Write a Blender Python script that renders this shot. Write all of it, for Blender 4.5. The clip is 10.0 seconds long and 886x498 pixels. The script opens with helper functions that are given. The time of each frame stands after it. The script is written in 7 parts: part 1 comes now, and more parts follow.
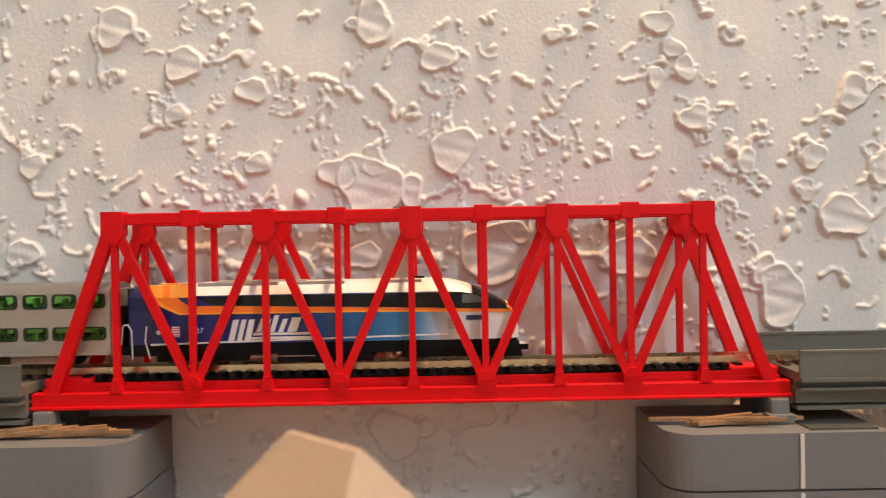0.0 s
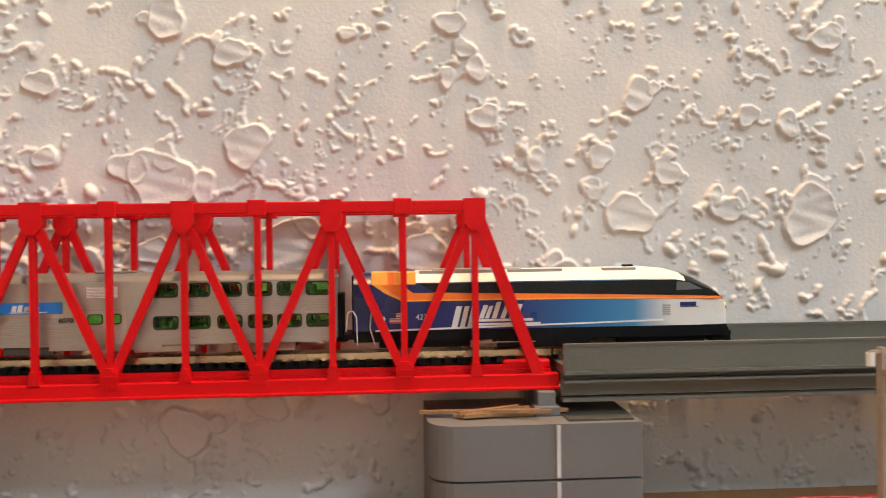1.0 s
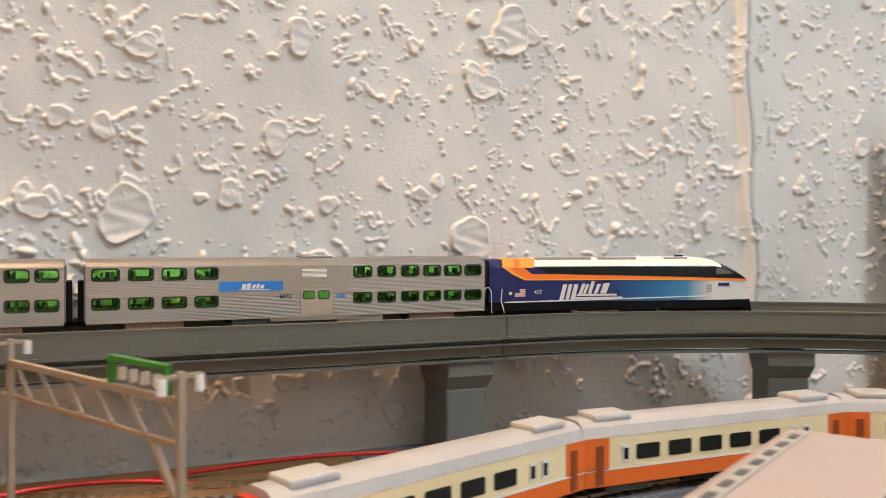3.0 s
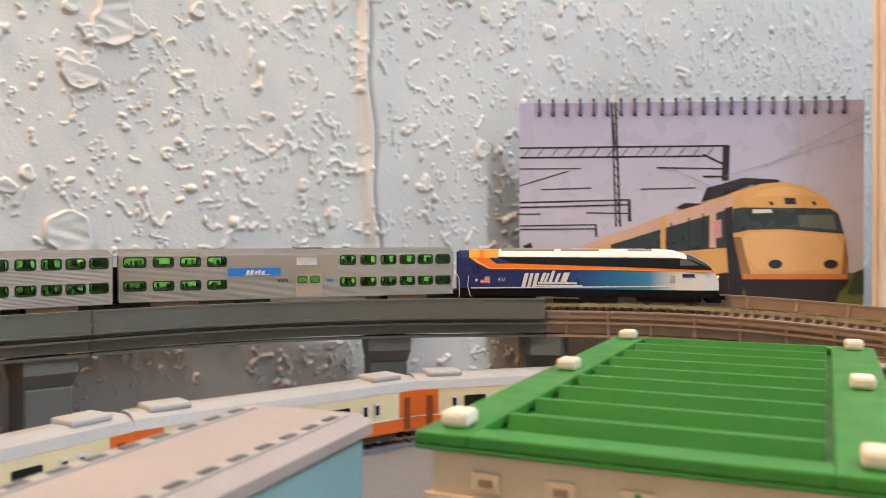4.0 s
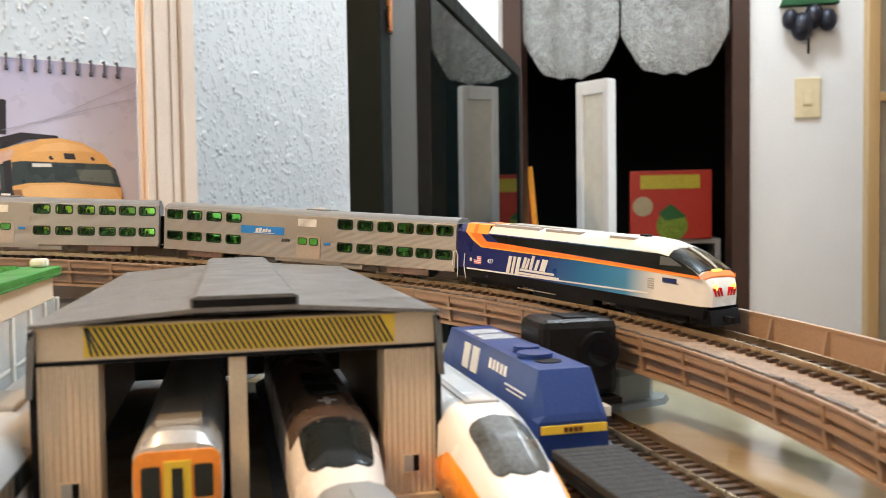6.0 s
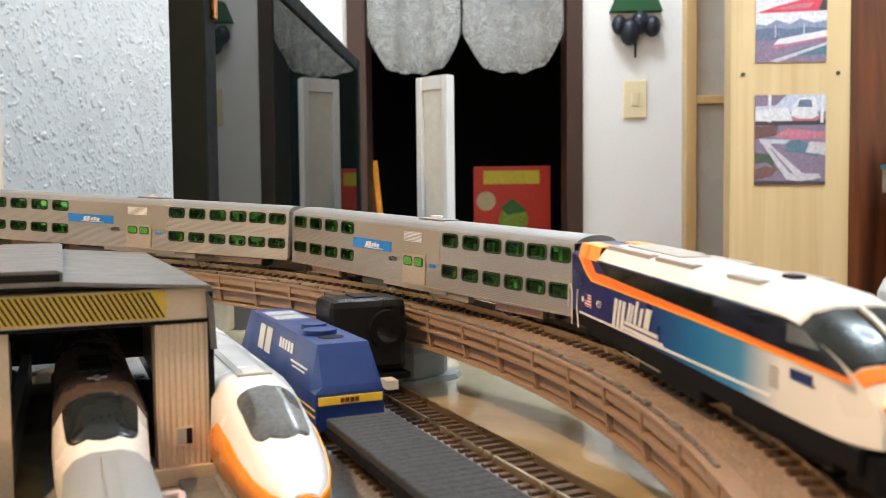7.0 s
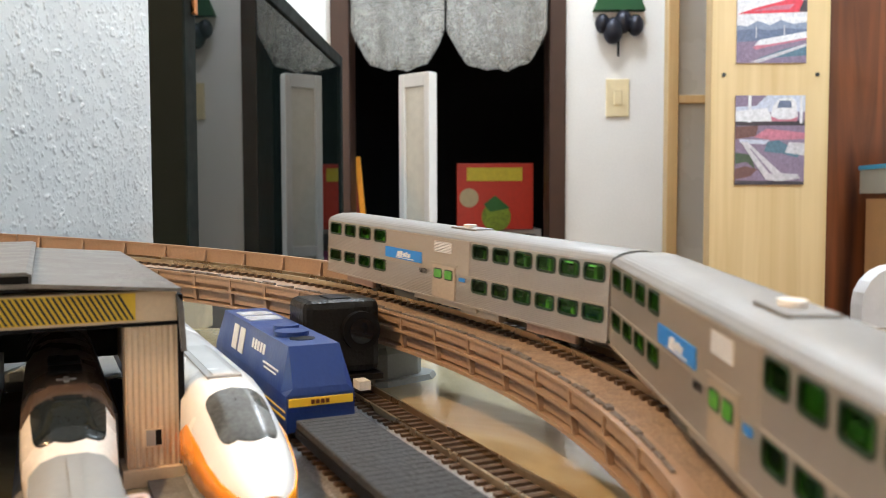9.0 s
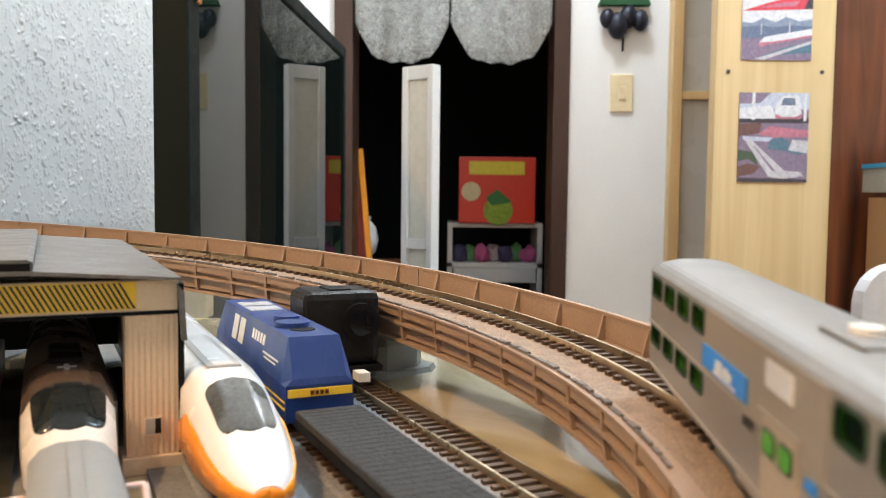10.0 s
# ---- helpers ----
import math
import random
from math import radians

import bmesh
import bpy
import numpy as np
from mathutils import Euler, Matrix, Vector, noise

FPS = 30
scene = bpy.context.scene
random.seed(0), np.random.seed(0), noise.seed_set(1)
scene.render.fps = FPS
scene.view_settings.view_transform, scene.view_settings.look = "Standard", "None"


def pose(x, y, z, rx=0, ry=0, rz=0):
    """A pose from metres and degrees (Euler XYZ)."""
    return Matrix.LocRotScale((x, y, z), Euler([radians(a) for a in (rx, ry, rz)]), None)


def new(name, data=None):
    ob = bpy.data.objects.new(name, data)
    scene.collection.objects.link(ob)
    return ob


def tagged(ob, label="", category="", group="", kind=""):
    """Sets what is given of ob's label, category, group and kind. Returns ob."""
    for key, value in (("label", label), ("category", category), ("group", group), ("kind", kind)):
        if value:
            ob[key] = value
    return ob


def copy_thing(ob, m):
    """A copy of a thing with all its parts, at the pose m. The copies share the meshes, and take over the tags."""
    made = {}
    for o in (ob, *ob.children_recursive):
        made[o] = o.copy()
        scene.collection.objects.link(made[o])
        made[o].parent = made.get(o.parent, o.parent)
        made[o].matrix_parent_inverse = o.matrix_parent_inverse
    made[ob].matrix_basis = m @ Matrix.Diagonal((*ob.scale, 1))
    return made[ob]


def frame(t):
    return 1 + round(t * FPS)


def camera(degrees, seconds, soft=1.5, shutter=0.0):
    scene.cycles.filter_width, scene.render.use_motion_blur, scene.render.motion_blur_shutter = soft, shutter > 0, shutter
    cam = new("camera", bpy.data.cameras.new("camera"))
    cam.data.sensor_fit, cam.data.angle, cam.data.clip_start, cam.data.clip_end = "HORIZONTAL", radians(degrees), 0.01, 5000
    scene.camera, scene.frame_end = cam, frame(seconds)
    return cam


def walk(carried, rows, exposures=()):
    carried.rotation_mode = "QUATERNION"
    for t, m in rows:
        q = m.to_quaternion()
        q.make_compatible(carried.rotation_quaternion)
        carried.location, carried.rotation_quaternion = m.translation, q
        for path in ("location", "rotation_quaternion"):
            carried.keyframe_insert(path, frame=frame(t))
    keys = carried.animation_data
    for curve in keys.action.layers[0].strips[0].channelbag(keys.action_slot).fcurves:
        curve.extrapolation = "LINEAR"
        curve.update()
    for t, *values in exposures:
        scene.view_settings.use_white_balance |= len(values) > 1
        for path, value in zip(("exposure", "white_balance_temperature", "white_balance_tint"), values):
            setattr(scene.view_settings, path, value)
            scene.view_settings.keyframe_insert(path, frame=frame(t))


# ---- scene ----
cam = camera(55.46, 10.0, soft=0.8, shutter=0.2)
cam.data.dof.use_dof = True
cam.data.dof.focus_distance, cam.data.dof.aperture_fstop = 0.36, 30.0
# seconds, eye, yaw, pitch, roll
PATH = [
    (0, 0.0003, -0.0020, 0.8732, -0.05, -0.68, 1.08),
    (0.5, 0.0232, -0.0016, 0.8712, -1.45, -0.59, 0.88),
    (1, 0.0560, -0.0066, 0.8701, -3.84, -0.59, 0.78),
    (1.5, 0.0920, -0.0131, 0.8692, -6.83, -0.62, 0.66),
    (2, 0.1267, -0.0224, 0.8682, -11.51, -0.95, 0.47),
    (2.5, 0.1668, -0.0364, 0.8690, -16.53, -0.87, 0.26),
    (3.8, 0.2511, -0.0894, 0.8690, -35.94, -0.80, -0.18),
    (4, 0.2602, -0.0985, 0.8661, -39.45, -0.83, 0.10),
    (4.5, 0.2736, -0.1260, 0.8611, -49.92, -1.36, 0.16),
    (5, 0.2764, -0.1497, 0.8557, -60.59, -1.92, 0.32),
    (5.5, 0.2707, -0.1703, 0.8496, -70.06, -2.44, 1.02),
    (6, 0.2592, -0.1884, 0.8462, -78.27, -2.39, 0.80),
    (7.5, 0.2496, -0.2122, 0.8416, -89.92, -3.12, 0.34),
    (8, 0.2477, -0.2102, 0.8431, -89.88, -3.18, -0.03),
    (8.5, 0.2463, -0.2116, 0.8444, -89.67, -3.11, -0.05),
    (9, 0.2485, -0.2132, 0.8444, -89.41, -3.14, 0.15),
    (9.5, 0.2485, -0.2132, 0.8444, -89.38, -3.35, -0.18),
    (10, 0.2483, -0.2133, 0.8444, -89.27, -3.61, -0.63),
]
walk(cam, [(t, pose(x, y, z, 90 + pitch, roll, yaw)) for t, x, y, z, yaw, pitch, roll in PATH], ((0.0, -0.85, 6450, 15), (2.5, -0.87, 6450, 15), (4.2, -0.83, 6000, 14), (5.0, -0.46, 5900, 10), (10.0, -0.46, 5950, 10)))

# ---- world and light ----
world = bpy.data.worlds.new("world")
scene.world = world
world.use_nodes = True
world.node_tree.nodes["Background"].inputs[0].default_value = (0.9, 0.95, 1.0, 1)
world.node_tree.nodes["Background"].inputs[1].default_value = 0.005
scene.view_settings.exposure = 0.0

TABLE = 0.775      # table top
WALL = 0.309       # plane of the stucco wall


def lamp(name, where, radius, watts, colour):
    data = bpy.data.lights.new(name, "POINT")
    data.shadow_soft_size, data.energy, data.color = radius, watts, colour
    ob = new(name, data)
    ob.location = where
    return ob


lamp("warm_lamp", (0.10, 0.245, 1.56), 0.02, 42.0, (1.0, 0.60, 0.26))
lamp("ceiling_lamp", (1.0, -1.1, 2.28), 0.11, 92.0, (0.82, 0.95, 1.0))
# Fill lamp added to brighten the far white wall; no such source is known.
lamp("far_fill_lamp", (2.15, -0.42, 2.28), 0.11, 46.0, (0.92, 0.97, 1.0))

# ---- materials ----
MATS = {}


def mat(name, colour, rough=0.5, metal=0.0, vary=0.12, scale=60.0, bump=0.0, fine=900.0, alpha=None, emit=0.0, coat=0.0):
    """A surface with two scales of variation in tone and a fine relief; scales are per metre."""
    if name in MATS:
        return MATS[name]
    m = bpy.data.materials.new(name)
    m.use_nodes = True
    nt = m.node_tree
    b = nt.nodes["Principled BSDF"]
    co = nt.nodes.new("ShaderNodeTexCoord")
    n1, n2 = nt.nodes.new("ShaderNodeTexNoise"), nt.nodes.new("ShaderNodeTexNoise")
    n1.inputs["Scale"].default_value, n2.inputs["Scale"].default_value = scale, fine
    n1.inputs["Detail"].default_value = 4
    for n in (n1, n2):
        nt.links.new(co.outputs["Object"], n.inputs["Vector"])
    mix = nt.nodes.new("ShaderNodeMath")
    mix.operation = "ADD"
    nt.links.new(n1.outputs[0], mix.inputs[0])
    nt.links.new(n2.outputs[0], mix.inputs[1])
    mr = nt.nodes.new("ShaderNodeMapRange")
    mr.inputs[1].default_value, mr.inputs[2].default_value = 0.6, 1.4
    mr.inputs[3].default_value, mr.inputs[4].default_value = 1 - vary, 1 + vary
    nt.links.new(mix.outputs[0], mr.inputs[0])
    mul = nt.nodes.new("ShaderNodeVectorMath")
    mul.operation = "SCALE"
    mul.inputs[0].default_value = colour
    nt.links.new(mr.outputs[0], mul.inputs["Scale"])
    nt.links.new(mul.outputs[0], b.inputs["Base Color"])
    rr = nt.nodes.new("ShaderNodeMapRange")
    rr.inputs[1].default_value, rr.inputs[2].default_value = 0.3, 0.7
    rr.inputs[3].default_value, rr.inputs[4].default_value = max(0.02, rough - 0.08), min(1, rough + 0.08)
    nt.links.new(n1.outputs[0], rr.inputs[0])
    nt.links.new(rr.outputs[0], b.inputs["Roughness"])
    b.inputs["Metallic"].default_value = metal
    b.inputs["Coat Weight"].default_value = coat
    if bump:
        bp = nt.nodes.new("ShaderNodeBump")
        bp.inputs["Strength"].default_value = bump
        bp.inputs["Distance"].default_value = 0.0006
        nt.links.new(n2.outputs[0], bp.inputs["Height"])
        nt.links.new(bp.outputs[0], b.inputs["Normal"])
    if alpha is not None:
        b.inputs["Transmission Weight"].default_value = alpha
        b.inputs["IOR"].default_value = 1.45
    if emit:
        b.inputs["Emission Color"].default_value = (*colour, 1)
        b.inputs["Emission Strength"].default_value = emit
    if max(colour) < 0.02 and not metal:
        b.inputs["Specular IOR Level"].default_value = 0.25 if rough < 0.3 else 0.1
    MATS[name] = m
    return m


def ramp_mat(name, axis, lo, hi, stops, rough=0.4, metal=0.0):
    """Paint whose colour runs along one axis of the object, in metres."""
    m = mat(name, (1, 1, 1), rough, metal)
    nt = m.node_tree
    b = nt.nodes["Principled BSDF"]
    co = [n for n in nt.nodes if n.type == "TEX_COORD"][0]
    sep = nt.nodes.new("ShaderNodeSeparateXYZ")
    nt.links.new(co.outputs["Object"], sep.inputs[0])
    mr = nt.nodes.new("ShaderNodeMapRange")
    mr.inputs[1].default_value, mr.inputs[2].default_value = lo, hi
    nt.links.new(sep.outputs["XYZ".index(axis)], mr.inputs[0])
    cr = nt.nodes.new("ShaderNodeValToRGB")
    while len(cr.color_ramp.elements) < len(stops):
        cr.color_ramp.elements.new(0.5)
    for e, (p, c) in zip(cr.color_ramp.elements, stops):
        e.position, e.color = p, (*c, 1)
    nt.links.new(mr.outputs[0], cr.inputs[0])
    nt.links.new(cr.outputs[0], b.inputs["Base Color"])
    return m


def stripe_bump(m, axis, period, strength=0.6, depth=0.0003):
    """Fluting across an axis of the object."""
    nt = m.node_tree
    b = nt.nodes["Principled BSDF"]
    co = [n for n in nt.nodes if n.type == "TEX_COORD"][0]
    w = nt.nodes.new("ShaderNodeTexWave")
    w.bands_direction = axis
    w.inputs["Scale"].default_value = 0.314 / period
    nt.links.new(co.outputs["Object"], w.inputs["Vector"])
    bp = nt.nodes.new("ShaderNodeBump")
    bp.inputs["Strength"].default_value, bp.inputs["Distance"].default_value = strength, depth
    nt.links.new(w.outputs[1], bp.inputs["Height"])
    nt.links.new(bp.outputs[0], b.inputs["Normal"])
    return m


PLASTER = mat("plaster", (0.66, 0.645, 0.625), 0.6, vary=0.06, scale=14, bump=0.25, fine=700)
WHITE_WALL = mat("white_wall", (0.86, 0.85, 0.82), 0.7, vary=0.05, scale=6, bump=0.1, fine=200)
RED = mat("red_plastic", (0.62, 0.002, 0.004), 0.5, vary=0.08, scale=90, bump=0.1)
RED.node_tree.nodes["Principled BSDF"].inputs["Specular IOR Level"].default_value = 0.2
GREY = mat("grey_plastic", (0.125, 0.125, 0.105), 0.42, vary=0.08, scale=50, bump=0.15)
BROWN = mat("brown_plastic", (0.29, 0.195, 0.13), 0.5, vary=0.12, scale=60, bump=0.2)
BLOCK = mat("pier_grey", (0.155, 0.155, 0.155), 0.55, vary=0.06, scale=40, bump=0.15)
DARK_GREY = mat("dark_grey", (0.06, 0.062, 0.055), 0.5, vary=0.15)
BLACK = mat("black_plastic", (0.007, 0.007, 0.008), 0.5, vary=0.2)
SLEEPER = mat("sleeper_brown", (0.075, 0.045, 0.026), 0.6, vary=0.3, scale=300)
RAIL = mat("rail_metal", (0.62, 0.5, 0.33), 0.28, 1.0, vary=0.1)
SILVER = stripe_bump(mat("coach_silver", (0.42, 0.385, 0.345), 0.36, 0.75, vary=0.06, scale=40), "Z", 0.00055, 0.22)
SILVER_FLAT = mat("coach_silver_flat", (0.42, 0.37, 0.31), 0.38, 0.6, vary=0.06, scale=40)
SILVER_ROOF = stripe_bump(mat("coach_roof", (0.20, 0.197, 0.195), 0.5, 0.4, vary=0.08, scale=40), "Y", 0.001, 0.14)
# Opaque green; its mottling stands in for light showing through the windows.
GREEN_GLASS = mat("green_glass", (0.075, 0.31, 0.035), 0.12, vary=0.75, scale=190, fine=420)
DARK_GREEN = mat("window_gasket", (0.01, 0.03, 0.01), 0.4)
LOGO_BLUE = mat("panel_blue", (0.02, 0.2, 0.62), 0.4)
WHITE = mat("white_paint", (0.72, 0.71, 0.69), 0.4, vary=0.04)
ORANGE = mat("orange_paint", (0.9, 0.2, 0.015), 0.4, vary=0.06)
LIGHT_ORANGE = mat("light_orange", (0.95, 0.38, 0.04), 0.4, vary=0.06)
CREAM = mat("cream_paint", (0.80, 0.68, 0.42), 0.5, vary=0.06)
GLASS_DARK = mat("dark_glass", (0.012, 0.014, 0.014), 0.08, vary=0.3, scale=120)
NAVY = mat("navy_paint", (0.008, 0.018, 0.11), 0.35, vary=0.12)
GREEN = mat("green_plastic", (0.03, 0.20, 0.02), 0.4, vary=0.1, scale=80, bump=0.1)
BEIGE = mat("beige_plastic", (0.66, 0.52, 0.36), 0.5, vary=0.07, bump=0.15)
PALE = mat("pale_plastic", (0.72, 0.68, 0.61), 0.5, vary=0.05)
ROOF_DARK = mat("depot_roof", (0.12, 0.115, 0.11), 0.42, vary=0.3, scale=90, bump=0.5, fine=500)
WOOD = mat("light_wood", (0.72, 0.5, 0.24), 0.45, vary=0.08, scale=8)
BROWN_WOOD = mat("brown_wood", (0.16, 0.05, 0.02), 0.4, vary=0.25, scale=10)
GREY_ROOF = mat("light_grey_roof", (0.34, 0.33, 0.32), 0.45, vary=0.06)
TEAL = mat("teal_wall", (0.2, 0.36, 0.4), 0.5, vary=0.06)
FLOOR_MAT = mat("room_floor", (0.3, 0.2, 0.13), 0.35, vary=0.2, scale=6)


def marble(name):
    """Polished beige stone with cloudy golden veins."""
    m = mat(name, (1, 1, 1), 0.14, coat=0.4)
    nt = m.node_tree
    co = [n for n in nt.nodes if n.type == "TEX_COORD"][0]
    n1 = nt.nodes.new("ShaderNodeTexNoise")
    n1.inputs["Scale"].default_value, n1.inputs["Detail"].default_value, n1.inputs["Distortion"].default_value = 7.0, 6, 1.6
    nt.links.new(co.outputs["Object"], n1.inputs["Vector"])
    cr = nt.nodes.new("ShaderNodeValToRGB")
    stops = [(0.30, (0.20, 0.13, 0.05)), (0.44, (0.36, 0.27, 0.14)), (0.56, (0.50, 0.42, 0.26)), (0.70, (0.32, 0.27, 0.17))]
    while len(cr.color_ramp.elements) < len(stops):
        cr.color_ramp.elements.new(0.5)
    for e, (p, c) in zip(cr.color_ramp.elements, stops):
        e.position, e.color = p, (*c, 1)
    nt.links.new(n1.outputs[0], cr.inputs[0])
    nt.links.new(cr.outputs[0], nt.nodes["Principled BSDF"].inputs["Base Color"])
    return m


def clear(name, tint, gloss):
    """Thin tinted pane: light passes straight through, a little is mirrored."""
    m = bpy.data.materials.new(name)
    m.use_nodes = True
    nt = m.node_tree
    nt.nodes.remove(nt.nodes["Principled BSDF"])
    a, b, mix = nt.nodes.new("ShaderNodeBsdfTransparent"), nt.nodes.new("ShaderNodeBsdfGlossy"), nt.nodes.new("ShaderNodeMixShader")
    a.inputs["Color"].default_value = (*tint, 1)
    b.inputs["Roughness"].default_value = 0.08
    mix.inputs[0].default_value = gloss
    nt.links.new(a.outputs[0], mix.inputs[1])
    nt.links.new(b.outputs[0], mix.inputs[2])
    nt.links.new(mix.outputs[0], nt.nodes["Material Output"].inputs["Surface"])
    return m


def lace_mat():
    """Open-worked cloth: threads with holes between them, in rows of a coarse floral net."""
    m = mat("lace", (0.60, 0.59, 0.55), 0.9, vary=0.2, scale=45, bump=0.3, fine=300)
    nt = m.node_tree
    co = [n for n in nt.nodes if n.type == "TEX_COORD"][0]
    v, n1, add, mr = nt.nodes.new("ShaderNodeTexVoronoi"), nt.nodes.new("ShaderNodeTexNoise"), nt.nodes.new("ShaderNodeMath"), nt.nodes.new("ShaderNodeMapRange")
    v.inputs["Scale"].default_value, n1.inputs["Scale"].default_value = 150.0, 30.0
    nt.links.new(co.outputs["Object"], v.inputs["Vector"])
    nt.links.new(co.outputs["Object"], n1.inputs["Vector"])
    nt.links.new(v.outputs["Distance"], add.inputs[0])
    nt.links.new(n1.outputs[0], add.inputs[1])
    mr.inputs[1].default_value, mr.inputs[2].default_value, mr.inputs[3].default_value, mr.inputs[4].default_value = 0.45, 1.45, 0.56, 0.78
    nt.links.new(add.outputs[0], mr.inputs[0])
    tr, mix = nt.nodes.new("ShaderNodeBsdfTransparent"), nt.nodes.new("ShaderNodeMixShader")
    nt.links.new(mr.outputs[0], mix.inputs[0])
    nt.links.new(nt.nodes["Principled BSDF"].outputs[0], mix.inputs[1])
    nt.links.new(tr.outputs[0], mix.inputs[2])
    nt.links.new(mix.outputs[0], nt.nodes["Material Output"].inputs["Surface"])
    return m


def grain(m, dark, pale, across=70.0, along=2.0):
    """Wood whose fibres run upright."""
    nt = m.node_tree
    co = [n for n in nt.nodes if n.type == "TEX_COORD"][0]
    mp, n1, cr = nt.nodes.new("ShaderNodeMapping"), nt.nodes.new("ShaderNodeTexNoise"), nt.nodes.new("ShaderNodeValToRGB")
    mp.inputs["Scale"].default_value = (across, across, along)
    n1.inputs["Scale"].default_value, n1.inputs["Detail"].default_value, n1.inputs["Distortion"].default_value = 1.0, 5, 0.7
    cr.color_ramp.elements[0].position, cr.color_ramp.elements[0].color = 0.32, (*dark, 1)
    cr.color_ramp.elements[1].position, cr.color_ramp.elements[1].color = 0.70, (*pale, 1)
    nt.links.new(co.outputs["Object"], mp.inputs[0])
    nt.links.new(mp.outputs[0], n1.inputs["Vector"])
    nt.links.new(n1.outputs[0], cr.inputs[0])
    nt.links.new(cr.outputs[0], nt.nodes["Principled BSDF"].inputs["Base Color"])
    return m


grain(WOOD, (0.60, 0.42, 0.20), (0.72, 0.54, 0.29), 40.0, 1.2)
grain(BROWN_WOOD, (0.035, 0.010, 0.004), (0.22, 0.065, 0.018), 26.0, 1.6)
TABLE_MAT = marble("table_top")
TINTED = clear("tinted_window", (0.74, 0.985, 0.62), 0.02)
YELLOW = mat("yellow_paint", (0.75, 0.5, 0.03), 0.45, vary=0.06)

# ---- mesh helpers ----


def box(bm, x0, x1, y0, y1, z0, z1, bevel=0.0):
    v = [bm.verts.new((x, y, z)) for x in (x0, x1) for y in (y0, y1) for z in (z0, z1)]
    fs = [bm.faces.new([v[i] for i in q]) for q in ((0, 1, 3, 2), (4, 6, 7, 5), (0, 4, 5, 1), (2, 3, 7, 6), (0, 2, 6, 4), (1, 5, 7, 3))]
    if bevel:
        bmesh.ops.bevel(bm, geom=list({e for f in fs for e in f.edges}), offset=bevel, segments=2, affect="EDGES", profile=0.5)
    return bm


def bar(bm, a, b, w, h):
    """A straight bar of rectangular section from a to b; h lies towards the vertical."""
    a, b = Vector(a), Vector(b)
    d = (b - a).normalized()
    up = Vector((0, 0, 1)) if abs(d.z) < 0.95 else Vector((0, 1, 0))
    s = d.cross(up).normalized()
    u = s.cross(d)
    v = [bm.verts.new(p + s * i * w / 2 + u * j * h / 2) for p in (a, b) for i, j in ((-1, -1), (1, -1), (1, 1), (-1, 1))]
    for q in ((0, 3, 2, 1), (4, 5, 6, 7), (0, 1, 5, 4), (1, 2, 6, 5), (2, 3, 7, 6), (3, 0, 4, 7)):
        bm.faces.new([v[i] for i in q])
    return bm


def rod(bm, a, b, r, n=10, r2=None):
    a, b = Vector(a), Vector(b)
    d = (b - a).normalized()
    s = d.orthogonal().normalized()
    u = d.cross(s)
    rings = [[bm.verts.new(p + (s * math.cos(k * math.tau / n) + u * math.sin(k * math.tau / n)) * q) for k in range(n)] for p, q in ((a, r), (b, r if r2 is None else r2))]
    for k in range(n):
        bm.faces.new((rings[0][k], rings[0][(k + 1) % n], rings[1][(k + 1) % n], rings[1][k]))
    bm.faces.new(rings[0][::-1])
    bm.faces.new(rings[1])
    return bm


def prism(bm, pts, plane, a, b):
    """A flat outline in the plane "xz", "xy" or "yz", thickened from a to b along the third axis."""
    def at(p, c):
        return {"xz": (p[0], c, p[1]), "xy": (p[0], p[1], c), "yz": (c, p[0], p[1])}[plane]
    r = [[bm.verts.new(at(p, c)) for p in pts] for c in (a, b)]
    n = len(pts)
    bm.faces.new(r[0])
    bm.faces.new(r[1][::-1])
    for k in range(n):
        bm.faces.new((r[0][k], r[1][k], r[1][(k + 1) % n], r[0][(k + 1) % n]))
    return bm


def loft(bm, sections, close=True):
    rings = [[bm.verts.new(p) for p in s] for s in sections]
    n = len(rings[0])
    for r, q in zip(rings, rings[1:]):
        for k in range(n):
            bm.faces.new((r[k], r[(k + 1) % n], q[(k + 1) % n], q[k]))
    if close:
        bm.faces.new(rings[0][::-1])
        bm.faces.new(rings[-1])
    return bm


def rounded(x0, x1, z0, z1, r, n=3):
    pts = []
    for cx, cz, a in ((x1 - r, z0 + r, -90), (x1 - r, z1 - r, 0), (x0 + r, z1 - r, 90), (x0 + r, z0 + r, 180)):
        for k in range(n + 1):
            t = radians(a + 90 * k / n)
            pts.append((cx + r * math.cos(t), cz + r * math.sin(t)))
    return pts


def mesh_of(name, bm, material, smooth=False):
    bmesh.ops.recalc_face_normals(bm, faces=bm.faces)
    me = bpy.data.meshes.new(name)
    bm.to_mesh(me)
    bm.free()
    me.materials.append(material)
    if smooth:
        for p in me.polygons:
            p.use_smooth = True
        me.set_sharp_from_angle(angle=radians(35))
    return me


def part(name, bm, material, parent=None, label="", smooth=False):
    ob = new(name, bm if isinstance(bm, bpy.types.Mesh) else mesh_of(name, bm, material, smooth))
    ob.parent = parent
    return tagged(ob, label)


def thing(name, label, category, group="", kind="", at=None):
    ob = tagged(new(name), label, category, group, kind)
    ob.empty_display_size = 0.01
    if at is not None:
        ob.matrix_world = at
    return ob


def slab(name, dims, material, label="", category="", parent=None, bevel=0.0, kind=""):
    ob = part(name, box(bmesh.new(), *dims, bevel), material, parent, label)
    return tagged(ob, "", category, "", kind)


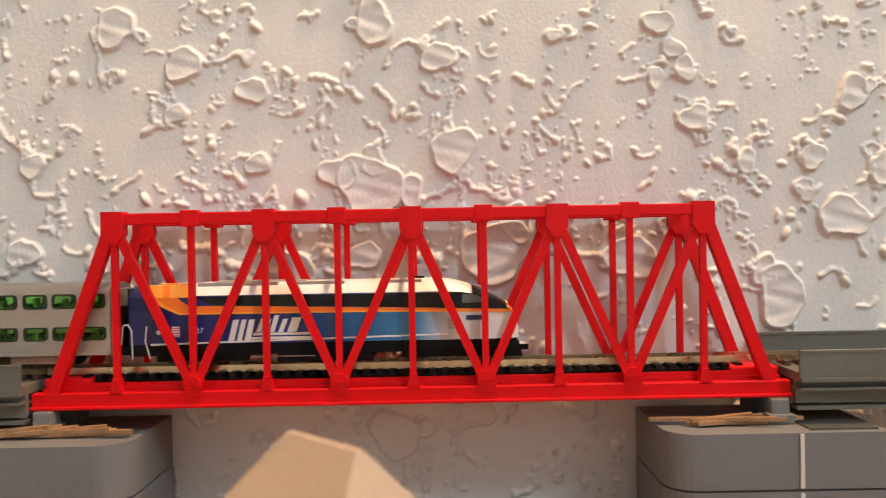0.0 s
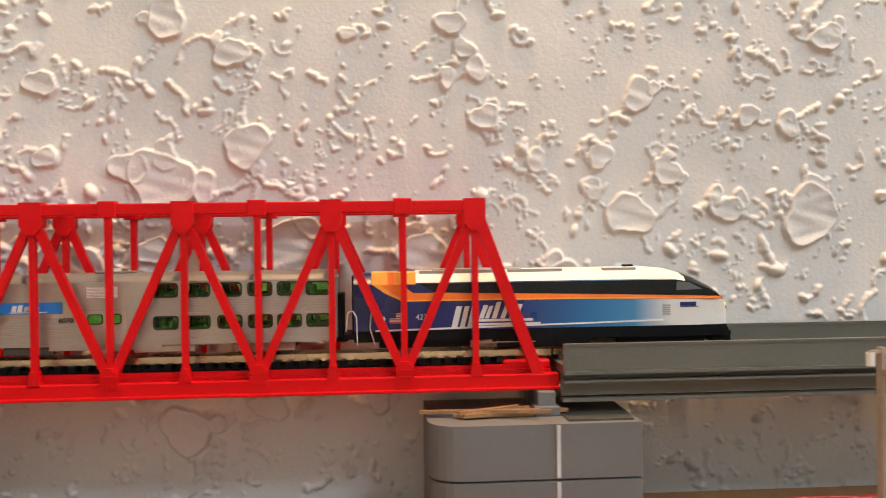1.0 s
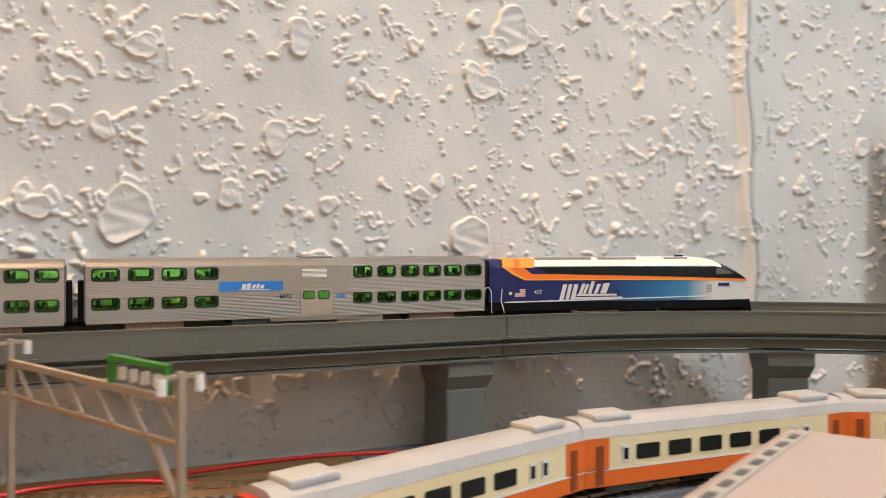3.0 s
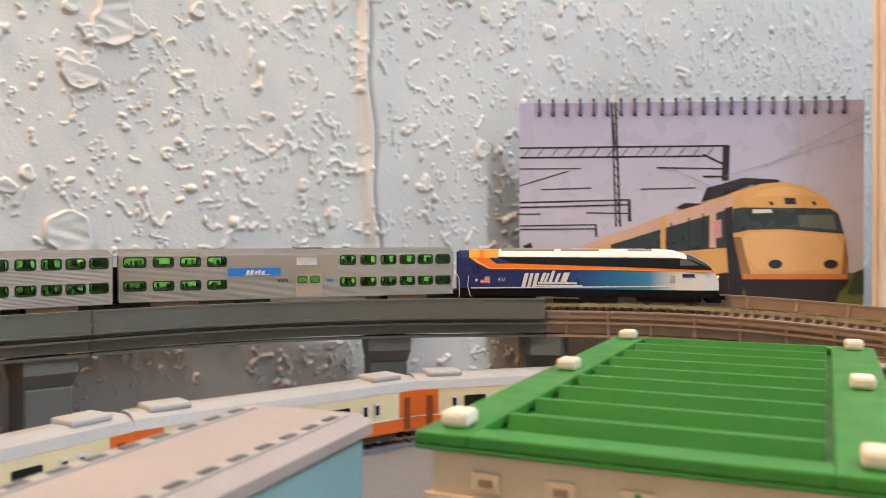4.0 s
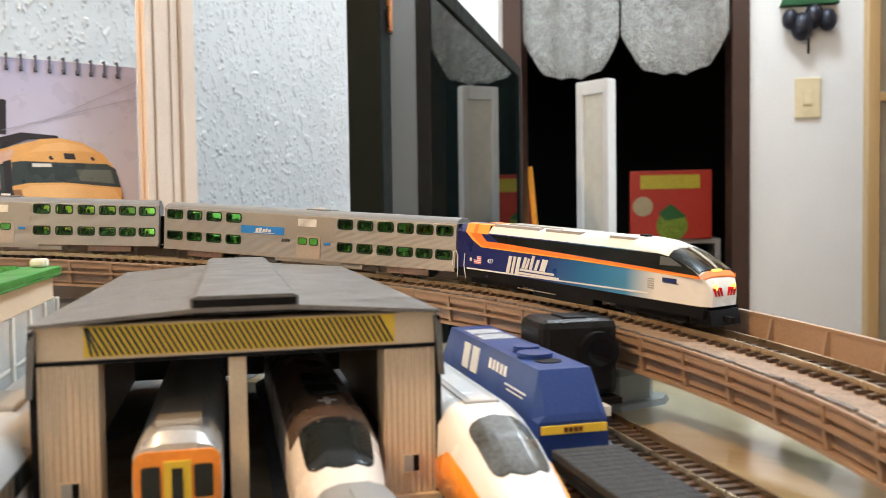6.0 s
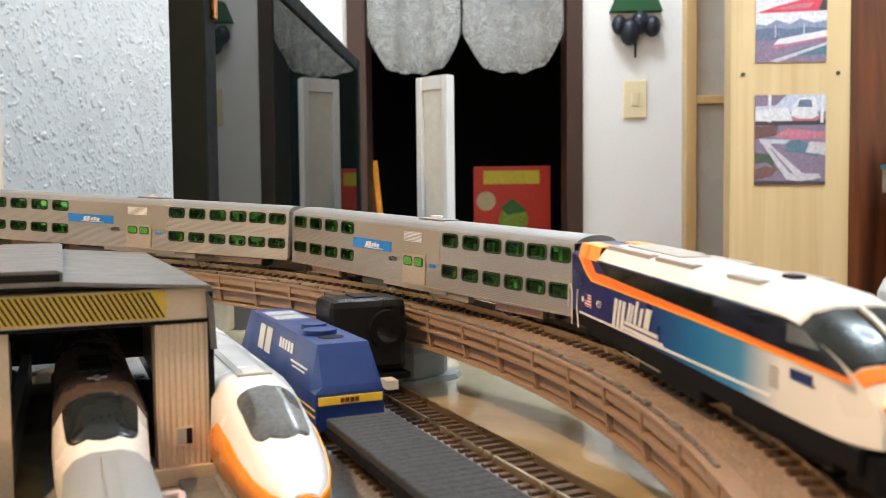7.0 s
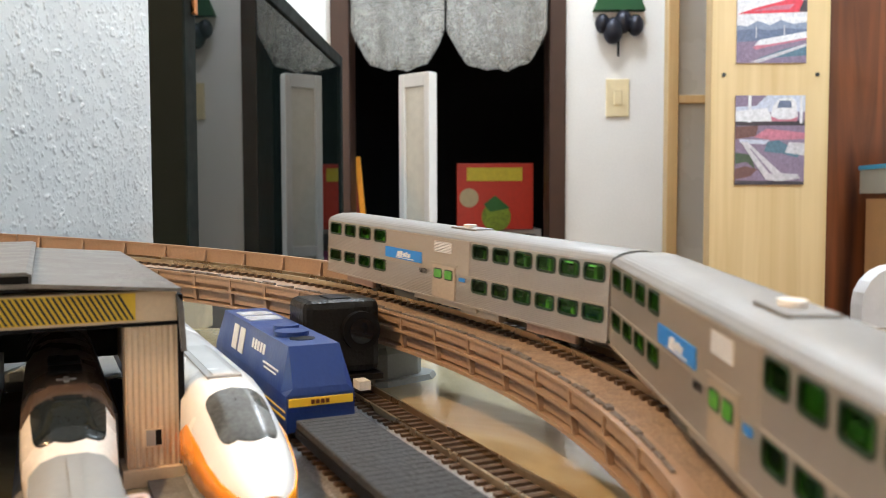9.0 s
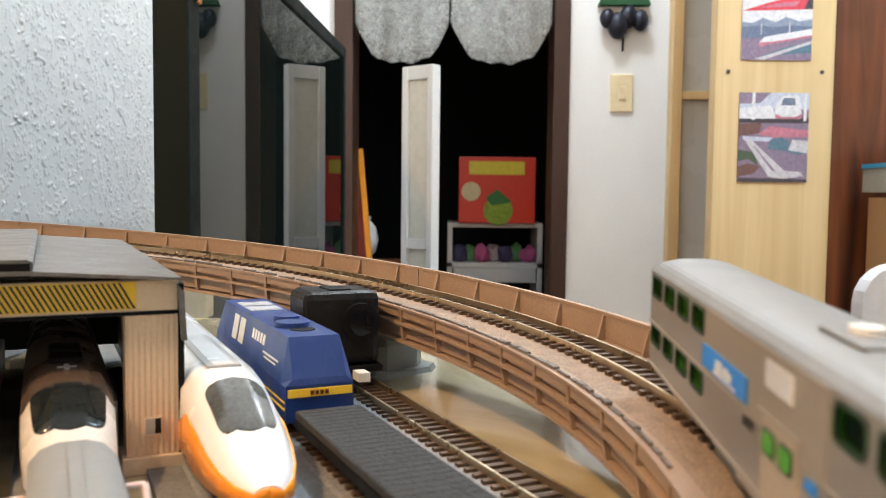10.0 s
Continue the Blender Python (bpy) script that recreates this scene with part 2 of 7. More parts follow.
def words(name, text, size, m, material, parent, label=""):
    cu = bpy.data.curves.new(name, "FONT")
    cu.body, cu.size, cu.extrude, cu.align_x, cu.align_y = text, size, 0.00005, "CENTER", "CENTER"
    tmp = new(name, cu)
    me = bpy.data.meshes.new_from_object(tmp.evaluated_get(bpy.context.evaluated_depsgraph_get()))
    bpy.data.objects.remove(tmp)
    me.materials.clear()
    me.materials.append(material)
    ob = new(name, me)
    ob.parent = parent
    ob.matrix_local = m
    return tagged(ob, label)

# ---- the room ----


def stucco():
    """The rough-cast wall: raised pats of plaster with uneven outlines, strokes and crumbs, on one sheet with a slab behind."""
    rng = np.random.default_rng(5)
    pats = [(0.005, 0.906, 8.7), (0, 0.94, 6.9), (-0.0685, 0.929, 6.2), (-0.0258, 0.893, 12.5), (-0.0246, 0.902, 5.2), (-0.0113, 0.891, 5.2), (-0.1186, 0.953, 7.5),
            (-0.067, 0.902, 5), (0.0807, 0.951, 5.8), (0.0858, 0.9415, 4.6), (0.0902, 0.934, 4.6), (0.0794, 0.931, 3.7), (0.152, 0.924, 6.2), (0.0932, 0.916, 5.8),
            (0.0424, 0.947, 3.7), (0.148, 0.879, 9.4), (0.1336, 0.889, 4.6), (0.1248, 0.85, 9.4), (0.1187, 0.859, 5.4), (-0.1498, 0.9026, 5.2), (-0.1537, 0.8706, 6.7)]
    pats += [(0.013, 0.809, 6.2), (-0.0183, 0.8015, 9.4), (-0.0236, 0.953, 7.3), (0.112, 0.8997, 4.2), (0.1369, 0.901, 5.2), (-0.0966, 0.921, 4.6),
             (0.1863, 0.8806, 6.6), (0.1628, 0.895, 6.2), (0.2106, 0.9127, 4.9), (0.2802, 0.912, 6.2), (0.2195, 0.878, 11), (0.2259, 0.946, 6.6)]
    pats += [(0.3794, 0.941, 8.6), (0.3475, 0.8886, 4.3), (0.3734, 0.8668, 11), (0.291, 0.956, 6.7), (0.3943, 0.968, 10.7), (0.02, 0.868, 13), (-0.06, 0.862, 12), (0.07, 0.865, 10)]
    pats = [(x, z, r / 1000) for x, z, r in pats]
    for x, z, r in pats[:46]:
        for _ in range(int(rng.integers(0, 3)) if r > 0.005 else 0):      # smaller lobes run into the pat
            a = rng.uniform(0, math.tau)
            pats.append((x + math.cos(a) * r, z + math.sin(a) * r, r * rng.uniform(0.3, 0.6)))
    for _ in range(520):
        x, z, r = rng.uniform(-0.35, 2.2), rng.uniform(0.78, 1.45), 0.0018 + rng.gamma(1.6, 0.0016)
        if x < 0.3 and 0.84 < z < 0.97 and min(math.hypot(x - p[0], z - p[1]) - p[2] - r for p in pats) < 0.003:
            continue
        pats.append((x, z, r))
    strokes = []

    def worm(x, z, a, n, w, tall=1.0):
        turn = rng.normal(0, 0.10)
        for i in range(n):
            strokes.append((x, z, w * rng.uniform(0.75, 1.25) * (1.5 if i in (0, n - 1) and n > 8 else 1), tall * rng.uniform(0.8, 1.15)))
            x, z, a = x + math.cos(a) * w * 0.8, z + math.sin(a) * w * 0.8, a + turn + rng.normal(0, 0.22)
    for _ in range(6500):
        worm(rng.uniform(-0.35, 2.2), rng.uniform(0.775, 1.45), rng.uniform(0, math.tau), int(rng.integers(4, 24)), rng.uniform(0.00042, 0.0009))
    for _ in range(620):
        worm(rng.uniform(-0.35, 2.2), rng.uniform(0.775, 1.45), rng.uniform(0, math.tau), int(rng.integers(5, 14)), rng.uniform(0.0008, 0.0014))
    for _ in range(2600):                                                  # coarser flakes towards the end of the wall
        worm(rng.triangular(0.85, 1.7, 2.2), rng.uniform(0.775, 1.3), rng.uniform(0, math.tau), int(rng.integers(2, 8)), rng.uniform(0.0009, 0.0020), 0.4)
    for x, z, r in pats[:60]:                                              # drips and tails off the larger pats
        a = rng.uniform(0, math.tau)
        worm(x + math.cos(a) * r, z + math.sin(a) * r, a, int(rng.integers(10, 34)), rng.uniform(0.0005, 0.0009))
    for _ in range(8500):                                                  # sprays of crumbs
        x, z, d = rng.uniform(-0.35, 2.2), rng.uniform(0.77, 1.45), rng.uniform(0.001, 0.006)
        for _ in range(int(rng.integers(2, 9))):
            strokes.append((x + rng.normal(0, d), z + rng.normal(0, d), 0.0004 + rng.gamma(1.6, 0.00021), rng.uniform(0.7, 1.2)))

    def heights(xs, zs):
        h = np.zeros((len(zs), len(xs)))
        dx, dz = xs[1] - xs[0], zs[1] - zs[0]

        def patch(x, z, r):
            i0, i1 = int((x - r - xs[0]) / dx), int((x + r - xs[0]) / dx) + 2
            j0, j1 = int((z - r - zs[0]) / dz), int((z + r - zs[0]) / dz) + 2
            i0, j0 = max(i0, 0), max(j0, 0)
            if i1 <= i0 or j1 <= j0 or i0 >= len(xs) or j0 >= len(zs):
                return None
            return slice(j0, j1), slice(i0, i1)
        for n, (x, z, r) in enumerate(pats):
            s = patch(x, z, r * 1.5)
            if s is None:
                continue
            X, Z = np.meshgrid(xs[s[1]] - x, zs[s[0]] - z)
            a = np.arctan2(Z, X)
            edge = r * (1 + 0.10 * np.sin(2 * a + n) + 0.09 * np.sin(3 * a + 2.3 * n) + 0.03 * np.sin(7 * a + n * 1.7))
            d = np.hypot(X, Z * (1 + 0.2 * math.sin(n)))
            t = np.clip((edge - d) / 0.0010, 0, 1)
            top = 0.0017 * t * t * (3 - 2 * t) * (0.55 + 0.45 * np.clip(d / np.maximum(edge, 1e-6), 0, 1) ** 6 + 0.12 * np.sin(X * 330 + n + 2 * np.sin(Z * 410)) * np.sin(Z * 370 + 2 * n))
            h[s] = np.maximum(h[s], top)
        for x, z, w, k in strokes:
            s = patch(x, z, w * 2.2)
            if s is None:
                continue
            X, Z = np.meshgrid(xs[s[1]] - x, zs[s[0]] - z)
            turn, e = (x * 7919 + z * 6101) % math.pi, 1.0 + 0.6 * ((x * 3571 + z * 2903) % 1.0)   # uneven, drawn-out crumbs
            c, q = math.cos(turn), math.sin(turn)
            d = np.hypot((X * c + Z * q) / e, (Z * c - X * q) * e ** 0.7) / (1.25 * w)
            h[s] = np.maximum(h[s], 0.8 * k * w * np.clip(1 - d * d, 0, 1) ** 0.7)
        X, Z = np.meshgrid(xs, zs)
        for k in range(14):
            a, f = k * 2.4 + 0.3, 16 * 1.22 ** k
            h += 0.0045 / f * np.sin(f * (X * math.cos(a) + Z * math.sin(a)) + 1.7 * k + 1.1 * np.sin(0.63 * f * (Z * math.cos(a) - X * math.sin(a)) + k))
        crack = 0.537 + 0.02 * (0.95 - Z) / 0.1 * 0.25 + 0.0015 * np.sin(Z * 90)   # a seam in the plaster
        return h + 0.0022 * np.exp(-((X - crack) / 0.0035) ** 2) - 0.0030 * np.exp(-((X - crack - 0.0045) / 0.0016) ** 2)

    verts, faces, base = [], [], 0
    for x0, x1, z0, z1, c in ((-0.33, -0.18, 0.772, 1.0, 0.0014), (-0.18, 0.44, 0.772, 1.0, 0.00052), (0.44, 0.66, 0.772, 1.06, 0.0008), (0.66, 1.2, 0.772, 1.06, 0.0012), (1.2, 1.9, 0.772, 1.2, 0.0014), (1.9, 2.2, 0.772, 1.2, 0.003), (-0.33, 0.44, 1.0, 1.42, 0.003), (0.44, 1.2, 1.06, 1.42, 0.0022), (1.2, 2.2, 1.2, 1.42, 0.003)):
        xs, zs = np.linspace(x0, x1, int((x1 - x0) / c)), np.linspace(z0, z1, int((z1 - z0) / c))
        h = heights(xs, zs)
        X, Z = np.meshgrid(xs, zs)
        verts.append(np.stack([X, WALL - 1.75 * h, Z], -1).reshape(-1, 3))
        n, m = len(xs), len(zs)
        i = (np.arange(m - 1)[:, None] * n + np.arange(n - 1)).ravel() + base
        faces.append(np.stack([i, i + 1, i + n + 1, i + n], -1))
        base += n * m
    y = WALL + 0.0009
    for x0, x1, z0, z1 in ((-1.4, -0.33, 0, 2.5), (-0.33, 2.2, 0, 0.772), (-0.33, 2.2, 1.42, 2.5), (2.2, 2.75, 0, 2.5)):
        verts.append(np.array([(x, yy, z) for x in (x0, x1) for yy in (y - 0.0009, y + 0.12) for z in (z0, z1)]))
        faces.append(np.array([(0, 1, 3, 2), (4, 6, 7, 5), (0, 4, 5, 1), (2, 3, 7, 6), (0, 2, 6, 4), (1, 5, 7, 3)]) + base)
        base += 8
    v, f = np.concatenate(verts), np.concatenate(faces)
    me = bpy.data.meshes.new("wall_north")
    me.vertices.add(len(v))
    me.vertices.foreach_set("co", v.ravel())
    me.loops.add(len(f) * 4)
    me.loops.foreach_set("vertex_index", f.ravel().astype(np.int32))
    me.polygons.add(len(f))
    me.polygons.foreach_set("loop_start", np.arange(len(f), dtype=np.int32) * 4)
    me.polygons.foreach_set("use_smooth", np.arange(len(f)) < len(f) - 24)
    me.update(calc_edges=True)
    me.validate()
    me.materials.append(PLASTER)
    tagged(new("wall_north", me), "white rough-cast stucco wall with raised plaster pats", "wall", "", "structure")


stucco()
slab("floor", (-1.4, 5.0, -2.6, 1.6, -0.1, 0), FLOOR_MAT, "brown wooden room floor", "floor", kind="structure")
slab("ceiling", (-1.4, 5.0, -2.6, 1.6, 2.5, 2.6), WHITE_WALL, "plain white ceiling", "ceiling", kind="structure")
slab("wall_west", (-1.5, -1.4, -2.6, 0.43, 0, 2.5), WHITE_WALL, "plain white wall", "wall", kind="structure")
slab("wall_south", (-1.5, 2.75, -2.7, -2.6, 0, 2.5), WHITE_WALL, "plain white wall", "wall", kind="structure")


def ceiling_light(x, y, label):
    t = thing("ceiling_light", label, "light", "ceiling lights", at=pose(x, y, 2.5))
    part("ceiling_plate", rod(bmesh.new(), (0, 0, 0), (0, 0, -0.03), 0.09, 32), WHITE, t)
    part("stem", rod(bmesh.new(), (0, 0, -0.03), (0, 0, -0.09), 0.012), WHITE, t)
    bm = bmesh.new()
    bmesh.ops.create_uvsphere(bm, u_segments=32, v_segments=16, radius=0.10, matrix=Matrix.Translation((0, 0, -0.22)))
    part("globe", bm, mat("lit_diffuser", (1, 0.97, 0.93), 0.5, emit=2.0), t, "glowing white globe", smooth=True).visible_shadow = False


ceiling_light(1.0, -1.1, "unseen round white ceiling light, switched on")
# Globe added around the far fill lamp, out of view.
ceiling_light(2.15, -0.42, "unseen round white ceiling light, switched on")

# the far end of the room: a white wall with an open doorway to a dark room
FAR = 2.75
part("wall_east", box(box(box(bmesh.new(), FAR, FAR + 0.12, -2.6, -0.545, 0, 2.5), FAR, FAR + 0.12, 0.14, 0.43, 0, 2.5), FAR, FAR + 0.12, -0.545, 0.14, 2.05, 2.5), WHITE_WALL)
tagged(bpy.data.objects["wall_east"], "white painted wall with an open doorway", "wall", "", "structure")
bm = bmesh.new()
for y0, y1 in ((-0.547, -0.50), (0.085, 0.14)):
    box(bm, FAR - 0.02, FAR + 0.14, y0, y1, 0, 2.05, 0.003)
box(bm, FAR - 0.02, FAR + 0.14, -0.50, 0.085, 2.0, 2.05, 0.003)
tagged(part("door_frame", bm, mat("jamb_brown", (0.045, 0.018, 0.009), 0.5, vary=0.3, scale=20)), "dark brown wooden door frame", "door frame", "", "structure")
# Near-black colour on all surfaces stands in for the unlit room's darkness.
UNLIT_BLACK = mat("unlit_room_black", (0.012, 0.012, 0.013), 0.8)
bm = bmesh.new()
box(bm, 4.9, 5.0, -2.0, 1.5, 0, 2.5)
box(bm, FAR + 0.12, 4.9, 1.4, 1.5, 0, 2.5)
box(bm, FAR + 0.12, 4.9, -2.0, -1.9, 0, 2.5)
tagged(part("wall_back_room", bm, UNLIT_BLACK), "near-black walls standing for the darkness of the unlit back room", "wall", "", "structure")
slab("floor_back_room", (FAR + 0.13, 4.9, -1.9, 1.4, 0, 0.004), UNLIT_BLACK, "near-black floor standing for the darkness of the back room", "floor", kind="structure")


def curtain():
    t = thing("lace_curtain", "short white lace valance with scalloped hem in a doorway", "curtain", at=pose(FAR - 0.03, 0, 0))
    cloth = lace_mat()
    for y0, y1 in ((-0.49, -0.2), (-0.194, 0.075)):
        bm = bmesh.new()
        n, m = 36, 14
        g = []
        for i in range(n + 1):
            u = i / n
            y = y0 + (y1 - y0) * u
            low = 1.222 + 0.10 * (2 * u - 1) ** 4 + 0.008 * abs(math.sin(u * math.pi * 5)) + 0.02 * (2 * u - 1) ** 2
            g.append([bm.verts.new((0.012 * math.sin(u * 19) * (1 - 0.2 * k / m) - 0.01, y, 2.0 + (low - 2.0) * k / m)) for k in range(m + 1)])
        for i in range(n):
            for k in range(m):
                bm.faces.new((g[i][k], g[i + 1][k], g[i + 1][k + 1], g[i][k + 1]))
        ob = part("lace_panel", bm, cloth, t, smooth=True)
        md = ob.modifiers.new("thickness", "SOLIDIFY")
        md.thickness = 0.003
    part("rod", rod(bmesh.new(), (0, -0.5, 1.99), (0, 0.085, 1.99), 0.008), BROWN_WOOD, t)


curtain()


def light_switch():
    t = thing("light_switch", "cream plastic light switch plate on a white wall", "switch", at=pose(FAR, -0.70, 1.15))
    part("plate", box(bmesh.new(), -0.008, 0, -0.034, 0.034, -0.055, 0.055, 0.003), CREAM, t)
    part("rocker", box(bmesh.new(), -0.012, -0.008, -0.012, 0.012, -0.02, 0.02, 0.002), CREAM, t)


light_switch()


def wall_ornament():
    t = thing("wall_ornament", "green and dark hanging ornament with bells on a wall", "ornament", at=pose(FAR, -0.70, 1.40))
    part("roof", prism(bmesh.new(), [(-0.075, 0.0), (0.075, 0.0), (0.05, 0.06), (-0.05, 0.06)], "yz", -0.03, 0), mat("dark_green_cloth", (0.02, 0.09, 0.03), 0.8), t, "green top board")
    for y, z, r in ((-0.045, -0.045, 0.024), (0.02, -0.06, 0.03), (-0.01, -0.035, 0.026), (0.05, -0.04, 0.022)):
        bm = bmesh.new()
        bmesh.ops.create_uvsphere(bm, u_segments=14, v_segments=9, radius=r, matrix=Matrix.Translation((-0.03, y, z)) @ Matrix.Diagonal((1, 1, 1.3, 1)))
        part("bell", bm, mat("dark_bell", (0.02, 0.022, 0.035), 0.35, 0.4), t, smooth=True)
    part("cord", rod(bmesh.new(), (-0.01, 0.0, -0.06), (-0.01, 0.0, -0.13), 0.003), BLACK, t)


wall_ornament()


def shelf_and_boxes():
    t = thing("shelf_unit", "white shelf unit in the dark back room", "shelf", at=pose(3.62, -0.38, 0))
    for y in (-0.18, 0.18):
        part("side_panel", box(bmesh.new(), 0, 0.3, y - 0.01, y + 0.01, 0, 0.72), WHITE, t)
    for z in (0.12, 0.36, 0.56, 0.72):
        part("shelf", box(bmesh.new(), 0, 0.3, -0.19, 0.19, z, z + 0.018), WHITE, t)
    part("drawer", box(bmesh.new(), -0.012, 0.28, -0.165, 0.165, 0.50, 0.558, 0.003), WHITE, t)
    rng = random.Random(4)
    for i in range(7):
        c = [(0.5, 0.1, 0.25), (0.1, 0.25, 0.08), (0.06, 0.05, 0.12), (0.35, 0.3, 0.3)][i % 4]
        b = thing("cloth_bundle", "folded coloured cloth bundle on a shelf", "cloth", "bundles on the shelf", at=pose(3.68 + 0.03 * (i % 2), -0.52 + 0.047 * i, 0.578))
        bm = bmesh.new()
        bmesh.ops.create_icosphere(bm, subdivisions=2, radius=0.04)
        for v in bm.verts:
            v.co *= 0.8 + 0.4 * noise.noise(v.co * 40 + Vector((i, 0, 0)))
            v.co.z = max(v.co.z * 1.25, -0.03) + 0.03
        part("cloth", bm, mat("bundle%d" % (i % 4), c, 0.8, vary=0.3), b, smooth=True)
    t = thing("gift_box", "red box with a yellow band and a green fruit picture", "box", at=pose(3.6, -0.385, 0.738))
    part("carton", box(bmesh.new(), 0, 0.2, -0.152, 0.152, 0, 0.262, 0.002), mat("box_red", (0.75, 0.045, 0.02), 0.4, vary=0.1), t)
    part("title_band", box(bmesh.new(), -0.003, 0, -0.108, 0.112, 0.192, 0.245), mat("box_yellow", (0.85, 0.68, 0.04), 0.4), t, "yellow title band")
    part("round_seal", rod(bmesh.new(), (-0.003, 0.103, 0.125), (0, 0.103, 0.125), 0.038, 24), mat("box_pale", (0.75, 0.6, 0.35), 0.5), t, "pale round seal")
    part("fruit_picture", rod(bmesh.new(), (-0.003, -0.005, 0.05), (0, -0.005, 0.05), 0.058, 20), mat("box_lime", (0.3, 0.42, 0.03), 0.5, vary=0.5), t)
    part("leaf_picture", prism(bmesh.new(), [(-0.06, 0.085), (0.0, 0.135), (0.045, 0.10), (0.02, 0.07)], "yz", -0.005, -0.003), mat("box_green", (0.04, 0.2, 0.04), 0.5), t)


shelf_and_boxes()


def white_screen():
    t = thing("folding_door", "narrow white panelled door leaf standing open before a doorway", "door", at=pose(1.90, -0.142, 0, 0, 0, -38))
    H = 1.094
    for y0, y1 in ((-0.046, -0.032), (0.018, 0.032)):
        part("stile", box(bmesh.new(), -0.012, 0.012, y0, y1, 0.0, H, 0.002), WHITE, t)
    for z0, z1 in ((0.0, 0.08), (0.74, 0.76), (H - 0.026, H)):
        part("rail", box(bmesh.new(), -0.011, 0.011, -0.032, 0.018, z0, z1, 0.001), WHITE, t)
    for z0, z1 in ((0.08, 0.74), (0.76, H - 0.026)):
        part("panel", box(bmesh.new(), -0.005, 0.005, -0.032, 0.018, z0, z1), mat("panel_cream", (0.70, 0.68, 0.60), 0.6), t)


white_screen()


def sign_and_vase():
    t = thing("stool", "dark stool in the back room under a vase", "stool", at=pose(3.0, 0.065, 0))
    part("seat", box(bmesh.new(), -0.1, 0.1, -0.12, 0.12, 0.60, 0.63, 0.004), BROWN_WOOD, t)
    for x in (-0.08, 0.08):
        for y in (-0.1, 0.1):
            part("leg", rod(bmesh.new(), (x, y, 0), (x, y, 0.6), 0.012), BROWN_WOOD, t)
    t = thing("white_vase", "white glazed ceramic jar on a stool", "vase", at=pose(3.0, 0.10, 0.63))
    prof = [(0.03, 0), (0.06, 0.03), (0.068, 0.07), (0.06, 0.11), (0.042, 0.13), (0.045, 0.145)]
    part("jar", loft(bmesh.new(), [[(r * math.cos(a * math.tau / 20), r * math.sin(a * math.tau / 20), z) for a in range(20)] for r, z in prof]), WHITE, t, smooth=True)
    t = thing("picture_frame", "leaning orange-edged red picture on a stool", "picture", at=pose(2.92, 0.066, 0.63, -5, 0, 0))
    part("frame_edge", box(bmesh.new(), -0.01, 0.01, -0.022, -0.006, 0, 0.36), mat("orange_edge", (0.85, 0.33, 0.02), 0.4), t)
    part("picture_face", box(bmesh.new(), -0.006, 0.006, -0.006, 0.02, 0.01, 0.35), mat("dark_red", (0.2, 0.02, 0.015), 0.5, vary=0.4), t)


sign_and_vase()


def glass_door():
    """A low dark-framed glass leaf standing out from the end of the table."""
    a = Vector((0.935, 0.032, 0))
    n, top = 0.757, 1.092
    t = thing("glass_screen", "low dark-framed glass door leaf with a reflecting pane", "door", at=pose(a.x, a.y, 0, 0, 0, -2.3))
    f = mat("dark_metal", (0.006, 0.009, 0.008), 0.6)
    part("stile", box(bmesh.new(), 0, 0.028, -0.03, 0.0, 0.0, top, 0.002), f, t)
    part("stile", box(bmesh.new(), n - 0.018, n, -0.03, 0.0, 0.0, top, 0.002), f, t)
    part("rail", box(bmesh.new(), 0.028, n - 0.018, -0.03, 0.0, top - 0.02, top, 0.002), f, t)
    part("rail", box(bmesh.new(), 0.028, n - 0.018, -0.03, 0.0, 0.0, 0.1, 0.002), f, t)
    # Copper-coloured piece stands in for an orange lit edge on the stile.
    part("stile_lit_edge", box(bmesh.new(), 0.016, 0.023, -0.034, -0.03, 1.0, 1.03, 0.001), mat("copper", (0.7, 0.3, 0.12), 0.3, 1), t, "copper-coloured piece for the stile's orange lit edge")
    glass = mat("dark_pane", (0.006, 0.009, 0.008), 0.0, vary=0.1, scale=4)
    for link in list(glass.node_tree.links):
        if link.to_socket.name == "Roughness":
            glass.node_tree.links.remove(link)
    glass.node_tree.nodes["Principled BSDF"].inputs["Roughness"].default_value = 0.01
    part("pane", box(bmesh.new(), 0.028, n - 0.018, -0.027, -0.022, 0.1, top - 0.02), glass, t, "dark reflecting glass pane")


glass_door()


def casing():
    t = thing("wooden_post", "moulded pale wooden post standing at the wall", "post", "", "structure")
    wood = mat("pink_wood", (0.74, 0.58, 0.46), 0.5, vary=0.1, scale=30)
    for x0, x1, y0 in ((0.771, 0.839, 0.1215), (0.7715, 0.7785, 0.1185), (0.786, 0.800, 0.1195), (0.808, 0.813, 0.1200), (0.820, 0.8385, 0.1180)):
        part("board" if y0 > 0.121 else "moulding", box(bmesh.new(), x0, x1, y0, 0.1245 if y0 > 0.121 else 0.1213, TABLE, 1.14, 0.0008), wood, t)


casing()


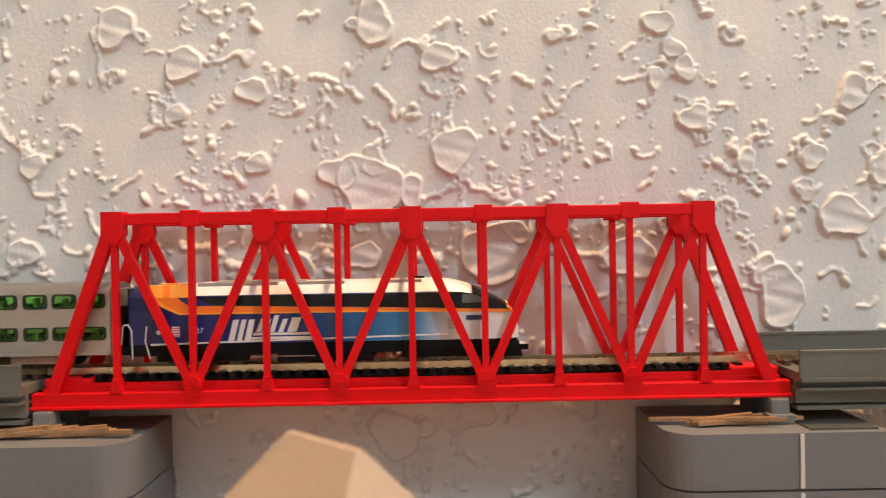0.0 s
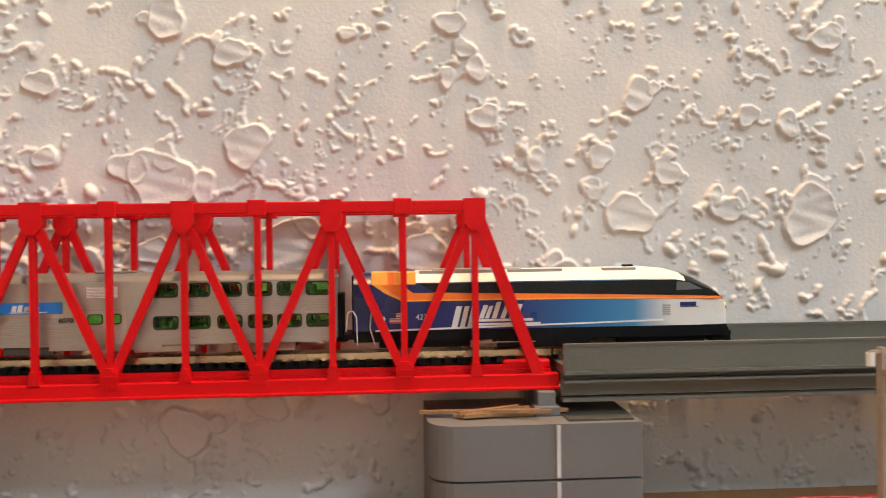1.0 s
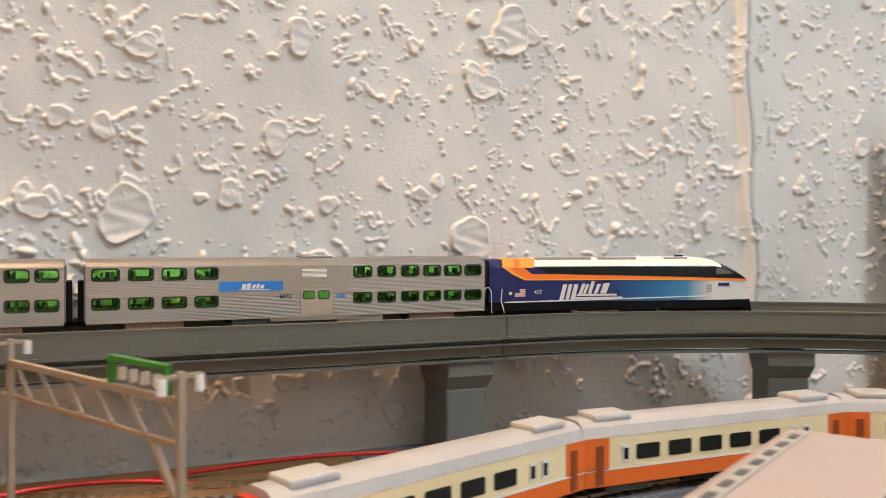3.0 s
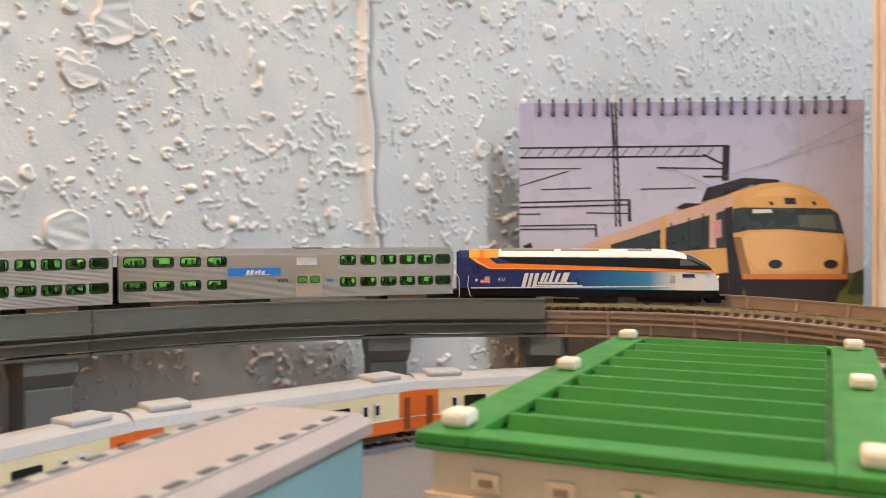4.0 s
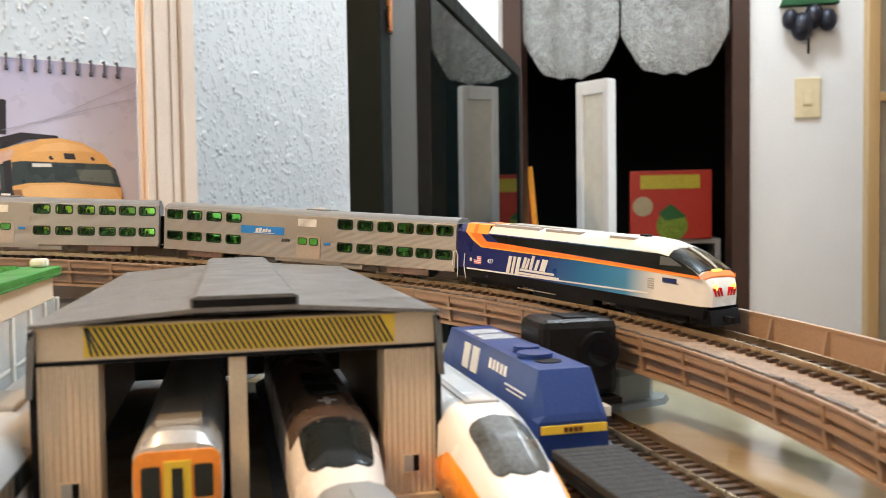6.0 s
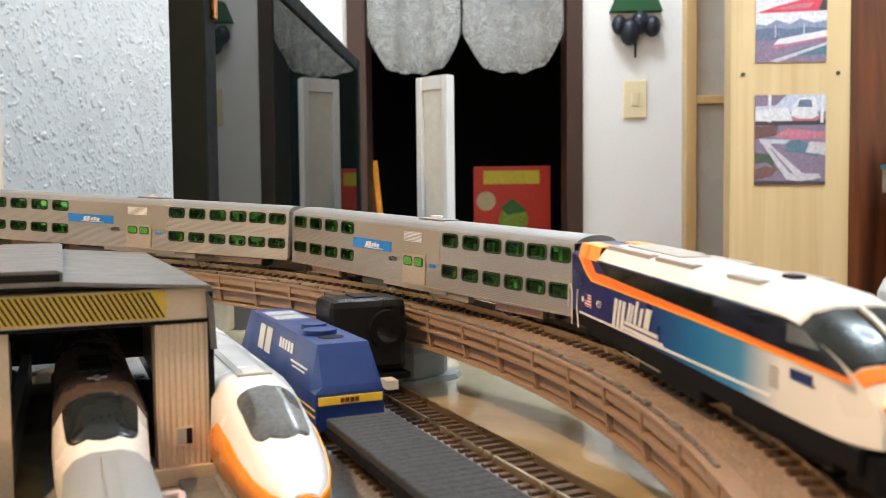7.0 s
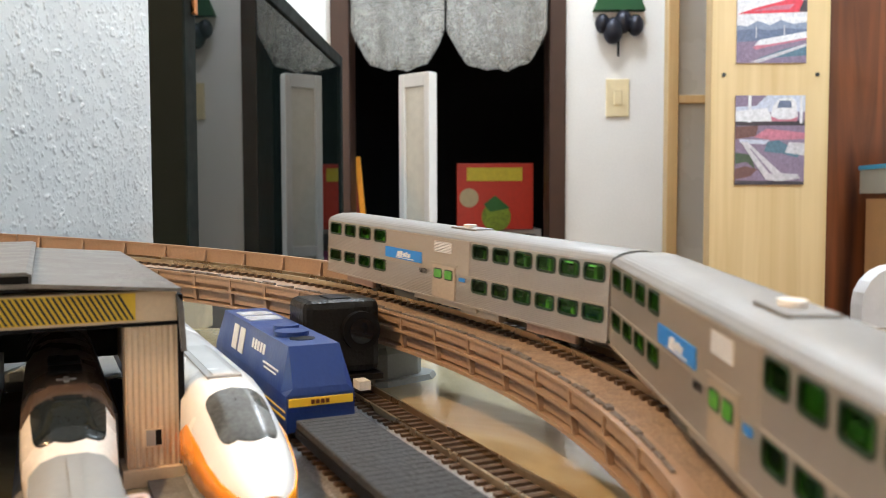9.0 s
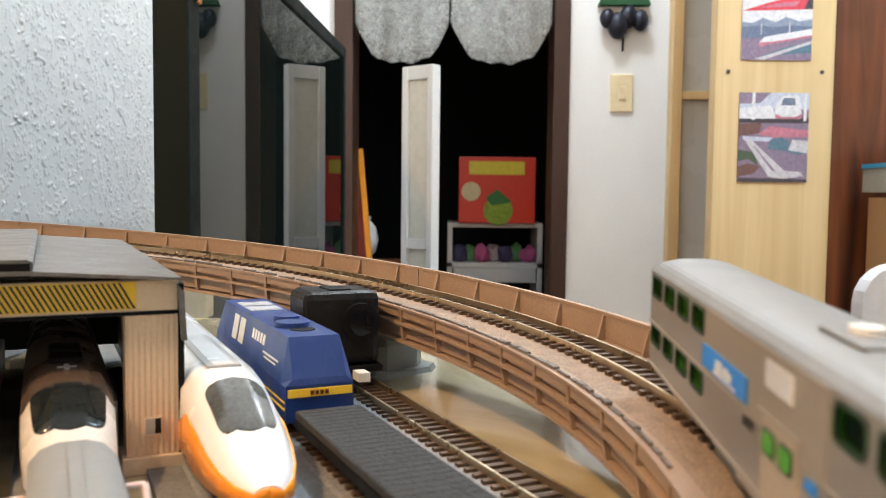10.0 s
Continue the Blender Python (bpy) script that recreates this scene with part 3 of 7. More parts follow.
def cupboard():
    t = thing("cupboard", "tall light wood cupboard side with two train photos", "cupboard", at=pose(1.9, -0.83, 0))
    part("side_panel", box(bmesh.new(), 0, 0.04, -0.114, 0.114, 0, 2.2, 0.002), WOOD, t)
    part("carcass", box(bmesh.new(), 0.03, 0.5, -0.42, -0.116, 0, 2.2, 0.002), BROWN_WOOD, t, "dark reddish brown wooden carcass")
    for y in (-0.09, 0.09):
        part("screw", rod(bmesh.new(), (-0.002, y, 1.09), (0, y, 1.09), 0.004, 10), DARK_GREY, t)
    rngs = ((1.112, 1.27), (0.878, 1.05))
    for k, (z0, z1) in enumerate(rngs):
        p = thing("train_photo", ["photo print of a red and white train by hills", "photo print of a white train over terraced fields"][k], "photo", "photos on the cupboard", at=pose(1.8985, -0.83, z0))
        h = z1 - z0
        tone = {n: mat("print_" + n, c, 0.4, 0, 0.35, 160.0) for n, c in (("white", (0.70, 0.69, 0.72)), ("sky", (0.52, 0.55, 0.66)), ("hill", (0.14, 0.17, 0.26)), ("far_hill", (0.24, 0.28, 0.38)), ("lilac", (0.24, 0.18, 0.26)), ("dark", (0.06, 0.05, 0.06)), ("brown", (0.16, 0.08, 0.07)),
                                                                                ("red", (0.62, 0.06, 0.09)), ("rose", (0.50, 0.18, 0.24)), ("teal", (0.10, 0.18, 0.24)), ("green", (0.07, 0.10, 0.06)), ("road", (0.55, 0.52, 0.55)))}
        part("paper", box(bmesh.new(), -0.0012, 0.001, -0.067, 0.067, 0, h), tone["white"] if k == 0 else tone["lilac"], p)
        lay = [("lilac", (0, 0, 134, 0, 134, 52, 60, 62, 0, 50)), ("far_hill", (0, 50, 134, 56, 134, 78, 108, 74, 84, 82, 64, 72, 40, 80, 20, 70, 0, 72)), ("hill", (0, 40, 70, 44, 134, 50, 134, 64, 96, 66, 62, 62, 34, 66, 0, 62)), ("teal", (40, 8, 134, 14, 134, 36, 90, 26)),
               ("road", (26, 2, 42, 0, 134, 32, 134, 37)), ("white", (34, 34, 44, 44, 60, 47, 134, 60, 134, 48, 60, 33, 40, 28)), ("rose", (31, 30, 36, 25, 60, 31, 134, 44, 134, 48, 60, 35, 38, 34)), ("road", (36, 48, 38, 48, 38, 68, 36, 68)), ("road", (90, 52, 92, 52, 92, 72, 90, 72)),
               ("red", (0, 93, 134, 97, 134, 112, 116, 126, 80, 116, 40, 106)), ("rose", (30, 99, 100, 102, 110, 112, 70, 108)), ("dark", (118, 97, 134, 97, 134, 122, 126, 118))] if k == 0 else \
              [("sky", (0, 140, 134, 140, 134, 172, 0, 172)), ("lilac", (0, 150, 40, 152, 60, 172, 0, 172)), ("dark", (0, 114, 134, 114, 134, 124, 0, 122)), ("brown", (0, 88, 40, 94, 44, 114, 0, 112)), ("white", (0, 122, 70, 122, 66, 138, 60, 148, 0, 142)),
               ("rose", (36, 92, 60, 108, 134, 100, 134, 88, 70, 86)), ("teal", (56, 64, 92, 60, 120, 52, 128, 60, 84, 86, 62, 82)), ("road", (96, 62, 134, 56, 134, 80, 104, 82)), ("green", (0, 40, 22, 44, 40, 30, 30, 58, 0, 62)), ("brown", (0, 10, 30, 16, 44, 30, 20, 36, 0, 30)),
               ("sky", (10, 80, 58, 78, 66, 86, 8, 88)), ("road", (10, 84, 24, 82, 90, 22, 122, 20, 126, 12, 84, 6, 60, 10)), ("lilac", (28, 70, 32, 68, 74, 20, 66, 22)), ("dark", (0, 0, 134, 0, 134, 6, 0, 8)), ("white", (66, 126, 72, 152, 84, 166, 108, 168, 116, 160, 120, 130, 116, 122, 72, 122)),
               ("rose", (70, 122, 118, 122, 120, 132, 108, 126, 82, 126, 68, 132)), ("hill", (80, 148, 108, 148, 106, 162, 84, 162)), ("white", (24, 120, 30, 120, 30, 172, 24, 172)), ("white", (124, 118, 129, 118, 129, 172, 124, 172))]
        for q, (tint, xy) in enumerate(lay):
            pts = [(0.067 - u / 1000, min(v, h * 1000) / 1000) for u, v in zip(xy[::2], xy[1::2])]
            part("printed_shape", prism(bmesh.new(), pts, "yz", -0.0014 - 0.00004 * q, -0.0011), tone[tint], p)


cupboard()


def side_window():
    t = thing("window_1", "tall wood-framed frosted glass panel", "window", "", "structure", at=pose(2.3, -0.73, 0))
    for y in (-0.012, -0.165):
        part("window_frame", box(bmesh.new(), -0.02, 0.02, y - 0.013, y + 0.013, 0.3, 2.2, 0.002), WOOD, t)
    part("glazing_bar", box(bmesh.new(), -0.018, 0.018, -0.152, -0.025, 1.08, 1.10, 0.002), WOOD, t)
    for z0, z1 in ((0.3, 1.08), (1.10, 2.2)):
        part("pane", box(bmesh.new(), -0.003, 0.003, -0.152, -0.025, z0, z1), mat("frosted", (0.5, 0.52, 0.52), 0.25, vary=0.06, scale=5), t)


side_window()


def right_shelf():
    t = thing("side_cabinet", "small wooden cabinet with a blue top edge", "cabinet", at=pose(1.72, -1.11, 0))
    part("body", box(bmesh.new(), 0, 0.15, -0.3, 0.105, 0, 0.85), mat("mid_wood", (0.35, 0.2, 0.09), 0.5, vary=0.2, scale=20), t)
    part("top", box(bmesh.new(), -0.01, 0.16, -0.31, 0.113, 0.86, 0.905), mat("cabinet_top", (0.3, 0.3, 0.27), 0.5), t)
    part("blue_edge", box(bmesh.new(), -0.014, 0.16, -0.31, 0.116, 0.905, 0.913), mat("blue_edge", (0.03, 0.3, 0.55), 0.4), t, "bright blue edge strip")
    part("red_strip", box(bmesh.new(), -0.008, 0, 0.062, 0.072, 0.72, 0.83), RED, t)
    t = thing("white_chair", "white rounded chair back beside the cabinet", "chair", at=pose(1.3, -0.80, 0))
    part("backrest", prism(bmesh.new(), rounded(-0.1, 0.075, 0.45, 0.765, 0.05, 5), "yz", 0, 0.03), mat("chair_white", (0.6, 0.6, 0.62), 0.5), t)
    for y in (-0.08, 0.055):
        part("leg", rod(bmesh.new(), (0.015, y, 0), (0.015, y, 0.46), 0.012), WHITE, t)
    t = thing("potted_plant", "small green plant in a dark pot on a cabinet", "plant", at=pose(1.77, -1.07, 0.913))
    part("pot", rod(bmesh.new(), (0, 0, 0), (0, 0, 0.055), 0.05, 20, 0.06), BLACK, t)
    part("stem", rod(bmesh.new(), (0, 0.0, 0.05), (0, 0.005, 0.16), 0.016, 10, 0.01), mat("stem", (0.4, 0.42, 0.22), 0.6), t)
    rng = random.Random(9)
    for k in range(46):
        a, e, r = rng.uniform(0, math.tau), rng.uniform(-0.2, 1.1), rng.uniform(0.03, 0.06)
        c = Vector((0, 0.005, 0.165)) + Vector((math.cos(a) * math.cos(e), math.sin(a) * math.cos(e), math.sin(e))) * rng.uniform(0.0, 0.03)
        d = Vector((math.cos(a) * math.cos(e), math.sin(a) * math.cos(e), math.sin(e))) * r
        s = d.cross(Vector((0, 0, 1))).normalized() * r * 0.22
        bm = bmesh.new()
        vs = [bm.verts.new(c), bm.verts.new(c + d * 0.5 + s), bm.verts.new(c + d), bm.verts.new(c + d * 0.5 - s), bm.verts.new(c + d * 0.5 + Vector((0, 0, 0.004)))]
        for q in ((0, 1, 4), (1, 2, 4), (2, 3, 4), (3, 0, 4), (0, 3, 2, 1)):
            bm.faces.new([vs[i] for i in q])
        part("leaf", bm, mat("leaf", (0.05, 0.22, 0.03), 0.5, vary=0.3), t)


right_shelf()

t = thing("layout_table", "table with a polished marbled beige top under the railway", "table")
part("tabletop", box(bmesh.new(), -1.2, 0.715, -0.75, 0.3, TABLE - 0.03, TABLE, 0.002), TABLE_MAT, t)
for x in (-1.1, 0.66):
    for y in (-0.68, 0.23):
        part("leg", box(bmesh.new(), x - 0.03, x + 0.03, y - 0.03, y + 0.03, 0, TABLE - 0.03), BROWN_WOOD, t)

t = thing("side_table", "small polished beige side table at the end of the layout", "table")
part("tabletop", box(bmesh.new(), 0.718, 0.925, -0.02, 0.3, TABLE - 0.03, TABLE, 0.002), TABLE_MAT, t)
for x in (0.75, 0.89):
    for y in (0.02, 0.26):
        part("leg", box(bmesh.new(), x - 0.02, x + 0.02, y - 0.02, y + 0.02, 0, TABLE - 0.03), BROWN_WOOD, t)


def pendant():
    t = thing("pendant_lamp", "small warm pendant lamp hanging close to the wall", "lamp", at=pose(0.10, 0.245, 0))
    part("cord", rod(bmesh.new(), (0, 0, 1.64), (0, 0, 2.5), 0.003), BLACK, t)
    part("shade", rod(bmesh.new(), (0, 0, 1.59), (0, 0, 1.64), 0.05, 24, 0.02), BLACK, t)


pendant()

slab("layout_board", (0.31, 0.61, -0.03, 0.298, TABLE, TABLE + 0.0008), mat("board_grey", (0.15, 0.15, 0.155), 0.7, vary=0.2, scale=60, bump=0.3), "grey layout board lying on the table", "board")
# Brown ground, widened and coloured to bounce warm light under the viaduct.
slab("bounce_strip", (-0.6, 0.308, 0.09, 0.298, TABLE, TABLE + 0.0008), mat("bounce_brown", (0.24, 0.12, 0.045), 0.6, vary=0.3, scale=60, bump=0.3), "brown ground sheet by the wall, widened to bounce warm light", "board")

# ---- the raised line ----
X0, RADIUS, YC, GRADE, S1 = 0.382, 0.2784, 0.2875, 0.0623, 0.637
TURN_ANGLE = 3.24
HALF_TURN = X0 + TURN_ANGLE * RADIUS


def fall(s):
    """Drop of the rail from its level stretch: eased into and out of an even grade."""
    def ease(u, w=0.1):
        return 0 if u < 0 else u * u / (2 * w) if u < w else u - w / 2
    return GRADE * (ease(s - S1) - 0.36 * ease(s - 1.05) - 0.64 * ease(s - HALF_TURN - 0.1))


def rail_at(s):
    """Place on the rails' middle line and heading, s metres along: straight, a half turn to the right, straight."""
    z = 0.832 - fall(s)
    if s < X0:
        return Vector((s, YC, z)), 0.0
    if s < HALF_TURN:
        a = (s - X0) / RADIUS
        return Vector((X0 + RADIUS * math.sin(a), YC - RADIUS * (1 - math.cos(a)), z)), -a
    a, d = TURN_ANGLE, s - HALF_TURN
    return Vector((X0 + RADIUS * math.sin(a) + d * math.cos(a), YC - RADIUS * (1 - math.cos(a)) - d * math.sin(a), z)), -a


def beside(s, off, dz):
    p, a = rail_at(s)
    return p + Vector((-math.sin(a), math.cos(a), 0)) * off + Vector((0, 0, dz))


def sweep(bm, profile, s0, s1, step=0.008):
    n = max(1, round((s1 - s0) / step)) if s1 > X0 and s0 < HALF_TURN else 1
    return loft(bm, [[beside(s0 + (s1 - s0) * k / n, o, z) for o, z in profile] for k in range(n + 1)])


def rect(o0, o1, z0, z1):
    return [(o0, z0), (o1, z0), (o1, z1), (o0, z1)]


sleeper_mesh = mesh_of("sleeper", box(bmesh.new(), -0.0009, 0.0009, -0.0072, 0.0072, -0.0035, -0.0018), SLEEPER)


def track(parent, s0, s1, rails=RAIL, pitch=0.0046):
    for o in (-0.0047, 0.0047):
        part("rail", sweep(bmesh.new(), rect(o - 0.0004, o + 0.0004, -0.002, 0), s0, s1), rails, parent)
    n = int((s1 - s0) / pitch)
    for k in range(n):
        s = s0 + (k + 0.5) * (s1 - s0) / n
        p, a = rail_at(s)
        ob = part("sleeper", sleeper_mesh, None, parent)
        ob.matrix_world = Matrix.Translation(p) @ Matrix.Rotation(a, 4, "Z")


A45 = RADIUS * math.pi / 4


def viaduct(s0, s1, style, label):
    t = thing("viaduct", label, "viaduct", "viaduct spans")
    m = GREY if style == "grey" else BROWN
    e = 0.0003
    i = 0.0 if style == "grey" else 0.0018      # the brown spans are narrower inside
    s0, s1 = s0 + e, s1 - e
    part("deck", sweep(bmesh.new(), rect(-0.0205 + i, 0.0172, -0.0065, -0.0036), s0, s1), m, t)
    part("girder", sweep(bmesh.new(), rect(-0.0186 + i, -0.0166 + i, -0.0138, -0.0066), s0, s1), m, t)
    part("girder", sweep(bmesh.new(), rect(0.0140, 0.0160, -0.0145, -0.0066), s0, s1), m, t)
    part("bottom_flange", sweep(bmesh.new(), rect(-0.0202 + i, -0.0150 + i, -0.0158, -0.0146), s0, s1), m, t)
    part("parapet", sweep(bmesh.new(), rect(0.0164, 0.0176, -0.0035, 0.0042), s0, s1), m, t)
    part("parapet_cap", sweep(bmesh.new(), rect(0.0160, 0.0179, 0.0042, 0.0051), s0, s1), m, t)
    if style == "grey":
        part("parapet", sweep(bmesh.new(), rect(-0.0222, -0.0210, -0.0052, 0.0028), s0, s1), m, t)
        part("parapet_cap", sweep(bmesh.new(), rect(-0.0226, -0.0206, 0.0028, 0.0036), s0, s1), m, t)
        part("ledge", sweep(bmesh.new(), rect(-0.0234, -0.0206, -0.0064, -0.0053), s0, s1), m, t)
        part("ledge", sweep(bmesh.new(), rect(-0.0226, -0.0186, -0.0092, -0.0084), s0, s1), m, t)
    else:
        part("edge_beam", sweep(bmesh.new(), rect(-0.0212 + i, -0.0172 + i, -0.0036, -0.0028), s0, s1), m, t)
        part("ledge", sweep(bmesh.new(), rect(-0.0212 + i, -0.0187 + i, -0.0092, -0.0082), s0, s1), m, t)
        if s0 > X0 + 1.9 * A45:
            part("track_bed", sweep(bmesh.new(), rect(-0.0153, 0.0128, -0.0036, -0.0029), s0, s1), mat("dirty_bed", (0.25, 0.18, 0.13), 0.8, vary=0.35, scale=260, bump=0.9, fine=1100), t, "dirty rough track bed")
        n = round((s1 - s0) / 0.0215)
        rib = mesh_of("rib", prism(bmesh.new(), [(-0.0194, -0.0037), (-0.0168, -0.0037), (-0.0168, -0.0145), (-0.0180, -0.0145), (-0.0190, -0.009)], "yz", -0.0007, 0.0007), BROWN)
        post = mesh_of("post", prism(bmesh.new(), [(0.0136, -0.0036), (0.0164, -0.0036), (0.0164, 0.004), (0.0156, 0.004)], "yz", -0.0005, 0.0005), BROWN)
        for k in range(n):
            p, a = rail_at(s0 + (k + 0.5) * (s1 - s0) / n)
            for nm, me in (("rib", rib), ("parapet_post", post)):
                part(nm, me, None, t).matrix_world = Matrix.Translation(p) @ Matrix.Rotation(a, 4, "Z")
    track(t, s0, s1)
    return t


BRIDGE0, BRIDGE1 = -0.1345, 0.1130
viaduct(-0.383, BRIDGE0, "grey", "straight grey plastic viaduct span with parapets and track")
viaduct(BRIDGE1, X0 - 0.012, "grey", "straight grey plastic viaduct span with parapets and track")
viaduct(X0 - 0.012, X0 + A45, "grey", "curved grey plastic viaduct span with parapets and track")
for k in (1, 2):
    viaduct(X0 + k * A45, X0 + (k + 1) * A45, "brown", "curved brown plastic viaduct span, inner parapet missing")
viaduct(X0 + 3 * A45, HALF_TURN, "brown", "curved brown plastic viaduct span, inner parapet missing")
viaduct(HALF_TURN, HALF_TURN + 0.248, "brown", "straight brown plastic viaduct span")


def torn_edge():
    """Ragged dark remains of the inner parapet along the curve."""
    rng = random.Random(3)
    t = thing("parapet_remains", "ragged dark broken edge of a viaduct parapet", "debris")
    s = X0 + 2.15 * A45
    while s < X0 + 3.95 * A45:
        d = rng.uniform(0.002, 0.008)
        h, w = rng.uniform(0.0001, 0.0007), rng.uniform(0.0006, 0.0017)
        part("torn_piece", sweep(bmesh.new(), rect(-0.0182, -0.0182 + w, -0.0027, -0.0025 + h), s, s + d, 0.004), mat("torn_dark", (0.13, 0.115, 0.11), 0.8, vary=0.6, scale=400, bump=0.6), t)
        s += d + rng.uniform(0, 0.002)


torn_edge()


def truss_bridge():
    t = thing("truss_bridge", "bright red plastic through-truss railway bridge model", "bridge")
    top = [-0.1068, -0.0578, -0.0100, 0.0378, 0.0853]
    low = [-0.0818, -0.0340, 0.0138, 0.0615]
    zb, zt = 0.8262, 0.8815
    for side, y in (("near", 0.2735), ("far", 0.3015)):
        part("bottom_chord", box(bmesh.new(), BRIDGE0, BRIDGE1, y - 0.002, y + 0.002, 0.8207, 0.8252, 0.0004), RED, t)
        part("bottom_rim", box(bmesh.new(), BRIDGE0, BRIDGE1, y - 0.0032, y + 0.0028, 0.8199, 0.8210, 0.0003), RED, t)
        part("top_chord", box(bmesh.new(), top[0] - 0.002, top[-1] + 0.002, y - 0.0018, y + 0.0018, 0.8796, 0.8834, 0.0004), RED, t)
        for a, b in ((top[0], BRIDGE0 + 0.006), (top[-1], BRIDGE1 - 0.006)):
            part("end_post", bar(bmesh.new(), (a, y, zt), (b, y, 0.8225), 0.0036, 0.0038), RED, t)
        for k, x in enumerate(top):
            for x2 in (x - 0.0245, x + 0.0245):
                lx = min(low, key=lambda v: abs(v - x2))
                if abs(lx - x2) < 0.006:
                    part("diagonal", bar(bmesh.new(), (x, y, zt - 0.002), (lx, y, zb - 0.001), 0.0022, 0.0028), RED, t)
            part("gusset", prism(bmesh.new(), [(x - 0.0036, 0.884), (x + 0.0036, 0.884), (x + 0.0036, 0.8765), (x + 0.0016, 0.8735), (x - 0.0016, 0.8735), (x - 0.0036, 0.8765)], "xz", y - 0.0023, y + 0.0023), RED, t)
        for x in low:
            part("gusset", prism(bmesh.new(), [(x - 0.0030, 0.8232), (x + 0.0030, 0.8232), (x + 0.0030, 0.8280), (x + 0.0014, 0.8302), (x - 0.0014, 0.8302), (x - 0.0030, 0.8280)], "xz", y - 0.0025, y + 0.0025), RED, t)
            bm = bmesh.new()
            for i in range(4):
                for j in range(4):
                    box(bm, x - 0.0026 + i * 0.0015, x - 0.0019 + i * 0.0015, y - 0.0029, y - 0.0025, 0.8238 + j * 0.0011, 0.8244 + j * 0.0011)
            part("rivets", bm, RED, t)
            part("gusset", box(bmesh.new(), x - 0.003, x + 0.003, y - 0.0021, y + 0.0021, 0.8788, 0.8842, 0.0003), RED, t)
        for x in sorted(top + low):
            part("vertical", bar(bmesh.new(), (x, y, 0.8240), (x, y, 0.8805), 0.0021, 0.0021), RED, t)
            part("foot", prism(bmesh.new(), [(x - 0.0022, 0.8245), (x + 0.0022, 0.8245), (x + 0.0011, 0.8295), (x - 0.0011, 0.8295)], "xz", y - 0.002, y + 0.002), RED, t)
    for x in sorted(top + low):
        part("top_strut", bar(bmesh.new(), (x, 0.2753, 0.8815), (x, 0.2997, 0.8815), 0.0018, 0.0018), RED, t)
    part("deck", box(bmesh.new(), BRIDGE0 + 0.002, BRIDGE1 - 0.002, 0.2757, 0.2993, 0.8212, 0.8262), RED, t)
    part("kerb", box(bmesh.new(), BRIDGE0 + 0.004, BRIDGE1 - 0.004, 0.2764, 0.2785, 0.8262, 0.8276), RED, t)
    for x0, x1 in ((BRIDGE1 - 0.018, BRIDGE1 - 0.002), (BRIDGE0 + 0.002, BRIDGE0 + 0.018)):
        part("end_block", box(bmesh.new(), x0, x1, 0.2766, 0.2985, 0.8262, 0.8292, 0.0008), RED, t)
    deck = part("sleeper_bed", box(bmesh.new(), BRIDGE0 + 0.016, BRIDGE1 - 0.016, 0.2798, 0.2952, 0.8262, 0.8283), BLACK, t)
    for o in (-0.0047, 0.0047):
        part("rail", box(bmesh.new(), BRIDGE0 + 0.0005, BRIDGE1 - 0.0005, YC + o - 0.0004, YC + o + 0.0004, 0.8297, 0.832), RAIL, t)
    black = mesh_of("black_sleeper", box(bmesh.new(), -0.0011, 0.0011, -0.009, 0.009, -0.0040, -0.0021), BLACK)
    for k in range(50):
        part("sleeper", black, None, t).matrix_world = pose(BRIDGE0 + 0.015 + k * 0.00445, YC, 0.832)


truss_bridge()


def bridge_pier(x0, x1, round_side, label):
    t = thing("bridge_pier", label, "pier", "bridge piers")
    r = 0.010
    for name, z0, z1 in (("lower_block", TABLE, 0.7938), ("upper_block", 0.7945, 0.8118)):
        pts = [(x0, 0.255), (x1, 0.255), (x1, 0.300), (x0, 0.300)]
        arc = [(r - r * math.cos(k * math.pi / 12), r - r * math.sin(k * math.pi / 12)) for k in range(7)]
        if round_side < 0:
            pts = [(x0 + a, 0.255 + b) for a, b in arc] + [(x1, 0.255), (x1, 0.300), (x0, 0.300)]
        else:
            pts = [(x0, 0.255)] + [(x1 - a, 0.255 + b) for a, b in arc[::-1]] + [(x1, 0.300), (x0, 0.300)]
        part(name, prism(bmesh.new(), pts, "xy", z0, z1), BLOCK, t)
    xm = x0 + 0.6 * (x1 - x0) if round_side < 0 else x0 + 0.36 * (x1 - x0)
    for z0, z1 in ((TABLE + 0.0005, 0.7935), (0.795, 0.8115)):
        part("seam", box(bmesh.new(), xm - 0.0006, xm + 0.0006, 0.2543, 0.256, z0, z1), mat("seam_pale", (0.6, 0.6, 0.58), 0.5), t)
    part("dark_cap", box(bmesh.new(), xm + 0.004 if round_side < 0 else x0 + 0.002, x1 - 0.002 if round_side < 0 else xm - 0.004, 0.258, 0.298, 0.8118, 0.8124), DARK_GREY, t)
    return xm


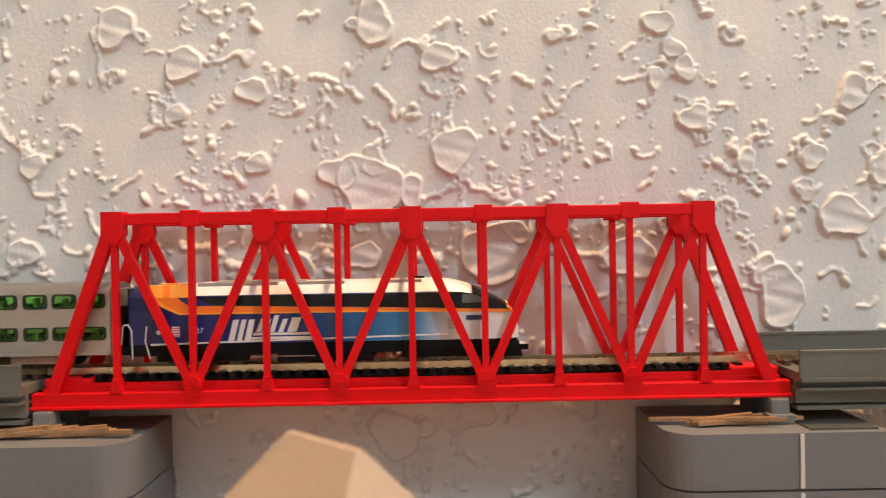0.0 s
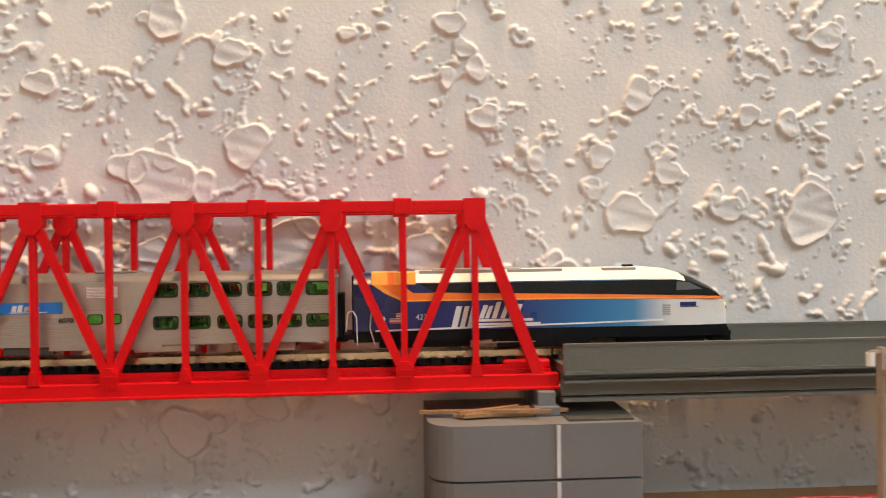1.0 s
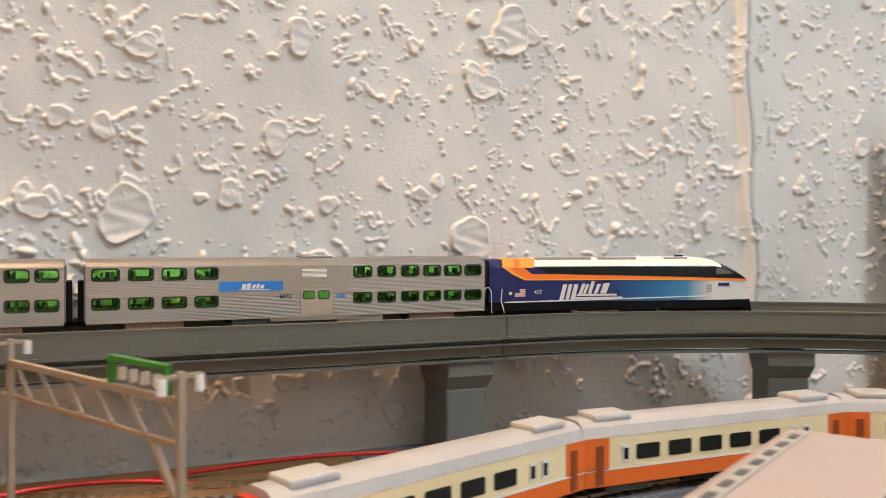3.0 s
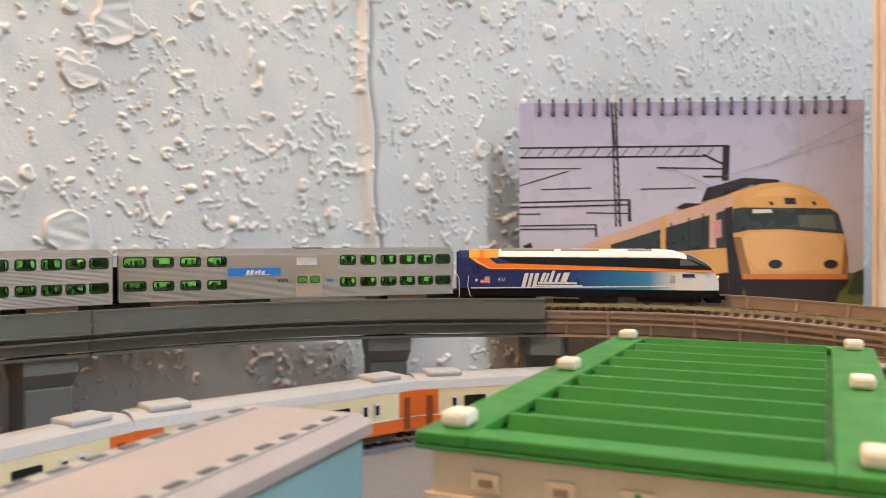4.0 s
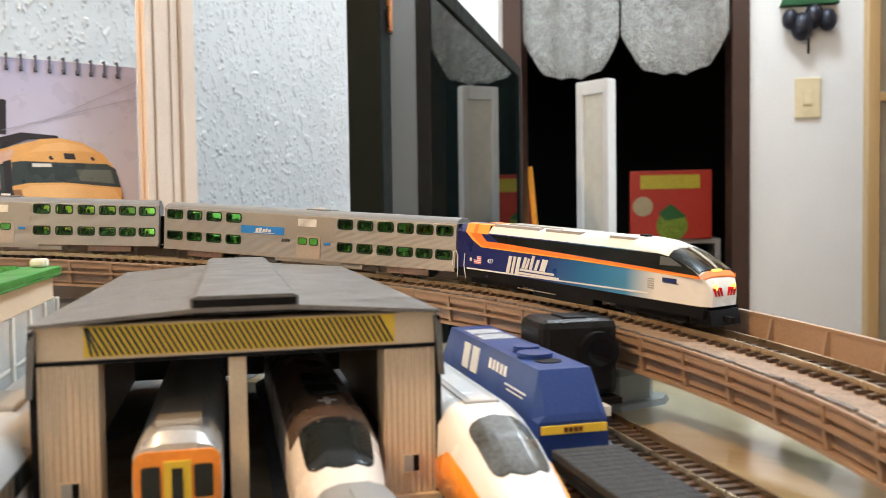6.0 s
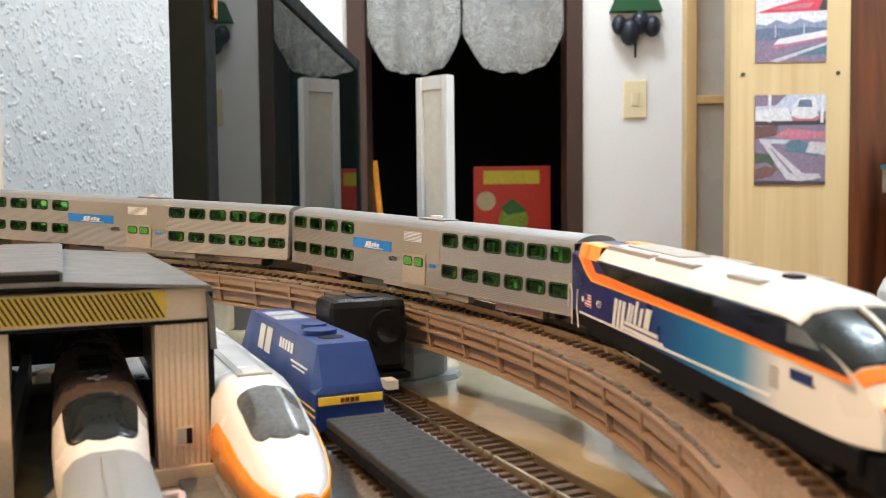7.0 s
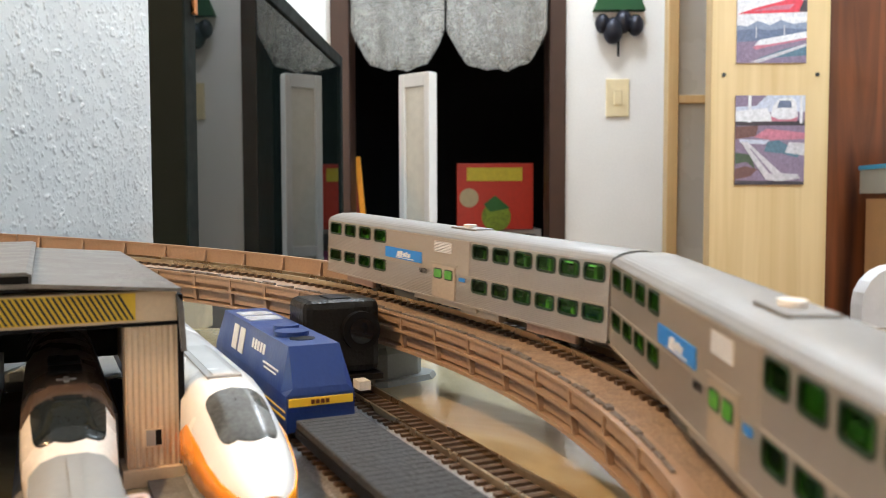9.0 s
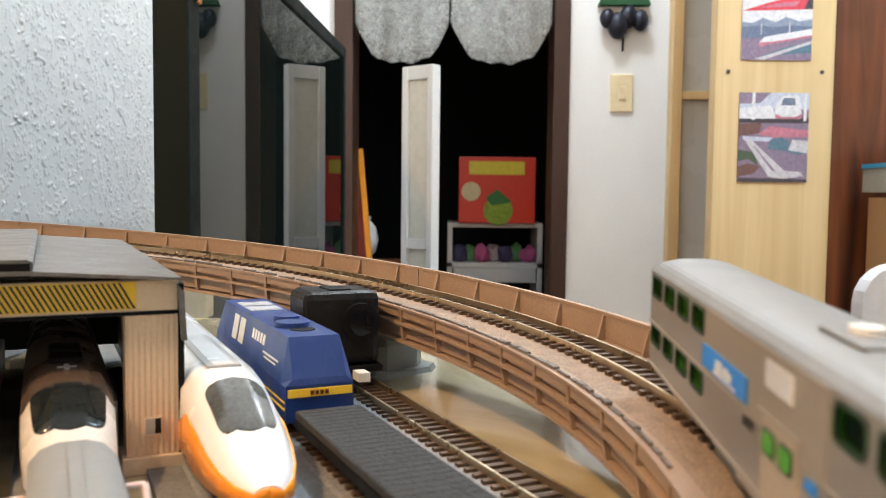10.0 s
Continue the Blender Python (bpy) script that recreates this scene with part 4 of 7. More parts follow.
for x0, x1, rs, sx in ((0.0685, 0.1362, -1, 0.108), (-0.2, -0.098, 1, -0.1295)):
    bridge_pier(x0, x1, rs, "stacked light grey block pier under the bridge end")
    t = thing("bridge_shoe", "small grey bridge bearing on a pier", "bearing", "bridge bearings", at=pose(sx, 0, 0))
    part("bearing", box(bmesh.new(), -0.003, 0.003, 0.268, 0.2755, 0.8118, 0.8198, 0.0005), BLOCK, t)
    part("pin", box(bmesh.new(), -0.0042, 0.0042, 0.2665, 0.2765, 0.8118, 0.8150, 0.0004), BLOCK, t)
    part("rear_bearing", box(bmesh.new(), -0.003, 0.003, 0.288, 0.297, 0.8118, 0.8198), BLOCK, t)
    rng = random.Random(7 + int(x0 * 1000))
    for k in range(9):
        c = (x0 + 0.022 if rs < 0 else x1 - 0.03) + rng.uniform(-0.012, 0.014)
        a = rng.uniform(-0.5, 0.5) if k else 0
        L = rng.uniform(0.006, 0.022)
        s = part("wood_splinter", bar(bmesh.new(), (c - L * math.cos(a), 0.267 - L * math.sin(a) * 0.4, 0.8127 + k * 0.00016), (c + L * math.cos(a), 0.267 + L * math.sin(a) * 0.4, 0.8127 + k * 0.00016 + rng.uniform(0, 0.0018)), 0.0016, 0.0012), mat("splinter", (0.30, 0.16, 0.07), 0.7, vary=0.4, scale=200))
        tagged(s, "thin brown wood splinter on a pier", "wood scrap", "splinters")


def viaduct_pier(s, label, dark):
    p, a = rail_at(s)
    top = p.z - 0.0160
    t = thing("viaduct_pier", label, "pier", "viaduct piers", at=Matrix.Translation((p.x, p.y, TABLE)) @ Matrix.Rotation(a, 4, "Z"))
    m = dark
    h = top - TABLE
    if p.y < 0.25:
        q = lambda hx, hy, z: [(-hx, -hy * 0.6, z), (-hx * 0.6, -hy, z), (hx * 0.6, -hy, z), (hx, -hy * 0.6, z), (hx, hy * 0.6, z), (hx * 0.6, hy, z), (-hx * 0.6, hy, z), (-hx, hy * 0.6, z)]
        part("shaft", loft(bmesh.new(), [q(0.009, 0.013, 0.002), q(0.009, 0.013, h * 0.6), q(0.012, 0.0185, h * 0.78), q(0.012, 0.0185, h)]), m, t)
        part("base", loft(bmesh.new(), [q(0.0135, 0.019, 0), q(0.0125, 0.018, 0.002)]), m, t)
    else:
        part("shaft", box(bmesh.new(), -0.0095, 0.0095, -0.014, 0.012, 0, h - 0.012, 0.001), m, t)
        part("head", loft(bmesh.new(), [[(-0.0095, -0.014, h - 0.012), (0.0095, -0.014, h - 0.012), (0.0095, 0.012, h - 0.012), (-0.0095, 0.012, h - 0.012)], [(-0.0105, -0.0185, h - 0.006), (0.0105, -0.0185, h - 0.006), (0.0105, 0.014, h - 0.006), (-0.0105, 0.014, h - 0.006)],
                                        [(-0.0105, -0.0185, h), (0.0105, -0.0185, h), (0.0105, 0.014, h), (-0.0105, 0.014, h)]]), m, t)


PIER_DARK = mat("pier_dark", (0.14, 0.145, 0.135), 0.5, vary=0.12)
viaduct_pier(0.355, "grey plastic viaduct pier with a flared head", PIER_DARK)
for q in (0.62, 1.0, 1.42, 2.02, 3.0, 3.95):
    viaduct_pier(X0 + A45 * q, "dark grey octagonal viaduct pier on the table", PIER_DARK)
viaduct_pier(-0.35, "grey plastic viaduct pier with a flared head", PIER_DARK)
viaduct_pier(HALF_TURN + 0.23, "dark grey octagonal viaduct pier on the table", PIER_DARK)

# ---- the train that runs ----


def bogie(parent, x, m, length=0.021):
    t = thing("bogie", "", "")
    t.parent = parent
    t.matrix_local = pose(x, 0, 0)
    for y in (-0.0072, 0.0072):
        part("side_frame", box(bmesh.new(), -length / 2, length / 2, y - 0.0008, y + 0.0008, 0.0018, 0.0046, 0.0003), m, t)
    for wx in (-length * 0.33, length * 0.33):
        part("wheelset", rod(rod(bmesh.new(), (wx, -0.0053, 0.003), (wx, -0.0040, 0.003), 0.003, 16), (wx, 0.0040, 0.003), (wx, 0.0053, 0.003), 0.003, 16), DARK_GREY, t)


def gallery_coach():
    t = thing("gallery_coach", "silver double-deck railway coach with green windows", "railway coach", "coaches of the train")
    L, W = 0.0805, 0.0098
    sec = [(-W, 0.0062), (-W, 0.0258), (-0.0088, 0.0270), (-0.0064, 0.0280), (-0.003, 0.0286), (0.003, 0.0286), (0.0064, 0.0280), (0.0088, 0.0270), (W, 0.0258), (W, 0.0062)]
    low = 0.0048
    inner = mat("coach_inside", (0.20, 0.30, 0.14), 0.7)
    part("floor", box(bmesh.new(), -L, L, -W + 0.0008, W - 0.0008, low, 0.0062), inner, t)
    part("gallery_floor", box(box(bmesh.new(), -L, L, -W + 0.0008, -0.003, 0.0160, 0.0172), -L, L, 0.003, W - 0.0008, 0.0160, 0.0172), inner, t)
    part("roof", loft(bmesh.new(), [[(x, y, z) for y, z in sec[1:-1]] + [(x, W - 0.001, 0.0252), (x, -W + 0.001, 0.0252)] for x in (-L, L)]), SILVER_ROOF, t, "pale ribbed silver roof", smooth=True)
    part("roof_hatch", box(bmesh.new(), 0.0, 0.0135, -0.004, 0.004, 0.0284, 0.0291, 0.0003), SILVER_ROOF, t)
    part("roof_vent", rod(bmesh.new(), (0.0055, 0, 0.0290), (0.0055, 0, 0.0300), 0.0022, 16), WHITE, t)
    for e in (-1, 1):
        part("end_wall", box(bmesh.new(), e * (L + 0.0002) - 0.0004, e * (L + 0.0002) + 0.0004, -0.0092, 0.0092, 0.0056, 0.0264, 0.0003), mat("coach_end", (0.17, 0.16, 0.15), 0.5), t)
        part("diaphragm", box(bmesh.new(), e * (L + 0.0016) - 0.0011, e * (L + 0.0016) + 0.0011, -0.0042, 0.0042, 0.0056, 0.0205, 0.0004), BLACK, t)
        part("coupler", box(bmesh.new(), e * (L + 0.0018) - 0.0019, e * (L + 0.0018) + 0.0019, -0.001, 0.001, 0.0035, 0.0052), BLACK, t)

    def px(v):
        return (v - 78) / 770 * 0.161 - L
    wins = [(88, 133), (148, 190), (205, 247), (262, 303), (563, 600), (613, 650), (663, 700), (711, 748), (757, 794), (803, 840)]
    for s in (-1, 1):
        y0 = s * W
        part("smooth_belt", box(bmesh.new(), px(306), px(556), y0 - 0.00018, y0 + 0.00018, 0.0148, 0.0255), SILVER_FLAT, t, "smooth warm grey side panel")
        part("belt", box(bmesh.new(), -L, L, y0 - 0.00025, y0 + 0.00025, 0.0143, 0.0148), SILVER_FLAT, t)
        part("sill", box(bmesh.new(), -L, L, y0 - 0.0003, y0 + 0.0003, 0.0048, 0.0054), SILVER_FLAT, t)
        wall = bmesh.new()
        ya, yb = sorted((y0, y0 - s * 0.0007))
        for z0, z1 in ((low, 0.0100), (0.0141, 0.0206), (0.0249, 0.0258)):
            box(wall, -L, L, ya, yb, z0, z1)
        cuts = [-L] + [px(v) for w in wins for v in w] + [L]
        for x0, x1 in zip(cuts[::2], cuts[1::2]):
            for z0, z1 in ((0.0100, 0.0141), (0.0206, 0.0249)):
                box(wall, x0, x1, ya, yb, z0, z1)
        part("side_wall", wall, SILVER, t)
        rng = random.Random(21 + s)
        for a, b in wins:
            for z0, z1 in ((0.0206, 0.0249), (0.0100, 0.0141)):
                x0, x1 = px(a), px(b)
                rim = bmesh.new()
                out, ins = rounded(x0 - 0.0003, x1 + 0.0003, z0 - 0.0003, z1 + 0.0003, 0.0013), rounded(x0 + 0.0003, x1 - 0.0003, z0 + 0.0003, z1 - 0.0003, 0.0010)
                loft(rim, [[(p[0], y0 + s * d, p[1]) for p in q] for q, d in ((out, -0.0001), (out, 0.0002), (ins, 0.0002), (ins, -0.0007), (out, -0.0007))], False)
                f = part("window", rim, DARK_GREEN, t)
                part("pane", box(bmesh.new(), x0, x1, *sorted((y0 - s * 0.0003, y0 - s * 0.0005)), z0, z1), TINTED, f, "clear green-tinted pane")
                for k in range(1 if rng.random() < 0.6 else 2):
                    c, h = x0 + (x1 - x0) * (0.25 + 0.42 * k + rng.uniform(-0.1, 0.2)), (z1 - z0) * rng.uniform(0.3, 0.8)
                    yc = s * rng.uniform(0.004, 0.0065)
                    q = 0.0008 + rng.uniform(0, 0.0009)
                    part("seat_back", box(bmesh.new(), c - q / 2, c + q / 2, yc - 0.0016, yc + 0.0016, z0 - 0.0034, z0 + h, 0.0002), inner, t)
                part("seat_bench", box(bmesh.new(), x0 + 0.0008, x1 - 0.0006, s * 0.0035 - 0.0015, s * 0.0035 + 0.0015, z0 - 0.0034, z0 + (z1 - z0) * rng.uniform(-0.1, 0.3)), inner, t)
        d = part("door", box(bmesh.new(), px(457), px(520), y0 - 0.0004, y0 + 0.0004, 0.0056, 0.0163), mat("coach_door", (0.5, 0.42, 0.33), 0.4, 0.5), t, "plain beige double door")
        for a, b in ((461, 485), (491, 514)):
            f = part("window", prism(bmesh.new(), rounded(px(a), px(b), 0.0119, 0.0154, 0.0009), "xz", y0 - 0.0006, y0 + 0.0006), DARK_GREEN, d)
            part("pane", prism(bmesh.new(), rounded(px(a) + 0.0004, px(b) - 0.0004, 0.0123, 0.015, 0.0007), "xz", y0 - 0.0007, y0 + 0.0007), GREEN_GLASS, d)
        part("door_step", box(bmesh.new(), px(450), px(525), y0 - 0.0005, y0 + 0.0001, 0.0168, 0.0172), SILVER_FLAT, t)
        part("grille", box(bmesh.new(), px(460), px(508), y0 - 0.0004, y0 + 0.0004, 0.0207, 0.0243), stripe_bump(mat("grille", (0.72, 0.7, 0.68), 0.4, 0.4), "Z", 0.0005, 0.8), t, "pale louvred grille")
        p = part("name_panel", box(bmesh.new(), px(305), px(423), y0 - 0.0004, y0 + 0.0004, 0.0157, 0.0195), LOGO_BLUE, t, "bright blue name panel")
        yo = y0 - s * -0.0005
        for k, (a, b, z0, z1) in enumerate(((345, 352, 0.0165, 0.0185), (354, 361, 0.0165, 0.0187), (364, 370, 0.0167, 0.0182), (372, 377, 0.0167, 0.0185), (379, 386, 0.0167, 0.0181), (340, 398, 0.0161, 0.0164))):
            sh = 0.0005
            part("mark_bar", prism(bmesh.new(), [(px(a), z0), (px(b), z0), (px(b) + sh, z1), (px(a) + sh, z1)], "xz", y0 - 0.0005, y0 + 0.0005), WHITE, p)
        words("number", "6070", 0.0024, pose(px(428), y0 + s * 0.0003, 0.0133, 90, 0, 0 if s < 0 else 180), BLACK, t)
        part("emblem", box(bmesh.new(), px(530), px(545), y0 - 0.0003, y0 + 0.0003, 0.0124, 0.0136), LOGO_BLUE, t)
        part("underframe_box", box(bmesh.new(), -0.028, -0.012, s * 0.0075 - 0.0015, s * 0.0075 + 0.0015, 0.0020, 0.0046, 0.0003), DARK_GREY, t)
        part("underframe_box", box(bmesh.new(), 0.014, 0.034, s * 0.0075 - 0.0015, s * 0.0075 + 0.0015, 0.0022, 0.0046, 0.0003), SILVER_FLAT, t)
        part("skirt", box(bmesh.new(), px(400), px(575), s * 0.0092 - 0.0004, s * 0.0092 + 0.0004, 0.0034, 0.0052), SILVER_FLAT, t)
    for x in (-0.0565, 0.0565):
        bogie(t, x, mat("bogie_pink", (0.34, 0.22, 0.16), 0.5, vary=0.3))
    return t


def locomotive():
    t = thing("diesel_locomotive", "streamlined navy, white and orange passenger diesel locomotive", "locomotive")
    W = 0.0097

    def X(zx):
        return (zx - 50) / 1450 * 0.1295 - 0.0648

    def Z(zy):
        return 0.0072 + (305 - zy) / 250 * 0.0212
    eave, roof = Z(112), Z(63)

    def ring(x, zr, ze, w=W, wr=0.0062, zb=0.0078):
        return [(x, -w, zb), (x, -w, ze), (x, -wr - (w - wr) * 0.35, ze + (zr - ze) * 0.72), (x, -wr * 0.6, zr), (x, wr * 0.6, zr), (x, wr + (w - wr) * 0.35, ze + (zr - ze) * 0.72), (x, w, ze), (x, w, zb)]
    paint = ramp_mat("loco_body", "X", -0.065, 0.065, [(0.0, (0.008, 0.012, 0.10)), (0.42, (0.01, 0.02, 0.15)), (0.62, (0.015, 0.14, 0.33)), (0.74, (0.05, 0.22, 0.42)), (0.84, (0.7, 0.69, 0.66)), (1.0, (0.75, 0.74, 0.71))], 0.32)
    nose = [(50, roof - 0.0006, eave, W, 0.0062), (1180, roof, eave, W, 0.0062), (1255, Z(70), eave - 0.0001, W, 0.0062), (1310, Z(86), Z(118), W, 0.0063), (1365, Z(108), Z(134), 0.0096, 0.0064), (1420, Z(138), Z(156), 0.0093, 0.0064), (1455, Z(162), Z(176), 0.0088, 0.0062), (1480, Z(190), Z(199), 0.0080, 0.0056), (1496, Z(222), Z(230), 0.0070, 0.0050), (1502, Z(252), Z(258), 0.0064, 0.0046), (1500, Z(285), Z(289), 0.0062, 0.0046)]

    def nose_ring(v):
        return ring(X(v), *(float(np.interp(v, [r[0] for r in nose[:-1]], [r[k] for r in nose[:-1]])) for k in (1, 2, 3, 4)))
    rings = [ring(X(r[0]), *r[1:]) for r in nose]
    part("body", loft(bmesh.new(), rings), paint, t, "navy body fading through blue to white", smooth=True)
    part("roof", loft(bmesh.new(), [[(x, y, z + 0.0003) for x, y, z in ring(X(a), zr, ze)[1:-1]] for a, zr, ze in ((285, roof - 0.0003, eave), (1180, roof, eave), (1255, Z(70), eave), (1318, Z(89), Z(120)))]), WHITE, t, "white roof", smooth=True)
    for a, b in ((640, 850), (1010, 1140), (300, 600)):
        for y in (-0.0058, 0.0058):
            part("roof_grille", box(bmesh.new(), X(a), X(b), y - 0.0014, y + 0.0014, roof - 0.0014, roof + 0.0001), GREY_ROOF, t)
    part("roof_hump", box(bmesh.new(), X(350), X(700), -0.0035, 0.0035, roof, roof + 0.0005, 0.0002), GREY_ROOF, t)
    part("horn", box(bmesh.new(), X(1110), X(1150), -0.0014, 0.0014, roof, roof + 0.0010, 0.0003), BLACK, t)
    part("rear_wall", box(bmesh.new(), X(50) - 0.0006, X(50), -0.009, 0.009, 0.0056, roof - 0.0012, 0.0002), BLACK, t)
    glass = []
    for v in (1326, 1345, 1365, 1390, 1420, 1440, 1456):
        q = nose_ring(v)[1:-1]
        glass.append([(x + 0.0002, y * 1.015, z + 0.0003) for x, y, z in q] + [(x, y * 0.9, z - 0.0008) for x, y, z in q[::-1]])
    part("windscreen", loft(bmesh.new(), glass), GLASS_DARK, t, "black wrap-round windscreen", smooth=True)
    part("pillar", loft(bmesh.new(), [[(x + 0.0004, y, z + 0.0006) for x, y, z in ((g[2][0], -0.0003, g[2][2]), (g[2][0], 0.0003, g[2][2]), (g[2][0], 0.0003, g[2][2] - 0.0006), (g[2][0], -0.0003, g[2][2] - 0.0006))] for g in glass]), mat("pillar_white", (0.5, 0.5, 0.48), 0.4), t)
    band = []
    for v in (1460, 1468, 1477):
        q = nose_ring(v)[1:-1]
        band.append([(x + 0.0003, y * 1.03, z + 0.0002) for x, y, z in q] + [(x, y * 0.9, z - 0.0008) for x, y, z in q[::-1]])
    part("nose_stripe", loft(bmesh.new(), band), ORANGE, t, "orange stripe round the nose", smooth=True)
    for s in (-1, 1):
        part("headlight", box(bmesh.new(), X(1494), X(1504), s * 0.0048 - 0.0010, s * 0.0048 + 0.0010, Z(236), Z(214), 0.0003), mat("headlight", (1.0, 0.78, 0.12), 0.3, emit=1.6), t, "lit yellow headlight")
        for k in range(3):
            a = 0.0012 + 0.0016 * k
            part("warning_stripe", prism(bmesh.new(), [(s * a, Z(258)), (s * (a + 0.0006), Z(258)), (s * (a + 0.0016), Z(226)), (s * (a + 0.0010), Z(226))], "yz", X(1496), X(1502) + 0.0003), RED, t)
    part("number_light", box(bmesh.new(), X(1446), X(1466), -0.0024, 0.0024, Z(172), Z(160), 0.0003), mat("number_light", (0.85, 0.80, 0.10), 0.3, emit=1.4), t)
    for s in (-1, 1):
        def decal(name, pts, m, lift, label="", parent=t):
            return part(name, prism(bmesh.new(), [(X(a), Z(b)) for a, b in pts], "xz", s * W - 0.0001 * lift, s * W + 0.0001 * lift), m, parent, label)
        decal("dark_band", [(300, 114), (1285, 112), (1345, 122), (1440, 163), (1465, 182), (900, 162), (360, 148)], GLASS_DARK, 1.5, "black window band")
        decal("orange_stripe", [(235, 182), (180, 142), (150, 114), (230, 114), (275, 150), (370, 149), (900, 164), (1468, 181), (1470, 193), (900, 184)], ORANGE, 1.3, "orange stripe")
        decal("light_stripe", [(170, 150), (118, 112), (148, 112), (190, 147), (245, 176), (900, 178), (1460, 188), (1460, 191), (900, 184), (235, 182)], LIGHT_ORANGE, 1.7)
        for a, b, m in ((118, 178, LIGHT_ORANGE), (178, 205, ORANGE), (205, 285, LIGHT_ORANGE)):
            part("roof_stripe", prism(bmesh.new(), [(s * 0.00985, eave - 0.0002), (s * 0.0088, Z(68)), (s * 0.0040, roof - 0.0003), (s * 0.0036, roof - 0.0008), (s * 0.0084, Z(72)), (s * 0.0094, eave - 0.0002)], "yz", X(a), X(b)), m, t)
        decal("cab_window", [(1292, 120), (1340, 124), (1392, 152), (1290, 156)], mat("cab_glass", (0.12, 0.13, 0.13), 0.1), 2.2)
        decal("white_line", [(130, 301), (1240, 279), (1240, 273), (130, 294)], WHITE, 1.5)
        # the maker's mark: slanted plain bars
        for k, (a, b, y0, y1) in enumerate(((418, 440, 288, 205), (450, 468, 288, 205), (478, 500, 288, 205), (522, 540, 256, 202), (545, 560, 256, 205), (572, 590, 256, 190), (604, 622, 256, 205), (638, 672, 256, 200))):
            part("mark_bar", prism(bmesh.new(), [(X(a), Z(y0)), (X(b), Z(y0)), (X(b + 20), Z(y1)), (X(a + 20), Z(y1))], "xz", s * W - 0.00015, s * W + 0.00015), WHITE, t)
        for a, b, y0, y1 in ((512, 730, 268, 258), (500, 760, 284, 274)):
            part("mark_bar", prism(bmesh.new(), [(X(a), Z(y0)), (X(b), Z(y0)), (X(b), Z(y1)), (X(a), Z(y1))], "xz", s * W - 0.00017, s * W + 0.00017), WHITE, t)
        for a, b, y0, y1 in ((1304, 1368, 220, 204), (1304, 1376, 224, 221)):
            decal("mark_bar", [(a, y0), (b, y0), (b, y1), (a, y1)], NAVY, 1.4)
        f = decal("flag", [(184, 268), (238, 268), (238, 228), (184, 228)], WHITE, 1.6, "small striped flag")
        for k in range(4):
            decal("flag_stripe", [(184, 266 - k * 10), (238, 266 - k * 10), (238, 262 - k * 10), (184, 262 - k * 10)], RED, 1.9, parent=f)
        decal("flag_canton", [(184, 248), (208, 248), (208, 228), (184, 228)], NAVY, 2.2, parent=f)
        part("roundel", rod(bmesh.new(), (X(160), s * W - 0.00015, Z(250)), (X(160), s * W + 0.00015, Z(250)), 0.0008, 12), WHITE, t)
        words("number", "427", 0.0026, pose(X(305), s * W + s * 0.0001, Z(246), 90, 0, 0 if s < 0 else 180), WHITE, t)
        for k in range(5):
            decal("louvre", [(1236, 214 + k * 9), (1266, 214 + k * 9), (1266, 219 + k * 9), (1236, 219 + k * 9)], GREY_ROOF, 1.5)
        for a in (62, 110):
            bm = bmesh.new()
            pts = [(X(a + 18), Z(352)), (X(a), Z(285)), (X(a + 6), Z(225))] if a > 100 else [(X(a), Z(352)), (X(a - 2), Z(240)), (X(a - 16), Z(216)), (X(a - 34), Z(222)), (X(a - 42), Z(296))]
            for p, q in zip(pts, pts[1:]):
                rod(bm, (p[0], s * 0.0100, p[1]), (q[0], s * 0.0100, q[1]), 0.00022, 6)
            part("handrail", bm, WHITE, t)
        part("fuel_tank", box(bmesh.new(), -0.016, 0.016, s * 0.0066 - 0.0026, s * 0.0066 + 0.0026, 0.0012, 0.005, 0.0005), BLACK, t)
        part("frame_rail", box(bmesh.new(), X(50), X(1490), s * 0.0088 - 0.0006, s * 0.0088 + 0.0006, 0.0040, 0.0078), BLACK, t)
        part("pipe", box(bmesh.new(), X(500), X(740), s * 0.0095 - 0.0002, s * 0.0095 + 0.0002, 0.0031, 0.0034), SILVER_FLAT, t)
    part("pilot", prism(bmesh.new(), [(X(1440), 0.0067), (X(1502), 0.0067), (X(1515), 0.0016), (X(1440), 0.0016)], "xz", -0.0078, 0.0078), BLACK, t)
    part("rear_porch", box(bmesh.new(), X(50) - 0.0035, X(50), -0.0088, 0.0088, 0.0050, 0.0066), BLACK, t)
    part("coupler", box(bmesh.new(), X(1500), X(1500) + 0.004, -0.001, 0.001, 0.0028, 0.0046), BLACK, t)
    for x in (-0.041, 0.041):
        bogie(t, x, BLACK, 0.031)
    return t


loco = locomotive()
coaches = [gallery_coach()]
for _ in range(2):
    coaches.append(copy_thing(coaches[0], pose(0, 0, 0)))

RUN = [(0.0, -0.191), (1.0, -0.042), (1.5, 0.0325), (2.0, 0.1145), (2.5, 0.1975), (3.2, 0.3205), (3.8, 0.4314), (4.1, 0.4902), (4.5, 0.5738), (5.0, 0.6747), (6.1, 0.888), (7.5, 1.1432), (8.9, 1.406), (10.0, 1.616)]


